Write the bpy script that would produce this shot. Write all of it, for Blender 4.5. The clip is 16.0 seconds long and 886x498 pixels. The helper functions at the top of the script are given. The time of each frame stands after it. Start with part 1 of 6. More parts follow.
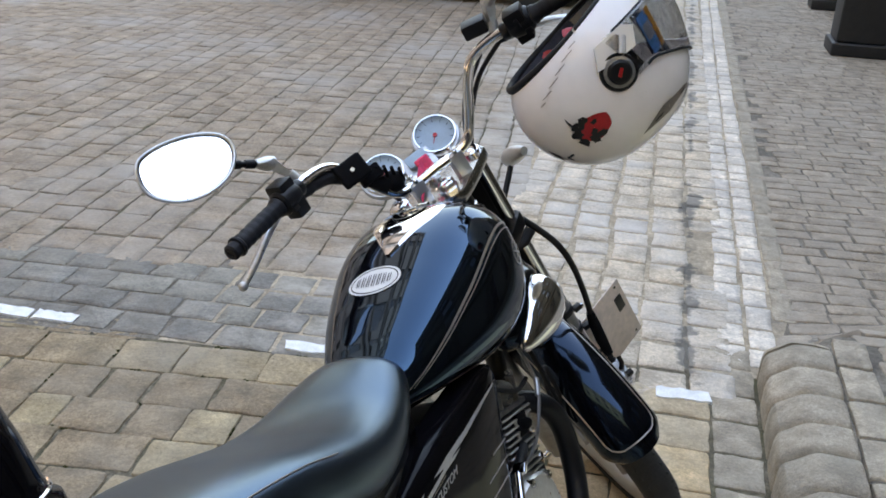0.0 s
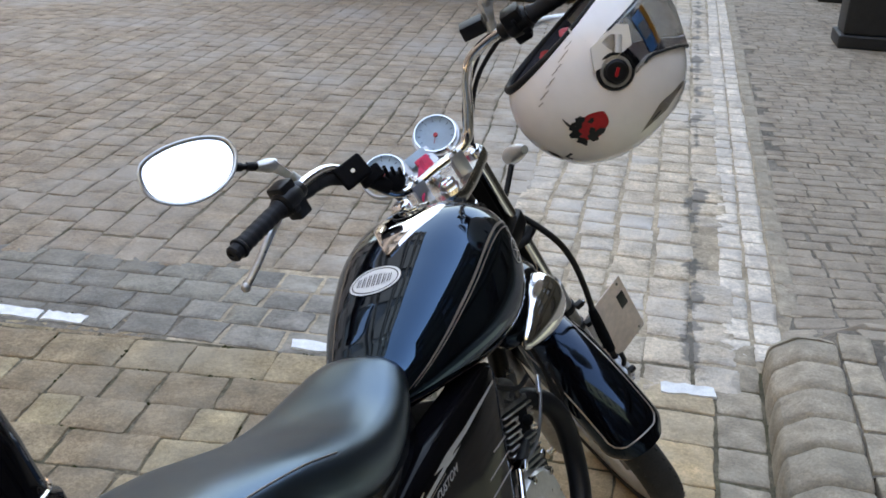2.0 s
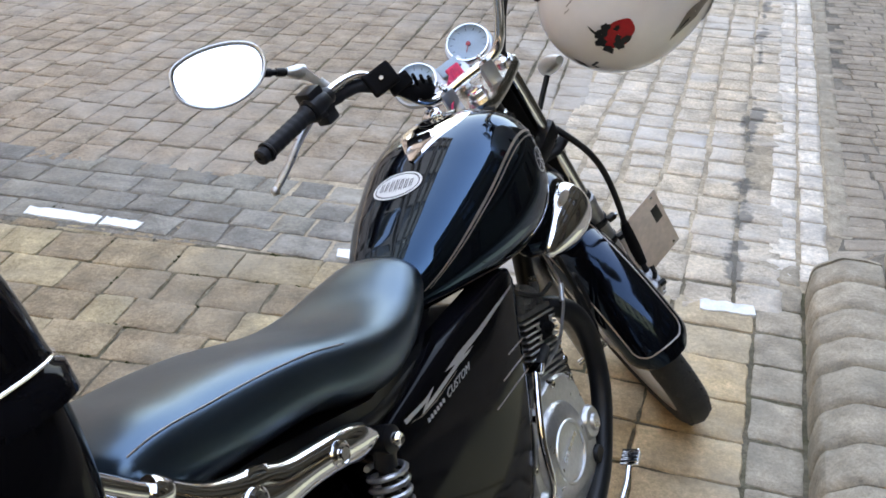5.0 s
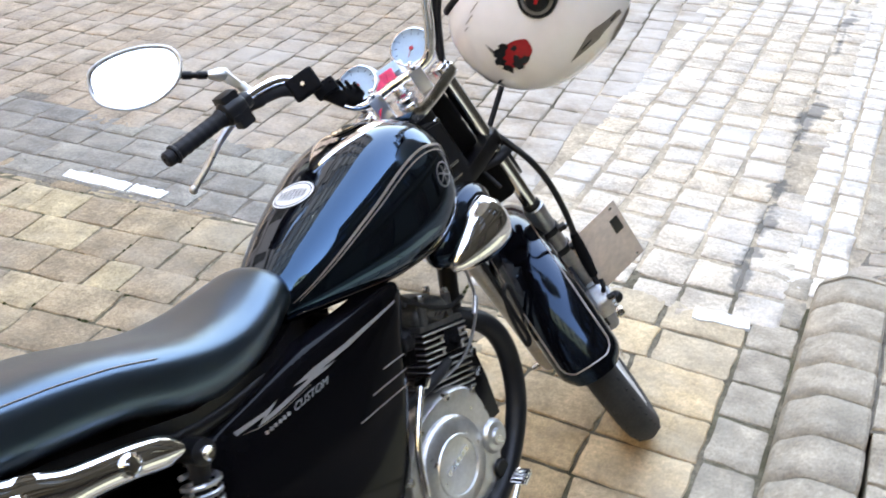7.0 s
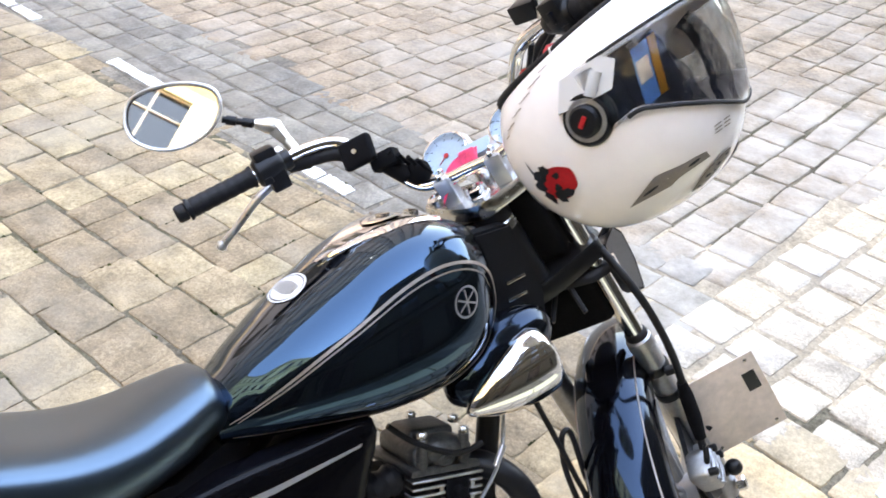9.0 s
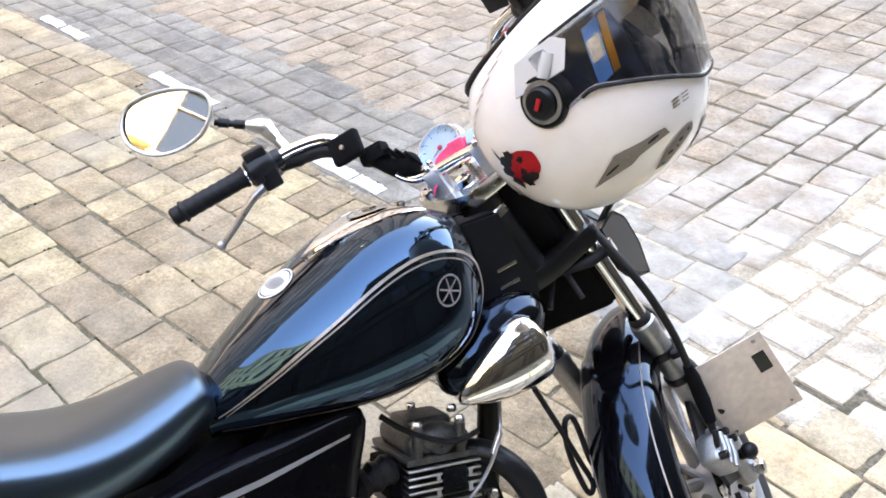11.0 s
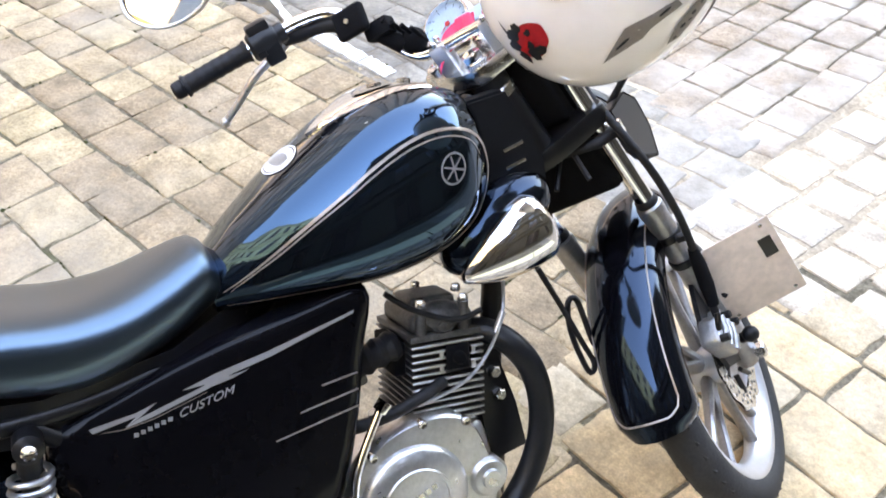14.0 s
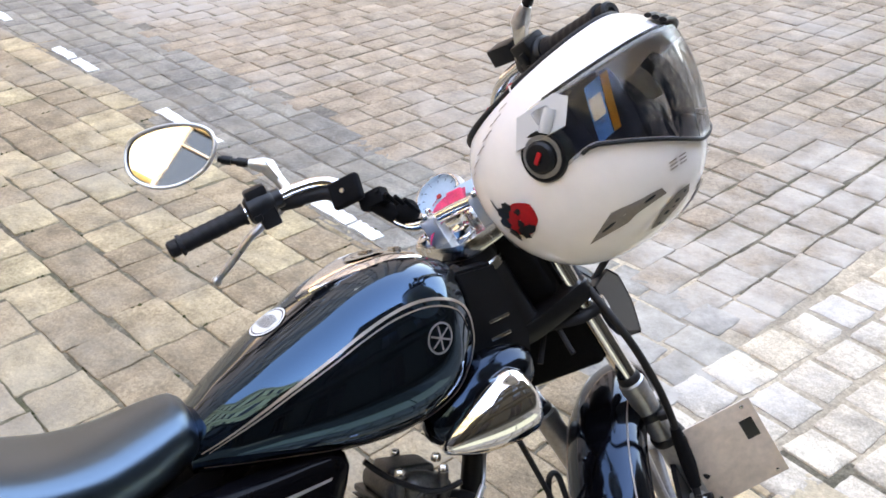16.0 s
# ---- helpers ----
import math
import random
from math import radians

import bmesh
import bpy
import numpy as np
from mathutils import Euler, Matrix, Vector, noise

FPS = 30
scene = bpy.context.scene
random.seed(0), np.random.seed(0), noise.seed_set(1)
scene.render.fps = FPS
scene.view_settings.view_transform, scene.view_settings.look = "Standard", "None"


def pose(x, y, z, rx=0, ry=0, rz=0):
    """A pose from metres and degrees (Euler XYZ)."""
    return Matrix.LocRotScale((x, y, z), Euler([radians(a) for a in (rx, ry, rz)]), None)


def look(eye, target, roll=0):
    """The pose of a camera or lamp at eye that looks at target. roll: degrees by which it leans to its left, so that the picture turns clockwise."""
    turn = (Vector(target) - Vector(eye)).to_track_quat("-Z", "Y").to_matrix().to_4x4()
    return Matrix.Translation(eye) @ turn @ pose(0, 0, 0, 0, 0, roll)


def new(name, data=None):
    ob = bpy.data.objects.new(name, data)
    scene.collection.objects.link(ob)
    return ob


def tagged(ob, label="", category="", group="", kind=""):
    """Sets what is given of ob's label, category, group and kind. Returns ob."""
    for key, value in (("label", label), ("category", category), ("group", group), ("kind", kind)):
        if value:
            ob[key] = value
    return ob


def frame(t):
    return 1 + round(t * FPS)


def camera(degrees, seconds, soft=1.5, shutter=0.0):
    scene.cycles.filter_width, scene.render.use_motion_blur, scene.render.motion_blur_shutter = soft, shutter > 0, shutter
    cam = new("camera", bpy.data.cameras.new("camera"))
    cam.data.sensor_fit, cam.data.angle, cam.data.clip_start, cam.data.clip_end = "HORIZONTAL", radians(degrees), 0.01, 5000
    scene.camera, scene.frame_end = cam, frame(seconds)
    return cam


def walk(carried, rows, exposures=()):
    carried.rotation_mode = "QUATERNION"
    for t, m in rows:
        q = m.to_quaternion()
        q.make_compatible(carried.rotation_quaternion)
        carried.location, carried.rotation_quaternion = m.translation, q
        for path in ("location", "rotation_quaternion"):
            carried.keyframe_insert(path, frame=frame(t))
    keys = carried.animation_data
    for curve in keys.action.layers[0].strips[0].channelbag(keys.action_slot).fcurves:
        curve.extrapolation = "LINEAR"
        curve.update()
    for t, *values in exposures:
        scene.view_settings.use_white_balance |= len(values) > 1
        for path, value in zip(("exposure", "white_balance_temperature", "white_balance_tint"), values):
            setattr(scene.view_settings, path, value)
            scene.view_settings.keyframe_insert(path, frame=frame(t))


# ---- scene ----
cam = camera(51.0, 16.0, soft=1.7, shutter=0.3)
PATH = [
    (0, (0.029, -0.351, 1.586), (-0.081, 1.483, 0.795), 2.7),
    (0.5, (0.033, -0.357, 1.591), (-0.081, 1.484, 0.818), 2.3),
    (1, (0.04, -0.36, 1.597), (-0.092, 1.483, 0.831), 1.8),
    (1.5, (0.045, -0.363, 1.598), (-0.078, 1.478, 0.826), 2.1),
    (2, (0.047, -0.361, 1.598), (-0.083, 1.468, 0.799), 1.9),
    (2.5, (0.051, -0.36, 1.6), (-0.102, 1.469, 0.805), 1.0),
    (3, (0.042, -0.348, 1.596), (-0.079, 1.481, 0.798), 1.9),
    (3.2, (0.039, -0.346, 1.594), (-0.082, 1.479, 0.783), 2.3),
    (5.3, (0.135, -0.417, 1.59), (-0.136, 1.316, 0.629), 1.2),
    (5.5, (0.117, -0.437, 1.592), (-0.106, 1.305, 0.635), 3.1),
    (6, (0.14, -0.454, 1.602), (0.085, 1.335, 0.708), 3.2),
    (6.5, (0.265, -0.392, 1.602), (0.04, 1.359, 0.663), 1.4),
    (7, (0.519, -0.266, 1.685), (0.025, 1.375, 0.654), 0.6),
    (7.5, (0.599, -0.151, 1.716), (0.084, 1.488, 0.693), 1.6),
    (8, (0.654, 0.024, 1.724), (0.045, 1.636, 0.708), 7.3),
    (8.5, (0.687, 0.163, 1.722), (-0.176, 1.572, 0.596), 0.7),
    (9, (0.741, 0.327, 1.736), (-0.307, 1.633, 0.643), 1.5),
    (9.2, (0.771, 0.378, 1.73), (-0.301, 1.638, 0.606), 0.5),
    (11.3, (0.851, 0.41, 1.725), (-0.305, 1.622, 0.632), -3.9),
    (11.5, (0.849, 0.417, 1.722), (-0.273, 1.639, 0.605), -4.1),
    (12, (0.854, 0.418, 1.707), (-0.195, 1.545, 0.431), -4.2),
    (12.5, (0.864, 0.418, 1.703), (-0.169, 1.507, 0.382), -4.4),
    (13, (0.861, 0.403, 1.706), (-0.191, 1.48, 0.39), -4.0),
    (13.5, (0.856, 0.404, 1.704), (-0.192, 1.478, 0.383), -3.6),
    (14, (0.859, 0.405, 1.707), (-0.23, 1.488, 0.425), -3.7),
    (14.5, (0.862, 0.405, 1.707), (-0.295, 1.555, 0.55), -2.0),
    (15, (0.865, 0.401, 1.713), (-0.314, 1.615, 0.648), -0.1),
    (15.5, (0.862, 0.401, 1.723), (-0.324, 1.662, 0.722), 0.1),
    (16, (0.857, 0.393, 1.726), (-0.331, 1.655, 0.728), -0.1),
]
EXPOSURES = [(0.0, 2.73, 9500, 24), (1.5, 2.65, 9500, 24), (3.0, 2.63, 9500, 24), (5.5, 3.16, 9500, 26), (7.0, 3.63, 9500, 26), (8.0, 3.8, 9650, 26), (8.5, 3.91, 9650, 26), (9.0, 3.88, 9650, 27), (11.5, 3.98, 9600, 28), (13.0, 4.08, 9600, 28), (14.5, 4.08, 9600, 28), (15.0, 3.99, 9600, 28), (15.5, 3.79, 9600, 28), (16.0, 3.59, 9600, 28)]
walk(cam, [(t, look(eye, target, roll)) for t, eye, target, roll in PATH], EXPOSURES)

# ---- light ----
world = bpy.data.worlds.new("sky")
scene.world = world
world.use_nodes = True
wn = world.node_tree.nodes
sky = wn.new("ShaderNodeTexSky")
sky.sky_type = "NISHITA"
sky.sun_disc = False
sky.sun_elevation = radians(42)
sky.sun_rotation = radians(84)
sky.air_density, sky.dust_density, sky.ozone_density = 2.0, 0.3, 5.0
wn["Background"].inputs["Strength"].default_value = 0.15
world.node_tree.links.new(sky.outputs[0], wn["Background"].inputs[0])
sun = new("sun", bpy.data.lights.new("sun", "SUN"))
sun.data.energy, sun.data.angle, sun.data.color = 4.0, radians(0.6), (1.0, 0.95, 0.88)
sun.matrix_world = look((11.05, 1.16, 10.0), (0, 0, 0))


# ---- materials ----
def mat(name, color, rough=0.5, metal=0.0, vary=0.0, scale=20.0, bump=0.0, bump_scale=60.0, coat=0.0, second=None, spec=0.5, pieces=0.0, rough_vary=0.0, stain=None, stain_scale=1.3, stain_amount=0.6, strip=None):
    m = bpy.data.materials.new(name)
    m.use_nodes = True
    nt = m.node_tree
    n, l = nt.nodes, nt.links
    b = n["Principled BSDF"]
    b.inputs["Roughness"].default_value = rough
    b.inputs["Metallic"].default_value = metal
    b.inputs["Coat Weight"].default_value = coat
    b.inputs["Coat Roughness"].default_value = 0.03
    b.inputs["Specular IOR Level"].default_value = spec
    tc = n.new("ShaderNodeTexCoord")
    geo = n.new("ShaderNodeNewGeometry")
    col = n.new("ShaderNodeRGB")
    col.outputs[0].default_value = (*color, 1)
    out = col.outputs[0]
    if pieces:
        info = n.new("ShaderNodeObjectInfo")
        add = n.new("ShaderNodeMath"); add.operation = "ADD"
        l.new(info.outputs["Random"], add.inputs[0]); l.new(geo.outputs["Random Per Island"], add.inputs[1])
        fr = n.new("ShaderNodeMath"); fr.operation = "FRACT"
        l.new(add.outputs[0], fr.inputs[0])
        ramp = n.new("ShaderNodeValToRGB")
        cr = ramp.color_ramp
        c2 = second or color
        cr.elements[0].color = (*[c * (1 - pieces) for c in color], 1)
        cr.elements[1].color = (*[min(c * (1 + pieces), 1) for c in color], 1)
        e = cr.elements.new(0.5); e.color = (*color, 1)
        e = cr.elements.new(0.75); e.color = (*c2, 1)
        l.new(fr.outputs[0], ramp.inputs[0])
        out = ramp.outputs[0]
    if vary:
        for sc, amount in ((scale, vary), (scale * 7.3, vary * 0.7)) + (((scale * 24, vary * 0.8),) if pieces else ()):
            no = n.new("ShaderNodeTexNoise")
            no.inputs["Scale"].default_value = sc
            no.inputs["Detail"].default_value = 6
            l.new(geo.outputs["Position"] if pieces else tc.outputs["Object"], no.inputs["Vector"])
            mr = n.new("ShaderNodeMapRange")
            mr.inputs[1].default_value, mr.inputs[2].default_value = 0.3, 0.7
            mr.inputs[3].default_value, mr.inputs[4].default_value = 1 - amount, 1 + amount
            l.new(no.outputs[0], mr.inputs[0])
            mx = n.new("ShaderNodeVectorMath"); mx.operation = "SCALE"
            l.new(out, mx.inputs[0]); l.new(mr.outputs[0], mx.inputs["Scale"])
            out = mx.outputs[0]
    if stain:
        no = n.new("ShaderNodeTexNoise"); no.inputs["Scale"].default_value = stain_scale; no.inputs["Detail"].default_value = 9; no.inputs["Roughness"].default_value = 0.62
        l.new(geo.outputs["Position"], no.inputs["Vector"])
        mr = n.new("ShaderNodeMapRange")
        mr.inputs[1].default_value, mr.inputs[2].default_value, mr.inputs[3].default_value, mr.inputs[4].default_value = 0.47, 0.66, 0.0, stain_amount
        l.new(no.outputs[0], mr.inputs[0])
        mx = n.new("ShaderNodeMix"); mx.data_type = "RGBA"
        l.new(mr.outputs[0], mx.inputs["Factor"]); l.new(out, mx.inputs["A"])
        mx.inputs["B"].default_value = (*stain, 1)
        out = mx.outputs["Result"]
    if strip:
        # ragged dirt or thin cement haze that keeps to a strip along the street: middle, half width, colour, edges, strength
        middle, half, dirt, crown, fade, strength = strip
        dot = n.new("ShaderNodeVectorMath"); dot.operation = "DOT_PRODUCT"
        dot.inputs[1].default_value = (0.9863, -0.165, 0.0)
        l.new(geo.outputs["Position"], dot.inputs[0])
        off = n.new("ShaderNodeMath"); off.operation = "SUBTRACT"; off.inputs[1].default_value = middle + 1.01 * 0.9863 - 3.617 * 0.165
        l.new(dot.outputs["Value"], off.inputs[0])
        away = n.new("ShaderNodeMath"); away.operation = "ABSOLUTE"
        l.new(off.outputs[0], away.inputs[0])
        mask = n.new("ShaderNodeMapRange")
        mask.inputs[1].default_value, mask.inputs[2].default_value, mask.inputs[3].default_value, mask.inputs[4].default_value = 0.0, half, crown, -0.25
        l.new(away.outputs[0], mask.inputs[0])
        no = n.new("ShaderNodeTexNoise"); no.inputs["Scale"].default_value = 3.1; no.inputs["Detail"].default_value = 10; no.inputs["Roughness"].default_value = 0.68
        l.new(geo.outputs["Position"], no.inputs["Vector"])
        both = n.new("ShaderNodeMath"); both.operation = "ADD"
        l.new(no.outputs[0], both.inputs[0]); l.new(mask.outputs[0], both.inputs[1])
        mr = n.new("ShaderNodeMapRange")
        mr.inputs[1].default_value, mr.inputs[2].default_value, mr.inputs[3].default_value, mr.inputs[4].default_value = *fade, 0.0, strength
        l.new(both.outputs[0], mr.inputs[0])
        mx = n.new("ShaderNodeMix"); mx.data_type = "RGBA"
        l.new(mr.outputs[0], mx.inputs["Factor"]); l.new(out, mx.inputs["A"])
        mx.inputs["B"].default_value = (*dirt, 1)
        out = mx.outputs["Result"]
    l.new(out, b.inputs["Base Color"])
    if rough_vary:
        no = n.new("ShaderNodeTexNoise"); no.inputs["Scale"].default_value = scale * 2; no.inputs["Detail"].default_value = 5
        l.new(geo.outputs["Position"] if pieces else tc.outputs["Object"], no.inputs["Vector"])
        mr = n.new("ShaderNodeMapRange")
        mr.inputs[1].default_value, mr.inputs[2].default_value = 0.3, 0.7
        mr.inputs[3].default_value, mr.inputs[4].default_value = max(rough - rough_vary, 0.02), min(rough + rough_vary, 1)
        l.new(no.outputs[0], mr.inputs[0]); l.new(mr.outputs[0], b.inputs["Roughness"])
    if bump:
        no = n.new("ShaderNodeTexNoise"); no.inputs["Scale"].default_value = bump_scale; no.inputs["Detail"].default_value = 8
        l.new(geo.outputs["Position"] if pieces else tc.outputs["Object"], no.inputs["Vector"])
        bu = n.new("ShaderNodeBump"); bu.inputs["Strength"].default_value = bump; bu.inputs["Distance"].default_value = 0.004
        l.new(no.outputs[0], bu.inputs["Height"]); l.new(bu.outputs[0], b.inputs["Normal"])
    return m


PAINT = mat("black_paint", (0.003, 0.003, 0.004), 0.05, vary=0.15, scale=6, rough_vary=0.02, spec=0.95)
# blue tint puts the sky's blue into the reflections of the neutral paint
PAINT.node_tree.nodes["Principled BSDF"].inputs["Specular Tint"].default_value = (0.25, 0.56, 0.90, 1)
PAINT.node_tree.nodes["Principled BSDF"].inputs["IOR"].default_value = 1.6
# copy of the tank paint with its reflections dimmed, so less sky shows
GUARD_DIMMED = mat("black_guard_paint_dimmed", (0.003, 0.003, 0.004), 0.09, vary=0.15, scale=6, rough_vary=0.03, spec=0.55)
GUARD_DIMMED.node_tree.nodes["Principled BSDF"].inputs["Specular Tint"].default_value = (0.36, 0.64, 1.0, 1)
# gloss cut down by hand, in place of dark surroundings mirrored in the panels
PANEL_DIMMED = mat("black_plastic_panel_dimmed", (0.003, 0.003, 0.004), 0.07, vary=0.15, scale=6, rough_vary=0.03, spec=0.22)
PANEL_DIMMED.node_tree.nodes["Principled BSDF"].inputs["IOR"].default_value = 1.35
CHROME = mat("chrome", (0.82, 0.82, 0.83), 0.06, 1.0, rough_vary=0.04, scale=12)
STEEL = mat("polished_steel", (0.62, 0.61, 0.59), 0.22, 1.0, vary=0.1, scale=25, rough_vary=0.08)
ALLOY = mat("cast_alloy", (0.62, 0.62, 0.61), 0.36, 0.9, vary=0.12, scale=18, bump=0.15, bump_scale=220, rough_vary=0.1)
FINS = mat("dull_cast_metal", (0.13, 0.13, 0.13), 0.5, 0.8, vary=0.25, scale=30, bump=0.2, bump_scale=200)
HEADCAST = mat("grey_cast_head", (0.115, 0.115, 0.114), 0.46, 0.7, vary=0.3, scale=30, bump=0.3, bump_scale=180)
FORKALLOY = mat("grey_fork_alloy", (0.36, 0.36, 0.36), 0.36, 0.85, vary=0.15, scale=18, bump=0.12, bump_scale=220, rough_vary=0.08)
MATTBLACK = mat("matt_black", (0.004, 0.004, 0.005), 0.8, vary=0.3, scale=25, bump=0.1, bump_scale=200, spec=0.12)
# fin edges in a much paler metal than the fin plates
FINEDGE = mat("pale_fin_edge", (0.5, 0.49, 0.46), 0.4, 0.9, vary=0.25, scale=30, bump=0.15, bump_scale=200)
DARKMETAL = mat("black_painted_metal", (0.005, 0.005, 0.006), 0.38, vary=0.3, scale=25, bump=0.08, bump_scale=150, spec=0.4)
PLASTIC = mat("black_plastic", (0.006, 0.0065, 0.008), 0.42, vary=0.25, scale=30, bump=0.1, bump_scale=300, spec=0.3)
RUBBER = mat("black_rubber", (0.011, 0.011, 0.013), 0.55, vary=0.25, scale=40, bump=0.2, bump_scale=250, spec=0.28)
TYRE = mat("tyre_rubber", (0.02, 0.0195, 0.019), 0.75, vary=0.3, scale=20, bump=0.25, bump_scale=180)
LEATHER = mat("black_leatherette", (0.008, 0.009, 0.011), 0.28, vary=0.2, scale=14, bump=0.06, bump_scale=900, spec=1.0)
LEATHER.node_tree.nodes["Principled BSDF"].inputs["IOR"].default_value = 1.75
# blue tint colours the sheen as sky light would
LEATHER.node_tree.nodes["Principled BSDF"].inputs["Specular Tint"].default_value = (0.45, 0.75, 1.0, 1)
SHELL = mat("white_helmet_gloss", (0.93, 0.88, 0.86), 0.16, vary=0.03, scale=5, coat=0.6)
SILVER = mat("silver_plastic", (0.55, 0.56, 0.58), 0.3, 0.7, vary=0.06, scale=20)
WHITE = mat("white_print", (0.75, 0.75, 0.74), 0.4, vary=0.05, scale=40)
BLACKINK = mat("black_print", (0.008, 0.008, 0.008), 0.4, vary=0.1, scale=40)
RED = mat("red_print", (0.45, 0.012, 0.016), 0.35, vary=0.15, scale=40)
SHIELD = mat("smoky_hinge_shield", (0.62, 0.6, 0.58), 0.15, coat=0.5)
BLUETAG = mat("blue_label", (0.13, 0.42, 0.82), 0.5, vary=0.15, scale=60)
ORANGETAG = mat("orange_label", (0.7, 0.3, 0.03), 0.5, vary=0.1, scale=60)
PURPLE = mat("violet_fabric", (0.3, 0.05, 0.5), 0.7, vary=0.2, scale=60)
PINK = mat("pink_fabric", (0.85, 0.06, 0.14), 0.7, vary=0.2, scale=60, bump=0.3, bump_scale=500)
PINSTRIPE = mat("silver_pinstripe", (0.42, 0.36, 0.32), 0.3, 0.6, vary=0.1, scale=30)
PLATEBACK = mat("weathered_cream_plate", (0.69, 0.565, 0.475), 0.55, vary=0.14, scale=9, bump=0.1, bump_scale=80, rough_vary=0.1)
DIAL = mat("pale_blue_dial", (0.30, 0.42, 0.52), 0.45, vary=0.06, scale=30)
SPRING = mat("grey_spring_steel", (0.42, 0.43, 0.45), 0.32, 0.9, vary=0.1, scale=30)
MIRROR = mat("mirror_glass", (0.92, 0.92, 0.92), 0.015, 1.0)
GLASS = mat("clear_visor", (0.9, 0.92, 0.93), 0.04)
GLASS.node_tree.nodes["Principled BSDF"].inputs["Transmission Weight"].default_value = 1.0
GLASS.node_tree.nodes["Principled BSDF"].inputs["IOR"].default_value = 1.15
LINING = mat("dark_blue_black_lining", (0.018, 0.02, 0.032), 0.85, vary=0.3, scale=50, bump=0.3, bump_scale=400)
STONE_BAY = mat("warm_grey_sandstone", (0.295, 0.213, 0.135), 0.85, vary=0.33, scale=9, bump=0.8, bump_scale=75, pieces=0.15, second=(0.390, 0.297, 0.177), spec=0.25, stain=(0.302, 0.258, 0.202), stain_scale=1.6)
STONE_BAND = mat("blue_grey_setts", (0.188, 0.167, 0.140), 0.62, vary=0.30, scale=8, bump=0.5, bump_scale=60, pieces=0.16, second=(0.235, 0.208, 0.165), spec=0.35, stain=(0.27, 0.226, 0.168), stain_scale=1.8, strip=(-0.6, 2.0, (0.54, 0.47, 0.40), 0.3, (0.50, 0.76), 0.75))
STONE_ROAD = mat("pinkish_beige_setts", (0.305, 0.225, 0.157), 0.75, vary=0.30, scale=7, bump=0.7, bump_scale=60, pieces=0.13, second=(0.29, 0.222, 0.16), spec=0.3, stain=(0.355, 0.31, 0.265), stain_scale=0.9, stain_amount=0.75, strip=(-0.6, 2.2, (0.51, 0.45, 0.385), 0.3, (0.50, 0.76), 0.75))
STONE_OCHRE = mat("ochre_sandstone", (0.55, 0.385, 0.22), 0.85, vary=0.24, scale=8, bump=0.5, bump_scale=70, pieces=0.13, second=(0.46, 0.37, 0.26), spec=0.25, stain=(0.44, 0.375, 0.29), stain_scale=2.2)
STONE_PALE = mat("pale_worn_setts", (0.53, 0.435, 0.335), 0.75, vary=0.30, scale=8, bump=0.45, bump_scale=60, pieces=0.12, second=(0.545, 0.43, 0.31), spec=0.3, stain=(0.61, 0.565, 0.515), stain_scale=1.5, stain_amount=0.8, strip=(-0.10, 0.2, (0.17, 0.155, 0.135), 0.2, (0.65, 0.70), 0.85))
BRICK = mat("brown_grey_pavers", (0.335, 0.268, 0.203), 0.82, vary=0.30, scale=10, bump=0.4, bump_scale=80, pieces=0.14, second=(0.285, 0.228, 0.175), spec=0.25, stain=(0.385, 0.325, 0.262), stain_scale=1.2, stain_amount=0.6)
KERBSTONE = mat("grey_granite_kerb", (0.375, 0.312, 0.238), 0.85, vary=0.27, scale=14, bump=0.9, bump_scale=70, pieces=0.12, spec=0.25, stain=(0.27, 0.24, 0.19), stain_scale=4.0, stain_amount=0.5)
MORTAR = mat("dirty_joint_mortar", (0.155, 0.128, 0.092), 0.95, vary=0.45, scale=5, bump=0.9, bump_scale=90, pieces=0.01, spec=0.15, stain=(0.065, 0.07, 0.03), stain_scale=3.0)
PALEMORTAR = mat("pale_joint_mortar", (0.432, 0.343, 0.248), 0.95, vary=0.3, scale=6, bump=0.8, bump_scale=90, pieces=0.01, spec=0.15, stain=(0.191, 0.170, 0.145), stain_scale=2.5, stain_amount=0.5, strip=(-0.10, 0.2, (0.11, 0.105, 0.095), 0.2, (0.65, 0.70), 0.85))
PAVERJOINT = mat("brown_paver_joints", (0.20, 0.172, 0.14), 0.95, vary=0.35, scale=6, bump=0.8, bump_scale=90, pieces=0.01, spec=0.15, stain=(0.1, 0.085, 0.07), stain_scale=2.5)
MOSS = mat("dark_green_moss", (0.045, 0.05, 0.02), 0.95, vary=0.4, scale=30, bump=0.8, bump_scale=200, pieces=0.3, spec=0.1)
CONCRETE = mat("pale_concrete_strip", (0.69, 0.60, 0.50), 0.85, vary=0.28, scale=4, bump=0.9, bump_scale=40, pieces=0.02, spec=0.25, stain=(0.47, 0.425, 0.385), stain_scale=3.6, stain_amount=0.7)
VENT = mat("taupe_vent_plastic", (0.2, 0.17, 0.15), 0.45, vary=0.1, scale=30)
CREAM = mat("cream_painted_slab", (0.78, 0.68, 0.42), 0.7, vary=0.06, scale=10, bump=0.2, bump_scale=60, spec=0.3)
MARKING = mat("worn_white_road_paint", (0.80, 0.80, 0.78), 0.7, vary=0.12, scale=25, bump=0.5, bump_scale=60, spec=0.3)
CARRED = mat("dark_red_car_paint", (0.09, 0.006, 0.008), 0.2, coat=1.0, vary=0.1, scale=4)
CARGLASS = mat("dark_car_glass", (0.01, 0.012, 0.013), 0.05, spec=0.8)
IRON = mat("black_cast_iron", (0.012, 0.012, 0.013), 0.5, vary=0.3, scale=15, bump=0.25, bump_scale=60)
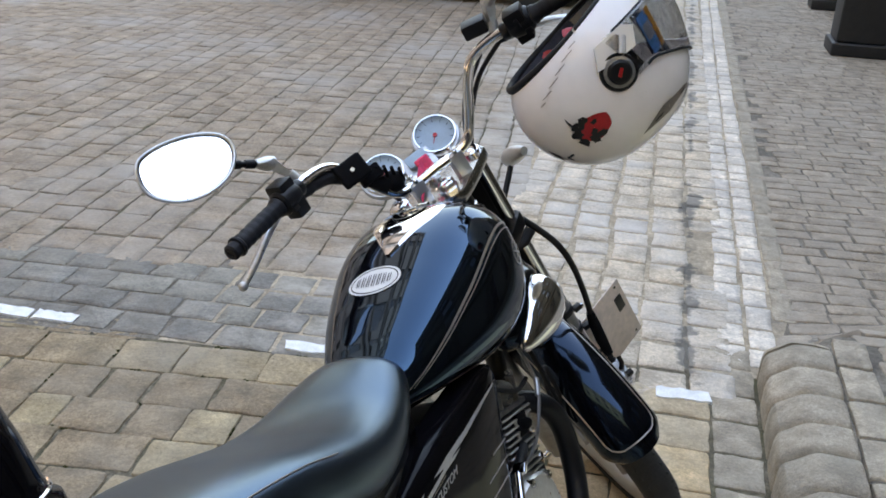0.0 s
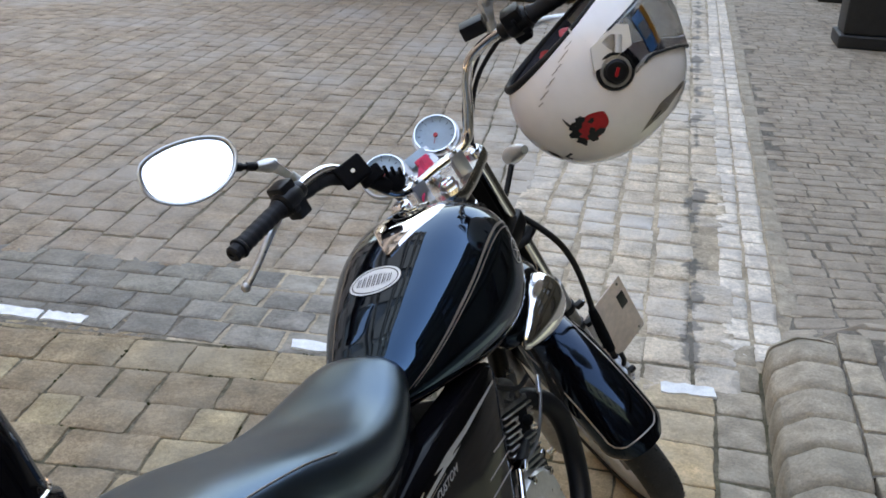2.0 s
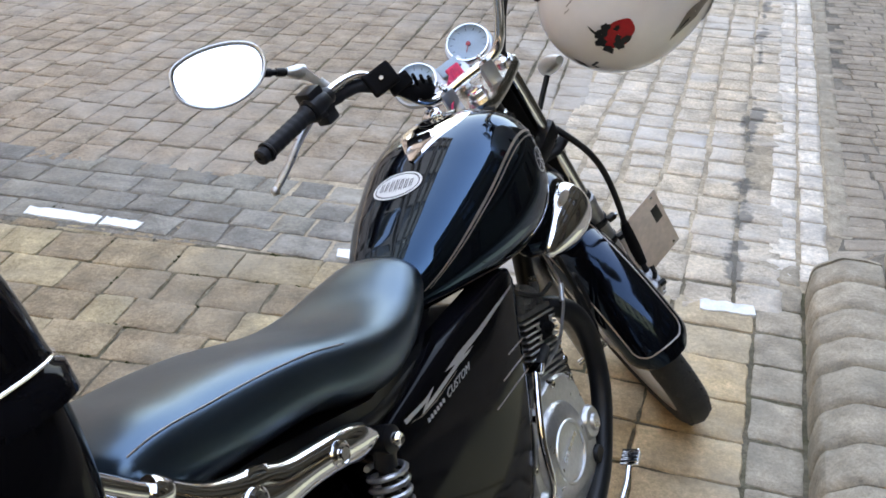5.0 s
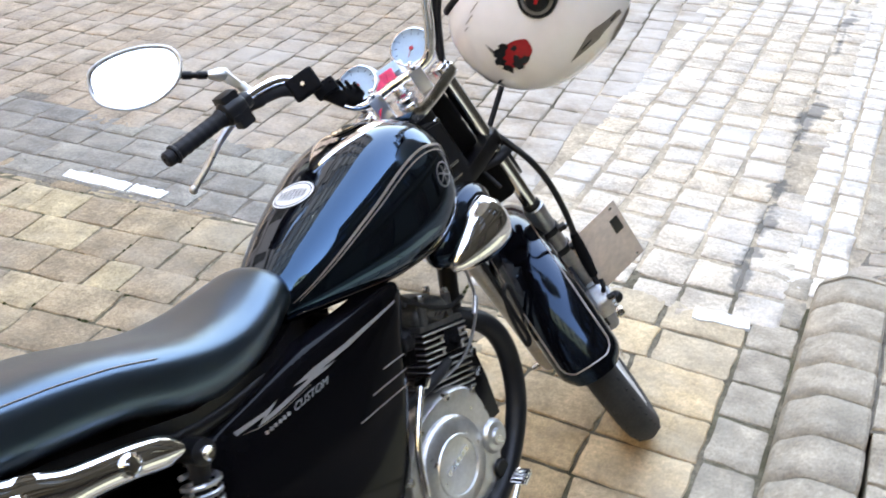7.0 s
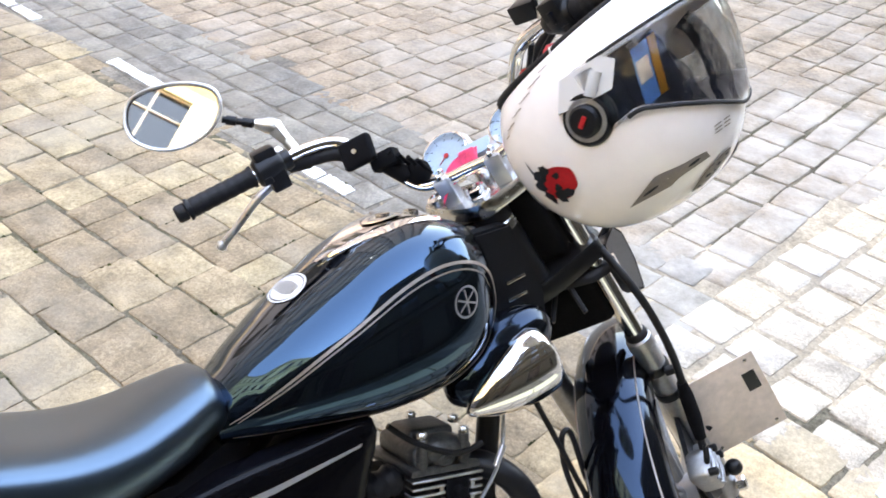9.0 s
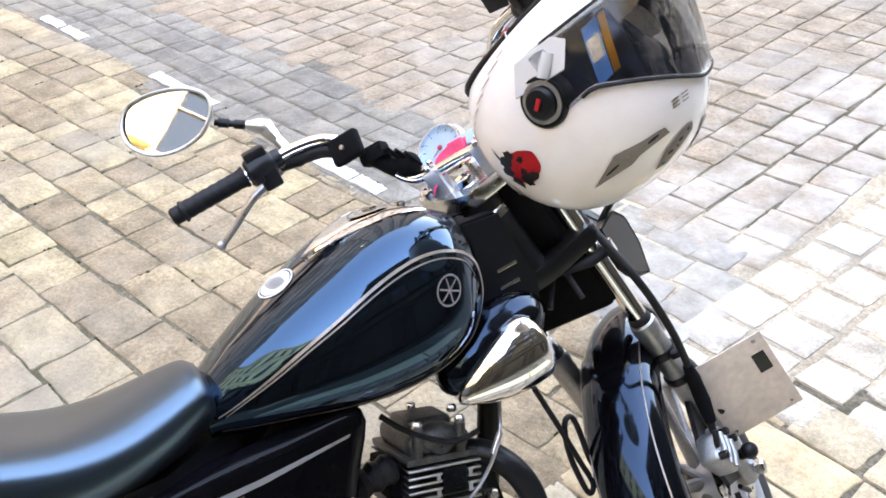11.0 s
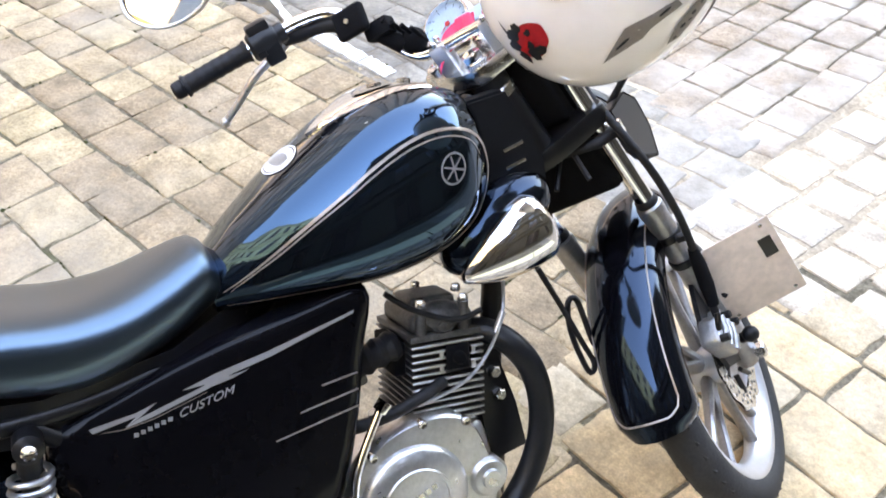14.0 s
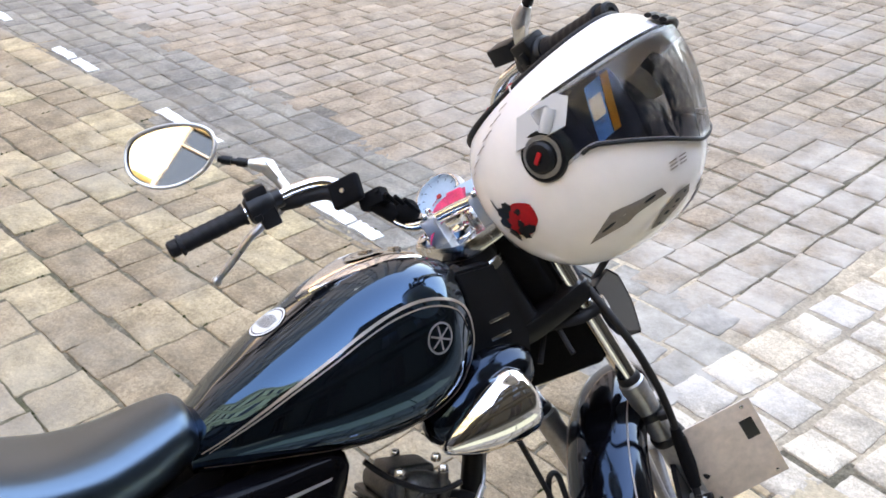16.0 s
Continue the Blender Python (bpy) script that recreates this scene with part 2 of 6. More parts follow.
FACADE = mat("sunny_yellow_render", (0.62, 0.55, 0.34), 0.9, vary=0.1, scale=2, bump=0.3, bump_scale=30)
# near-black put in so these fronts stay dark where seat and paint mirror them
DARKWALL = mat("near_black_front", (0.026, 0.03, 0.038), 0.7, vary=0.15, scale=2, bump=0.3, bump_scale=30)
# ochre taken down to near-black: the fronts' shade is put into the colour
OCHREWALL_DIMMED = mat("ochre_render_dimmed", (0.042, 0.035, 0.022), 0.9, vary=0.1, scale=2, bump=0.3, bump_scale=30)
PALEWALL = mat("pale_stone_facade", (0.5, 0.47, 0.42), 0.9, vary=0.12, scale=2, bump=0.3, bump_scale=30)


# ---- building helpers ----
def smooth(points, k=6, closed=False):
    """Catmull-Rom through the points."""
    p = [Vector(q) for q in points]
    n = len(p)
    out = []
    for i in range(n if closed else n - 1):
        a, b, c, d = (p[(i + j) % n] if closed else p[min(max(i + j, 0), n - 1)] for j in (-1, 0, 1, 2))
        for s in range(k):
            t = s / k
            out.append(0.5 * (2 * b + (c - a) * t + (2 * a - 5 * b + 4 * c - d) * t * t + (3 * b - a - 3 * c + d) * t ** 3))
    if not closed:
        out.append(p[-1])
    return out


def tube(bm, points, radius, n=12, closed=False, flat=1.0):
    """A swept tube; radius a number or one for each point."""
    p = [Vector(q) for q in points]
    m = len(p)
    rad = radius if isinstance(radius, (list, tuple)) else [radius] * m
    rings, side = [], None
    for i in range(m):
        if closed:
            d = p[(i + 1) % m] - p[i - 1]
        else:
            d = p[min(i + 1, m - 1)] - p[max(i - 1, 0)]
        d.normalize()
        if side is None:
            side = d.orthogonal().normalized()
        side = (side - d * side.dot(d)).normalized()
        up = d.cross(side)
        rings.append([bm.verts.new(p[i] + rad[i] * (math.cos(2 * math.pi * j / n) * side + flat * math.sin(2 * math.pi * j / n) * up)) for j in range(n)])
    for i in range(m if closed else m - 1):
        a, b = rings[i], rings[(i + 1) % m]
        for j in range(n):
            bm.faces.new((a[j], a[(j + 1) % n], b[(j + 1) % n], b[j]))
    if not closed:
        bm.faces.new(rings[0][::-1])
        bm.faces.new(rings[-1])
    return bm


def loft(bm, rings, caps=True, closed=True):
    vs = [[bm.verts.new(q) for q in r] for r in rings]
    n = len(vs[0])
    for a, b in zip(vs, vs[1:]):
        for j in range(n if closed else n - 1):
            bm.faces.new((a[j], a[(j + 1) % n], b[(j + 1) % n], b[j]))
    if caps:
        bm.faces.new(vs[0][::-1])
        bm.faces.new(vs[-1])
    return bm


def lathe(bm, profile, n=32, m=None):
    """Profile of (radius, height) turned about z, then moved by m."""
    rings = [[(r * math.cos(2 * math.pi * j / n), r * math.sin(2 * math.pi * j / n), h) for j in range(n)] for r, h in profile]
    start = set(bm.verts)
    loft(bm, rings)
    if m is not None:
        bmesh.ops.transform(bm, matrix=m, verts=[v for v in bm.verts if v not in start])
    return bm


def box(bm, size, m=None, bevel=0.0, seg=2):
    r = bmesh.ops.create_cube(bm, size=1.0)
    bmesh.ops.scale(bm, vec=size, verts=r["verts"])
    vs = r["verts"]
    if bevel:
        es = list({e for v in vs for e in v.link_edges})
        g = bmesh.ops.bevel(bm, geom=es, offset=bevel, segments=seg, affect="EDGES", profile=0.6)
        vs = list({v for f in g["faces"] for v in f.verts} | {v for v in vs if v.is_valid})
    if m is not None:
        bmesh.ops.transform(bm, matrix=m, verts=vs)
    return bm


def ball(bm, size, m=None, u=24, v=14):
    r = bmesh.ops.create_uvsphere(bm, u_segments=u, v_segments=v, radius=1.0)
    bmesh.ops.scale(bm, vec=size, verts=r["verts"])
    if m is not None:
        bmesh.ops.transform(bm, matrix=m, verts=r["verts"])
    return bm


def axis_pose(origin, way, up=(0, 0, 1)):
    """z along way."""
    return Matrix.Translation(origin) @ Vector(way).to_track_quat("Z", "Y").to_matrix().to_4x4()


def mesh_of(name, bm, material, angle=40):
    bmesh.ops.recalc_face_normals(bm, faces=bm.faces)
    me = bpy.data.meshes.new(name)
    bm.to_mesh(me)
    bm.free()
    me.materials.append(material)
    me.shade_smooth()
    me.set_sharp_from_angle(angle=radians(angle))
    return me


def part(name, bm, material, parent, label="", m=None, angle=40):
    ob = new(name, mesh_of(name, bm, material, angle))
    ob.parent = parent
    if m is not None:
        ob.matrix_basis = m
    return tagged(ob, label)


def thing(name, m, label, category, group="", kind=""):
    ob = new(name)
    ob.matrix_basis = m
    ob.empty_display_size = 0.1
    return tagged(ob, label, category, group, kind)


def spline_table(rows, x):
    """Smooth lookup in rows of (x, a, b, ...)."""
    rows = sorted(rows)
    xs = [r[0] for r in rows]
    i = max(0, min(len(xs) - 2, int(np.searchsorted(xs, x)) - 1))
    t = min(max((x - xs[i]) / (xs[i + 1] - xs[i]), 0), 1)
    out = []
    for k in range(1, len(rows[0])):
        p0, p1, p2, p3 = (rows[min(max(i + j, 0), len(rows) - 1)][k] for j in (-1, 0, 1, 2))
        out.append(0.5 * (2 * p1 + (p2 - p0) * t + (2 * p0 - 5 * p1 + 4 * p2 - p3) * t * t + (3 * p1 - p0 - 3 * p2 + p3) * t ** 3))
    return out


# ---- ground, paving and kerb ----
def street(p):
    """How far a place lies across the street from the gutter's inner edge, towards the pavement."""
    return (p[0] - 1.01) * 0.9863 - (p[1] - 3.617) * 0.165


def past_line(p):
    """How far a place lies beyond the white parking line."""
    return (p[0] + 1.5) * 0.0906 + (p[1] - 2.475) * 0.9959


def along_street(p):
    return (p[0] - 1.01) * 0.165 + (p[1] - 3.617) * 0.9863


def ease(t):
    t = min(max(t, 0.0), 1.0)
    return t * t * (3 - 2 * t)


def lift(x, y):
    """How high the footway lies: level with the road far off, a kerb's height above it beside the parking bay."""
    p = (x, y)
    return 0.148 * ease((-0.35 - along_street(p)) / 0.85) * ease((street(p) - 0.2) / (0.16 + 0.55 * ease((along_street(p) + 1.1) / 0.4)))


def sheet(name, corners, z, material, label, category):
    bm = bmesh.new()
    bm.faces.new([bm.verts.new((x, y, z)) for x, y in corners])
    ob = new(name, mesh_of(name, bm, material))
    return tagged(ob, label, category, kind="structure")


ground = sheet("ground", [(-300, -300), (300, -300), (300, 300), (-300, 300)], -0.0048, MORTAR, "dirty brown mortar and soil in the paving joints", "ground")


def stone_mesh(seed, material, bevel=0.03, dome=0.0015):
    """One sett, one metre square before it is scaled, with broken edges and a slightly domed top."""
    rnd = random.Random(seed)
    corner = [(-0.5 + rnd.uniform(-0.006, 0.016), -0.5 + rnd.uniform(-0.006, 0.016)), (0.5 - rnd.uniform(-0.006, 0.016), -0.5 + rnd.uniform(-0.006, 0.016)),
              (0.5 - rnd.uniform(-0.006, 0.016), 0.5 - rnd.uniform(-0.006, 0.016)), (-0.5 + rnd.uniform(-0.006, 0.016), 0.5 - rnd.uniform(-0.006, 0.016))]
    ring = []
    for i in range(4):
        a, b = Vector(corner[i]), Vector(corner[(i + 1) % 4])
        for t in (0.03, 0.2, 0.4, 0.6, 0.8, 0.97):
            ring.append(a.lerp(b, t) * (1 + rnd.uniform(-0.05, 0.022)))
    rings = []
    for inset, z in ((1.0, -0.03), (1.0, -0.006), (1 - bevel, -0.0012), (1 - 2.2 * bevel, 0.0), (0.5, dome)):
        rings.append([(p.x * inset, p.y * inset, z + (rnd.uniform(-0.0012, 0.0012) if inset < 1 else 0)) for p in ring])
    verts = [v for r in rings for v in r] + [(0, 0, dome)]
    n = len(ring)
    faces = [(k * n + j, k * n + (j + 1) % n, (k + 1) * n + (j + 1) % n, (k + 1) * n + j) for k in range(len(rings) - 1) for j in range(n)]
    last = (len(rings) - 1) * n
    faces += [(last + j, last + (j + 1) % n, len(verts) - 1) for j in range(n)]
    return verts, faces


def pave(name, placed, material, label, category, near, piece="stone", count=290, bevel=0.014, dome=0.0015, rise=None):
    """Paving of one kind: the setts nearest to a place are pieces of their own, the others one mesh."""
    shapes = [stone_mesh(hash_seed, material, bevel, dome) for hash_seed in range(12)]
    placed = sorted(placed, key=lambda s: (s[0] - near[0]) ** 2 + (s[1] - near[1]) ** 2)
    rnd = random.Random(len(placed))
    verts, faces = [], []
    for x, y, sx, sy, turn, z in placed[count:]:
        v, f = shapes[rnd.randrange(12)]
        c, s = math.cos(turn), math.sin(turn)
        base = len(verts)
        tx, ty = rnd.uniform(-0.007, 0.007), rnd.uniform(-0.007, 0.007)
        for a, b, h in v:
            px, py = x + c * a * sx - s * b * sy, y + s * a * sx + c * b * sy
            verts.append((px, py, z + h + tx * a * sx + ty * b * sy + (rise(px, py) if rise else 0.0)))
        faces += [tuple(base + i for i in g) for g in f]
    me = bpy.data.meshes.new(name)
    me.from_pydata(verts, [], faces)
    me.materials.append(material)
    me.shade_smooth()
    me.set_sharp_from_angle(angle=radians(50))
    owner = tagged(new(name, me), label, category, kind="structure")
    meshes = []
    for v, f in shapes:
        one = bpy.data.meshes.new(piece)
        one.from_pydata(v, [], f)
        one.materials.append(material)
        one.shade_smooth()
        one.set_sharp_from_angle(angle=radians(50))
        meshes.append(one)
    for x, y, sx, sy, turn, z in placed[:count]:
        ob = new(piece, meshes[rnd.randrange(12)])
        ob.parent = owner
        tx, ty = rnd.uniform(-0.007, 0.007), rnd.uniform(-0.007, 0.007)
        if rise:
            u, v = Vector((math.cos(turn), math.sin(turn))) * 0.04, Vector((-math.sin(turn), math.cos(turn))) * 0.04
            ty -= math.atan((rise(x + u.x, y + u.y) - rise(x - u.x, y - u.y)) / 0.08)
            tx += math.atan((rise(x + v.x, y + v.y) - rise(x - v.x, y - v.y)) / 0.08)
        ob.matrix_basis = Matrix.LocRotScale((x, y, z + (rise(x, y) if rise else 0.0)), Euler((tx, ty, turn)), (sx, sy, 1))
    return owner


def courses(origin, degrees, rows, length, depth, width, joint, seed, keep):
    """Staggered courses of setts. depth and width are ranges; keep tells which places belong."""
    rnd = random.Random(seed)
    a = radians(degrees)
    u, v = Vector((math.cos(a), math.sin(a))), Vector((-math.sin(a), math.cos(a)))
    out, at = [], 0.0
    for _ in range(rows):
        d = rnd.uniform(*depth)
        along = -length / 2 - rnd.uniform(0, width[1])
        while along < length / 2:
            w = rnd.uniform(*width)
            c = Vector(origin) + u * (along + w / 2) + v * (at + d / 2)
            c += Vector((noise.noise((c.x * 1.3, c.y * 1.3, seed)), noise.noise((c.x * 1.3, c.y * 1.3, seed + 20)))) * 0.022
            if keep(c):
                out.append((c.x + rnd.uniform(-0.003, 0.003), c.y + rnd.uniform(-0.003, 0.003), w - joint * rnd.uniform(0.3, 1.6), d - joint * rnd.uniform(0.3, 1.6), a + rnd.uniform(-0.045, 0.045), rnd.uniform(-0.0022, 0.0016)))
            along += w
        at += d
    return out


bay = courses((-1.5, -1.3), -2.5, 26, 11.0, (0.165, 0.2), (0.13, 0.29), 0.0005, 3, lambda p: past_line(p) < 0.005 and street(p) < -0.1)
bay = [s for s in bay if not (street(s) > -0.66 and s[1] > 0.6)]
ochre, at, rnd = [], -1.335, random.Random(21)
while at > -3.6:
    deep = rnd.uniform(0.165, 0.2)
    cut = [-0.76, -0.76 + rnd.uniform(0.18, 0.3), -0.24 - rnd.uniform(0.0, 0.08), -0.03]
    for q0, q1 in zip(cut, cut[1:]):
        ochre.append((1.01 + (q0 + q1) / 2 * 0.9863 + (at - deep / 2) * 0.165, 3.617 - (q0 + q1) / 2 * 0.165 + (at - deep / 2) * 0.9863, q1 - q0 - 0.005, deep - 0.004, radians(-9.2 + rnd.uniform(-1, 1)), rnd.uniform(-0.002, 0.002)))
    at -= deep
bay = [(x, y, sx, sy, turn, z - (0.004 if past_line((x, y)) > -0.09 else 0)) for x, y, sx, sy, turn, z in bay]
parking_bay = pave("parking_bay", bay, STONE_BAY, "warm grey-brown sandstone setts of the parking bay, dark open joints", "paving", (-1.0, 1.5))
bay_edge = pave("parking_bay_edge", ochre, STONE_OCHRE, "ochre sandstone setts beside the gutter", "paving", (0.5, 1.7))
band_setts = courses((-3.0, 2.555), -5.2, 4, 14.0, (0.145, 0.16), (0.14, 0.25), 0.005, 5, lambda p: -0.05 <= past_line(p) < 0.56 and street(p) < -0.95)
drain_band = pave("drain_band", band_setts, STONE_BAND, "smooth blue-grey setts along the parking line", "paving", (-1.2, 2.7))
road_setts = courses((2.5, 7.5), 86, 95, 11.5, (0.15, 0.175), (0.16, 0.25), 0.003, 7, lambda p: past_line(p) >= 0.54 and street(p) < -0.95 and p[1] < 13)
road = pave("road", road_setts, STONE_ROAD, "pinkish beige stone setts of the roadway, staggered courses", "road", (-0.8, 3.4))
pale = courses((1.6, 7.0), 81, 12, 11.5, (0.165, 0.175), (0.15, 0.2), 0.015, 9, lambda p: past_line(p) >= -0.05 and -0.95 <= street(p) < -0.02 and p[1] < 12.5)
road_edge = pave("road_edge", pale, STONE_PALE, "pale worn setts with wide light mortar joints", "road", (0.6, 3.2))
gutter, at, rnd = [], -1.0, random.Random(31)
while at > -4.2:
    deep = rnd.uniform(0.15, 0.19)
    gutter.append((1.01 + 0.045 * 0.9863 + (at - deep / 2) * 0.165, 3.617 - 0.045 * 0.165 + (at - deep / 2) * 0.9863, 0.142, deep - 0.008, radians(-9.5 + rnd.uniform(-1, 1)), rnd.uniform(-0.002, 0.002)))
    at -= deep
gutter_row = pave("gutter_row", gutter, KERBSTONE, "grey stone gutter row at the foot of the kerb", "paving", (0.7, 1.7))


def across(q, along, z=0.0):
    """A place from its distance across the street and along it."""
    return Vector((1.01 + q * 0.9863 + along * 0.165, 3.617 - q * 0.165 + along * 0.9863, z))


strip_setts, rnd = [], random.Random(41)
for q0, q1 in ((-0.005, 0.105), (0.105, 0.212)):
    at = -1.12
    while at < 9.0:
        deep = rnd.uniform(0.13, 0.2)
        strip_setts.append((*across((q0 + q1) / 2 + rnd.uniform(-0.004, 0.004), at + deep / 2).xy, q1 - q0 - rnd.uniform(0.006, 0.016), deep - rnd.uniform(0.006, 0.016), radians(-9.5 + rnd.uniform(-2, 2)), rnd.uniform(-0.0025, 0.0005)))
        at += deep
gutter_strip = pave("gutter_strip", strip_setts, CONCRETE, "pale grey gutter setts covered in whitish cement haze", "gutter", (1.0, 3.0))
flags = [(*across(0.257, -0.58 + 0.3 * k).xy, 0.085, 0.29, radians(-9.5), 0.0) for k in range(36)]
flag_row = pave("flag_row", flags, KERBSTONE, "row of narrow grey flags edging the footway", "paving", (1.3, 3.5), piece="flag", rise=lift)
beds = [("band_bed", [(-10.2, 2.98), (-1.1, 2.376), (-1.0, 3.114), (-10.2, 3.92)], -0.0032, "grey-brown mortar bed of the setts along the line"),
        ("band_bed", [(-1.1, 2.376), (0.2, 2.29), (0.3, 3.0), (-1.0, 3.114)], -0.0032, "pale mortar bed of the setts near the gutter"),
        ("road_edge_bed", [(*across(-1.08, -1.25).xy,), (*across(0.3, -1.18).xy,), (*across(0.3, 9.0).xy,), (*across(-1.08, 9.0).xy,)], -0.003, "pale mortar bed at the edge of the roadway")]
bed_bm = bmesh.new()
rows = []
for a in [-1.9 + 0.06 * k for k in range(32)] + [0.5, 2.0, 9.5]:
    rows.append([])
    for q in [0.24 + 0.03 * k for k in range(6)] + [0.6, 1.5, 3.6]:
        p = across(q, a)
        rows[-1].append((p.x, p.y, lift(p.x, p.y) - 0.0045))
loft(bed_bm, rows, caps=False, closed=False)
tagged(new("pavement_bed", mesh_of("pavement_bed", bed_bm, PAVERJOINT)), "brown sandy bed of the footway pavers", "mortar", kind="structure")
for (name, corners, z, label), mortar in zip(beds, (PAVERJOINT, PALEMORTAR, PALEMORTAR)):
    sheet(name, corners, z, mortar, label, "mortar")

bricks = courses((1.6, 1.6), -5.0, 110, 7.0, (0.098, 0.106), (0.15, 0.2), 0.004, 13, lambda p: street(p) > (0.3 if along_street(p) > -0.76 else 0.235 if along_street(p) > -1.06 else 0.5) and along_street(p) > -1.42 and street(p) < 3.4)
pavement = pave("pavement", bricks, BRICK, "brown-grey rectangular pavers of the footway in running courses", "pavement", (1.5, 3.6), piece="paver", bevel=0.02, dome=0.0008, rise=lift)

# Raised kerb of humped stones that ends beside the parking line
end_bm = bmesh.new()
END = [(0.125, -0.03), (0.128, 0.07), (0.132, 0.094), (0.141, 0.11), (0.17, 0.13), (0.199, 0.15), (0.211, 0.156), (0.28, 0.159), (0.33, 0.15), (0.335, -0.03)]
loft(end_bm, [[across(q + 0.018 * t * t * (0.23 - q) / 0.1, -1.2 + 0.11 * t * (0.8 + 1.2 * (q - 0.125)), z * (1 - 0.42 * t ** 1.6 if t < 1 else 0.0) - (0.03 if t == 1 else 0)) for q, z in END] for t in (0.0, 0.3, 0.6, 0.85, 0.97, 1.0)])
kerb = tagged(new("kerb", mesh_of("kerb", end_bm, KERBSTONE, 30)), "worn grey granite kerb of humped stones, sloped down at its end", "kerb", kind="structure")


def kerb_stone(length, seed):
    rnd = random.Random(seed)
    bm = bmesh.new()
    prof = [(0.0, -0.03), (0.003, 0.07), (0.007, 0.094), (0.016, 0.110), (0.045, 0.130), (0.074, 0.150), (0.086, 0.156), (0.105, 0.159), (0.155, 0.160), (0.2, 0.156), (0.208, 0.148), (0.21, -0.03)]
    rings = []
    for s, drop, inset in ((-length / 2, 0.011, 0.006), (-length / 2 + 0.05, 0.002, 0.001), (-length / 4, 0, 0), (length / 4, 0, 0), (length / 2 - 0.05, 0.002, 0.001), (length / 2, 0.011, 0.006)):
        rings.append([(x + inset * (1 if x < 0.1 else -1), s, z - (drop if z > 0 else 0) + rnd.uniform(-0.0015, 0.0015)) for x, z in prof])
    return mesh_of("kerb_stone", loft(bm, rings), KERBSTONE, 24)


kerb_shapes = [kerb_stone(1.0, k) for k in range(4)]
at = -1.2
for k in range(16):
    size = 0.145 + 0.03 * ((k * 37) % 10) / 10
    ob = new("kerb_stone", kerb_shapes[k % 4])
    ob.parent = kerb
    c = across(0.125, at - size / 2)
    ob.matrix_basis = Matrix.LocRotScale(c, Euler((0, 0, radians(-9.5))), (1, size - 0.009, 1))
    at -= size
side_row = [(*across(0.395, -1.2 - 0.2 * k).xy, 0.108, 0.19, radians(-9.5 + ((k * 7) % 5 - 2) * 0.6), 0.002) for k in range(0, 13)]
side_setts = pave("kerb_side_row", side_row, KERBSTONE, "row of grey stone setts behind the kerb", "paving", (1.2, 2.0), rise=lift)
slab_bm = bmesh.new()
for k in range(3):
    box(slab_bm, (0.72, 0.78, 0.05), Matrix.Translation(across(0.815, -1.835 - 0.8 * k, 0.131)) @ Matrix.Rotation(radians(-9.5), 4, "Z"), 0.006)
slab = tagged(new("cream_slabs", mesh_of("cream_slabs", slab_bm, CREAM)), "cream painted paving slabs on the footway", "slab", kind="structure")
back_bm = bmesh.new()
box(back_bm, (2.95, 6.0, 0.16), Matrix.Translation(across(1.82, -4.44, 0.05)) @ Matrix.Rotation(radians(-9.5), 4, "Z"), 0.01)
footway = tagged(new("footway_back", mesh_of("footway_back", back_bm, MORTAR)), "brown-grey raised footway bed", "pavement", kind="structure")

# Painted parking line, worn away between the stones
for x0, x1 in ((-1.905, -1.60), (-1.585, -1.425), (-3.19, -2.63), (-4.53, -4.28), (-4.24, -3.99), (-5.65, -5.3), (-0.66, -0.47), (0.585, 0.755)):
    bm = bmesh.new()
    rnd = random.Random(int(x0 * 100))
    n = 9
    y0 = 2.475 - 0.0906 * (x0 + 1.5) - 0.035
    top = [(x0 + (x1 - x0) * k / n + rnd.uniform(-0.006, 0.006), 0.062 + rnd.uniform(-0.006, 0.006)) for k in range(n + 1)]
    bot = [(x0 + (x1 - x0) * k / n + rnd.uniform(-0.006, 0.006), rnd.uniform(-0.006, 0.006)) for k in range(n + 1)]
    ring = [(x, y0 + h - 0.0906 * (x - x0)) for x, h in bot] + [(x, y0 + h - 0.0906 * (x - x0)) for x, h in top[::-1]]
    loft(bm, [[(x, y, -0.006) for x, y in ring], [(x, y, 0.0065) for x, y in ring]])
    tagged(new("parking_line", mesh_of("parking_line", bm, MARKING)), "worn white painted dash of the parking line", "road marking", "dashes of the parking line", "structure")

# moss and dirt in the joints of the parking bay
bm = bmesh.new()
rnd = random.Random(77)
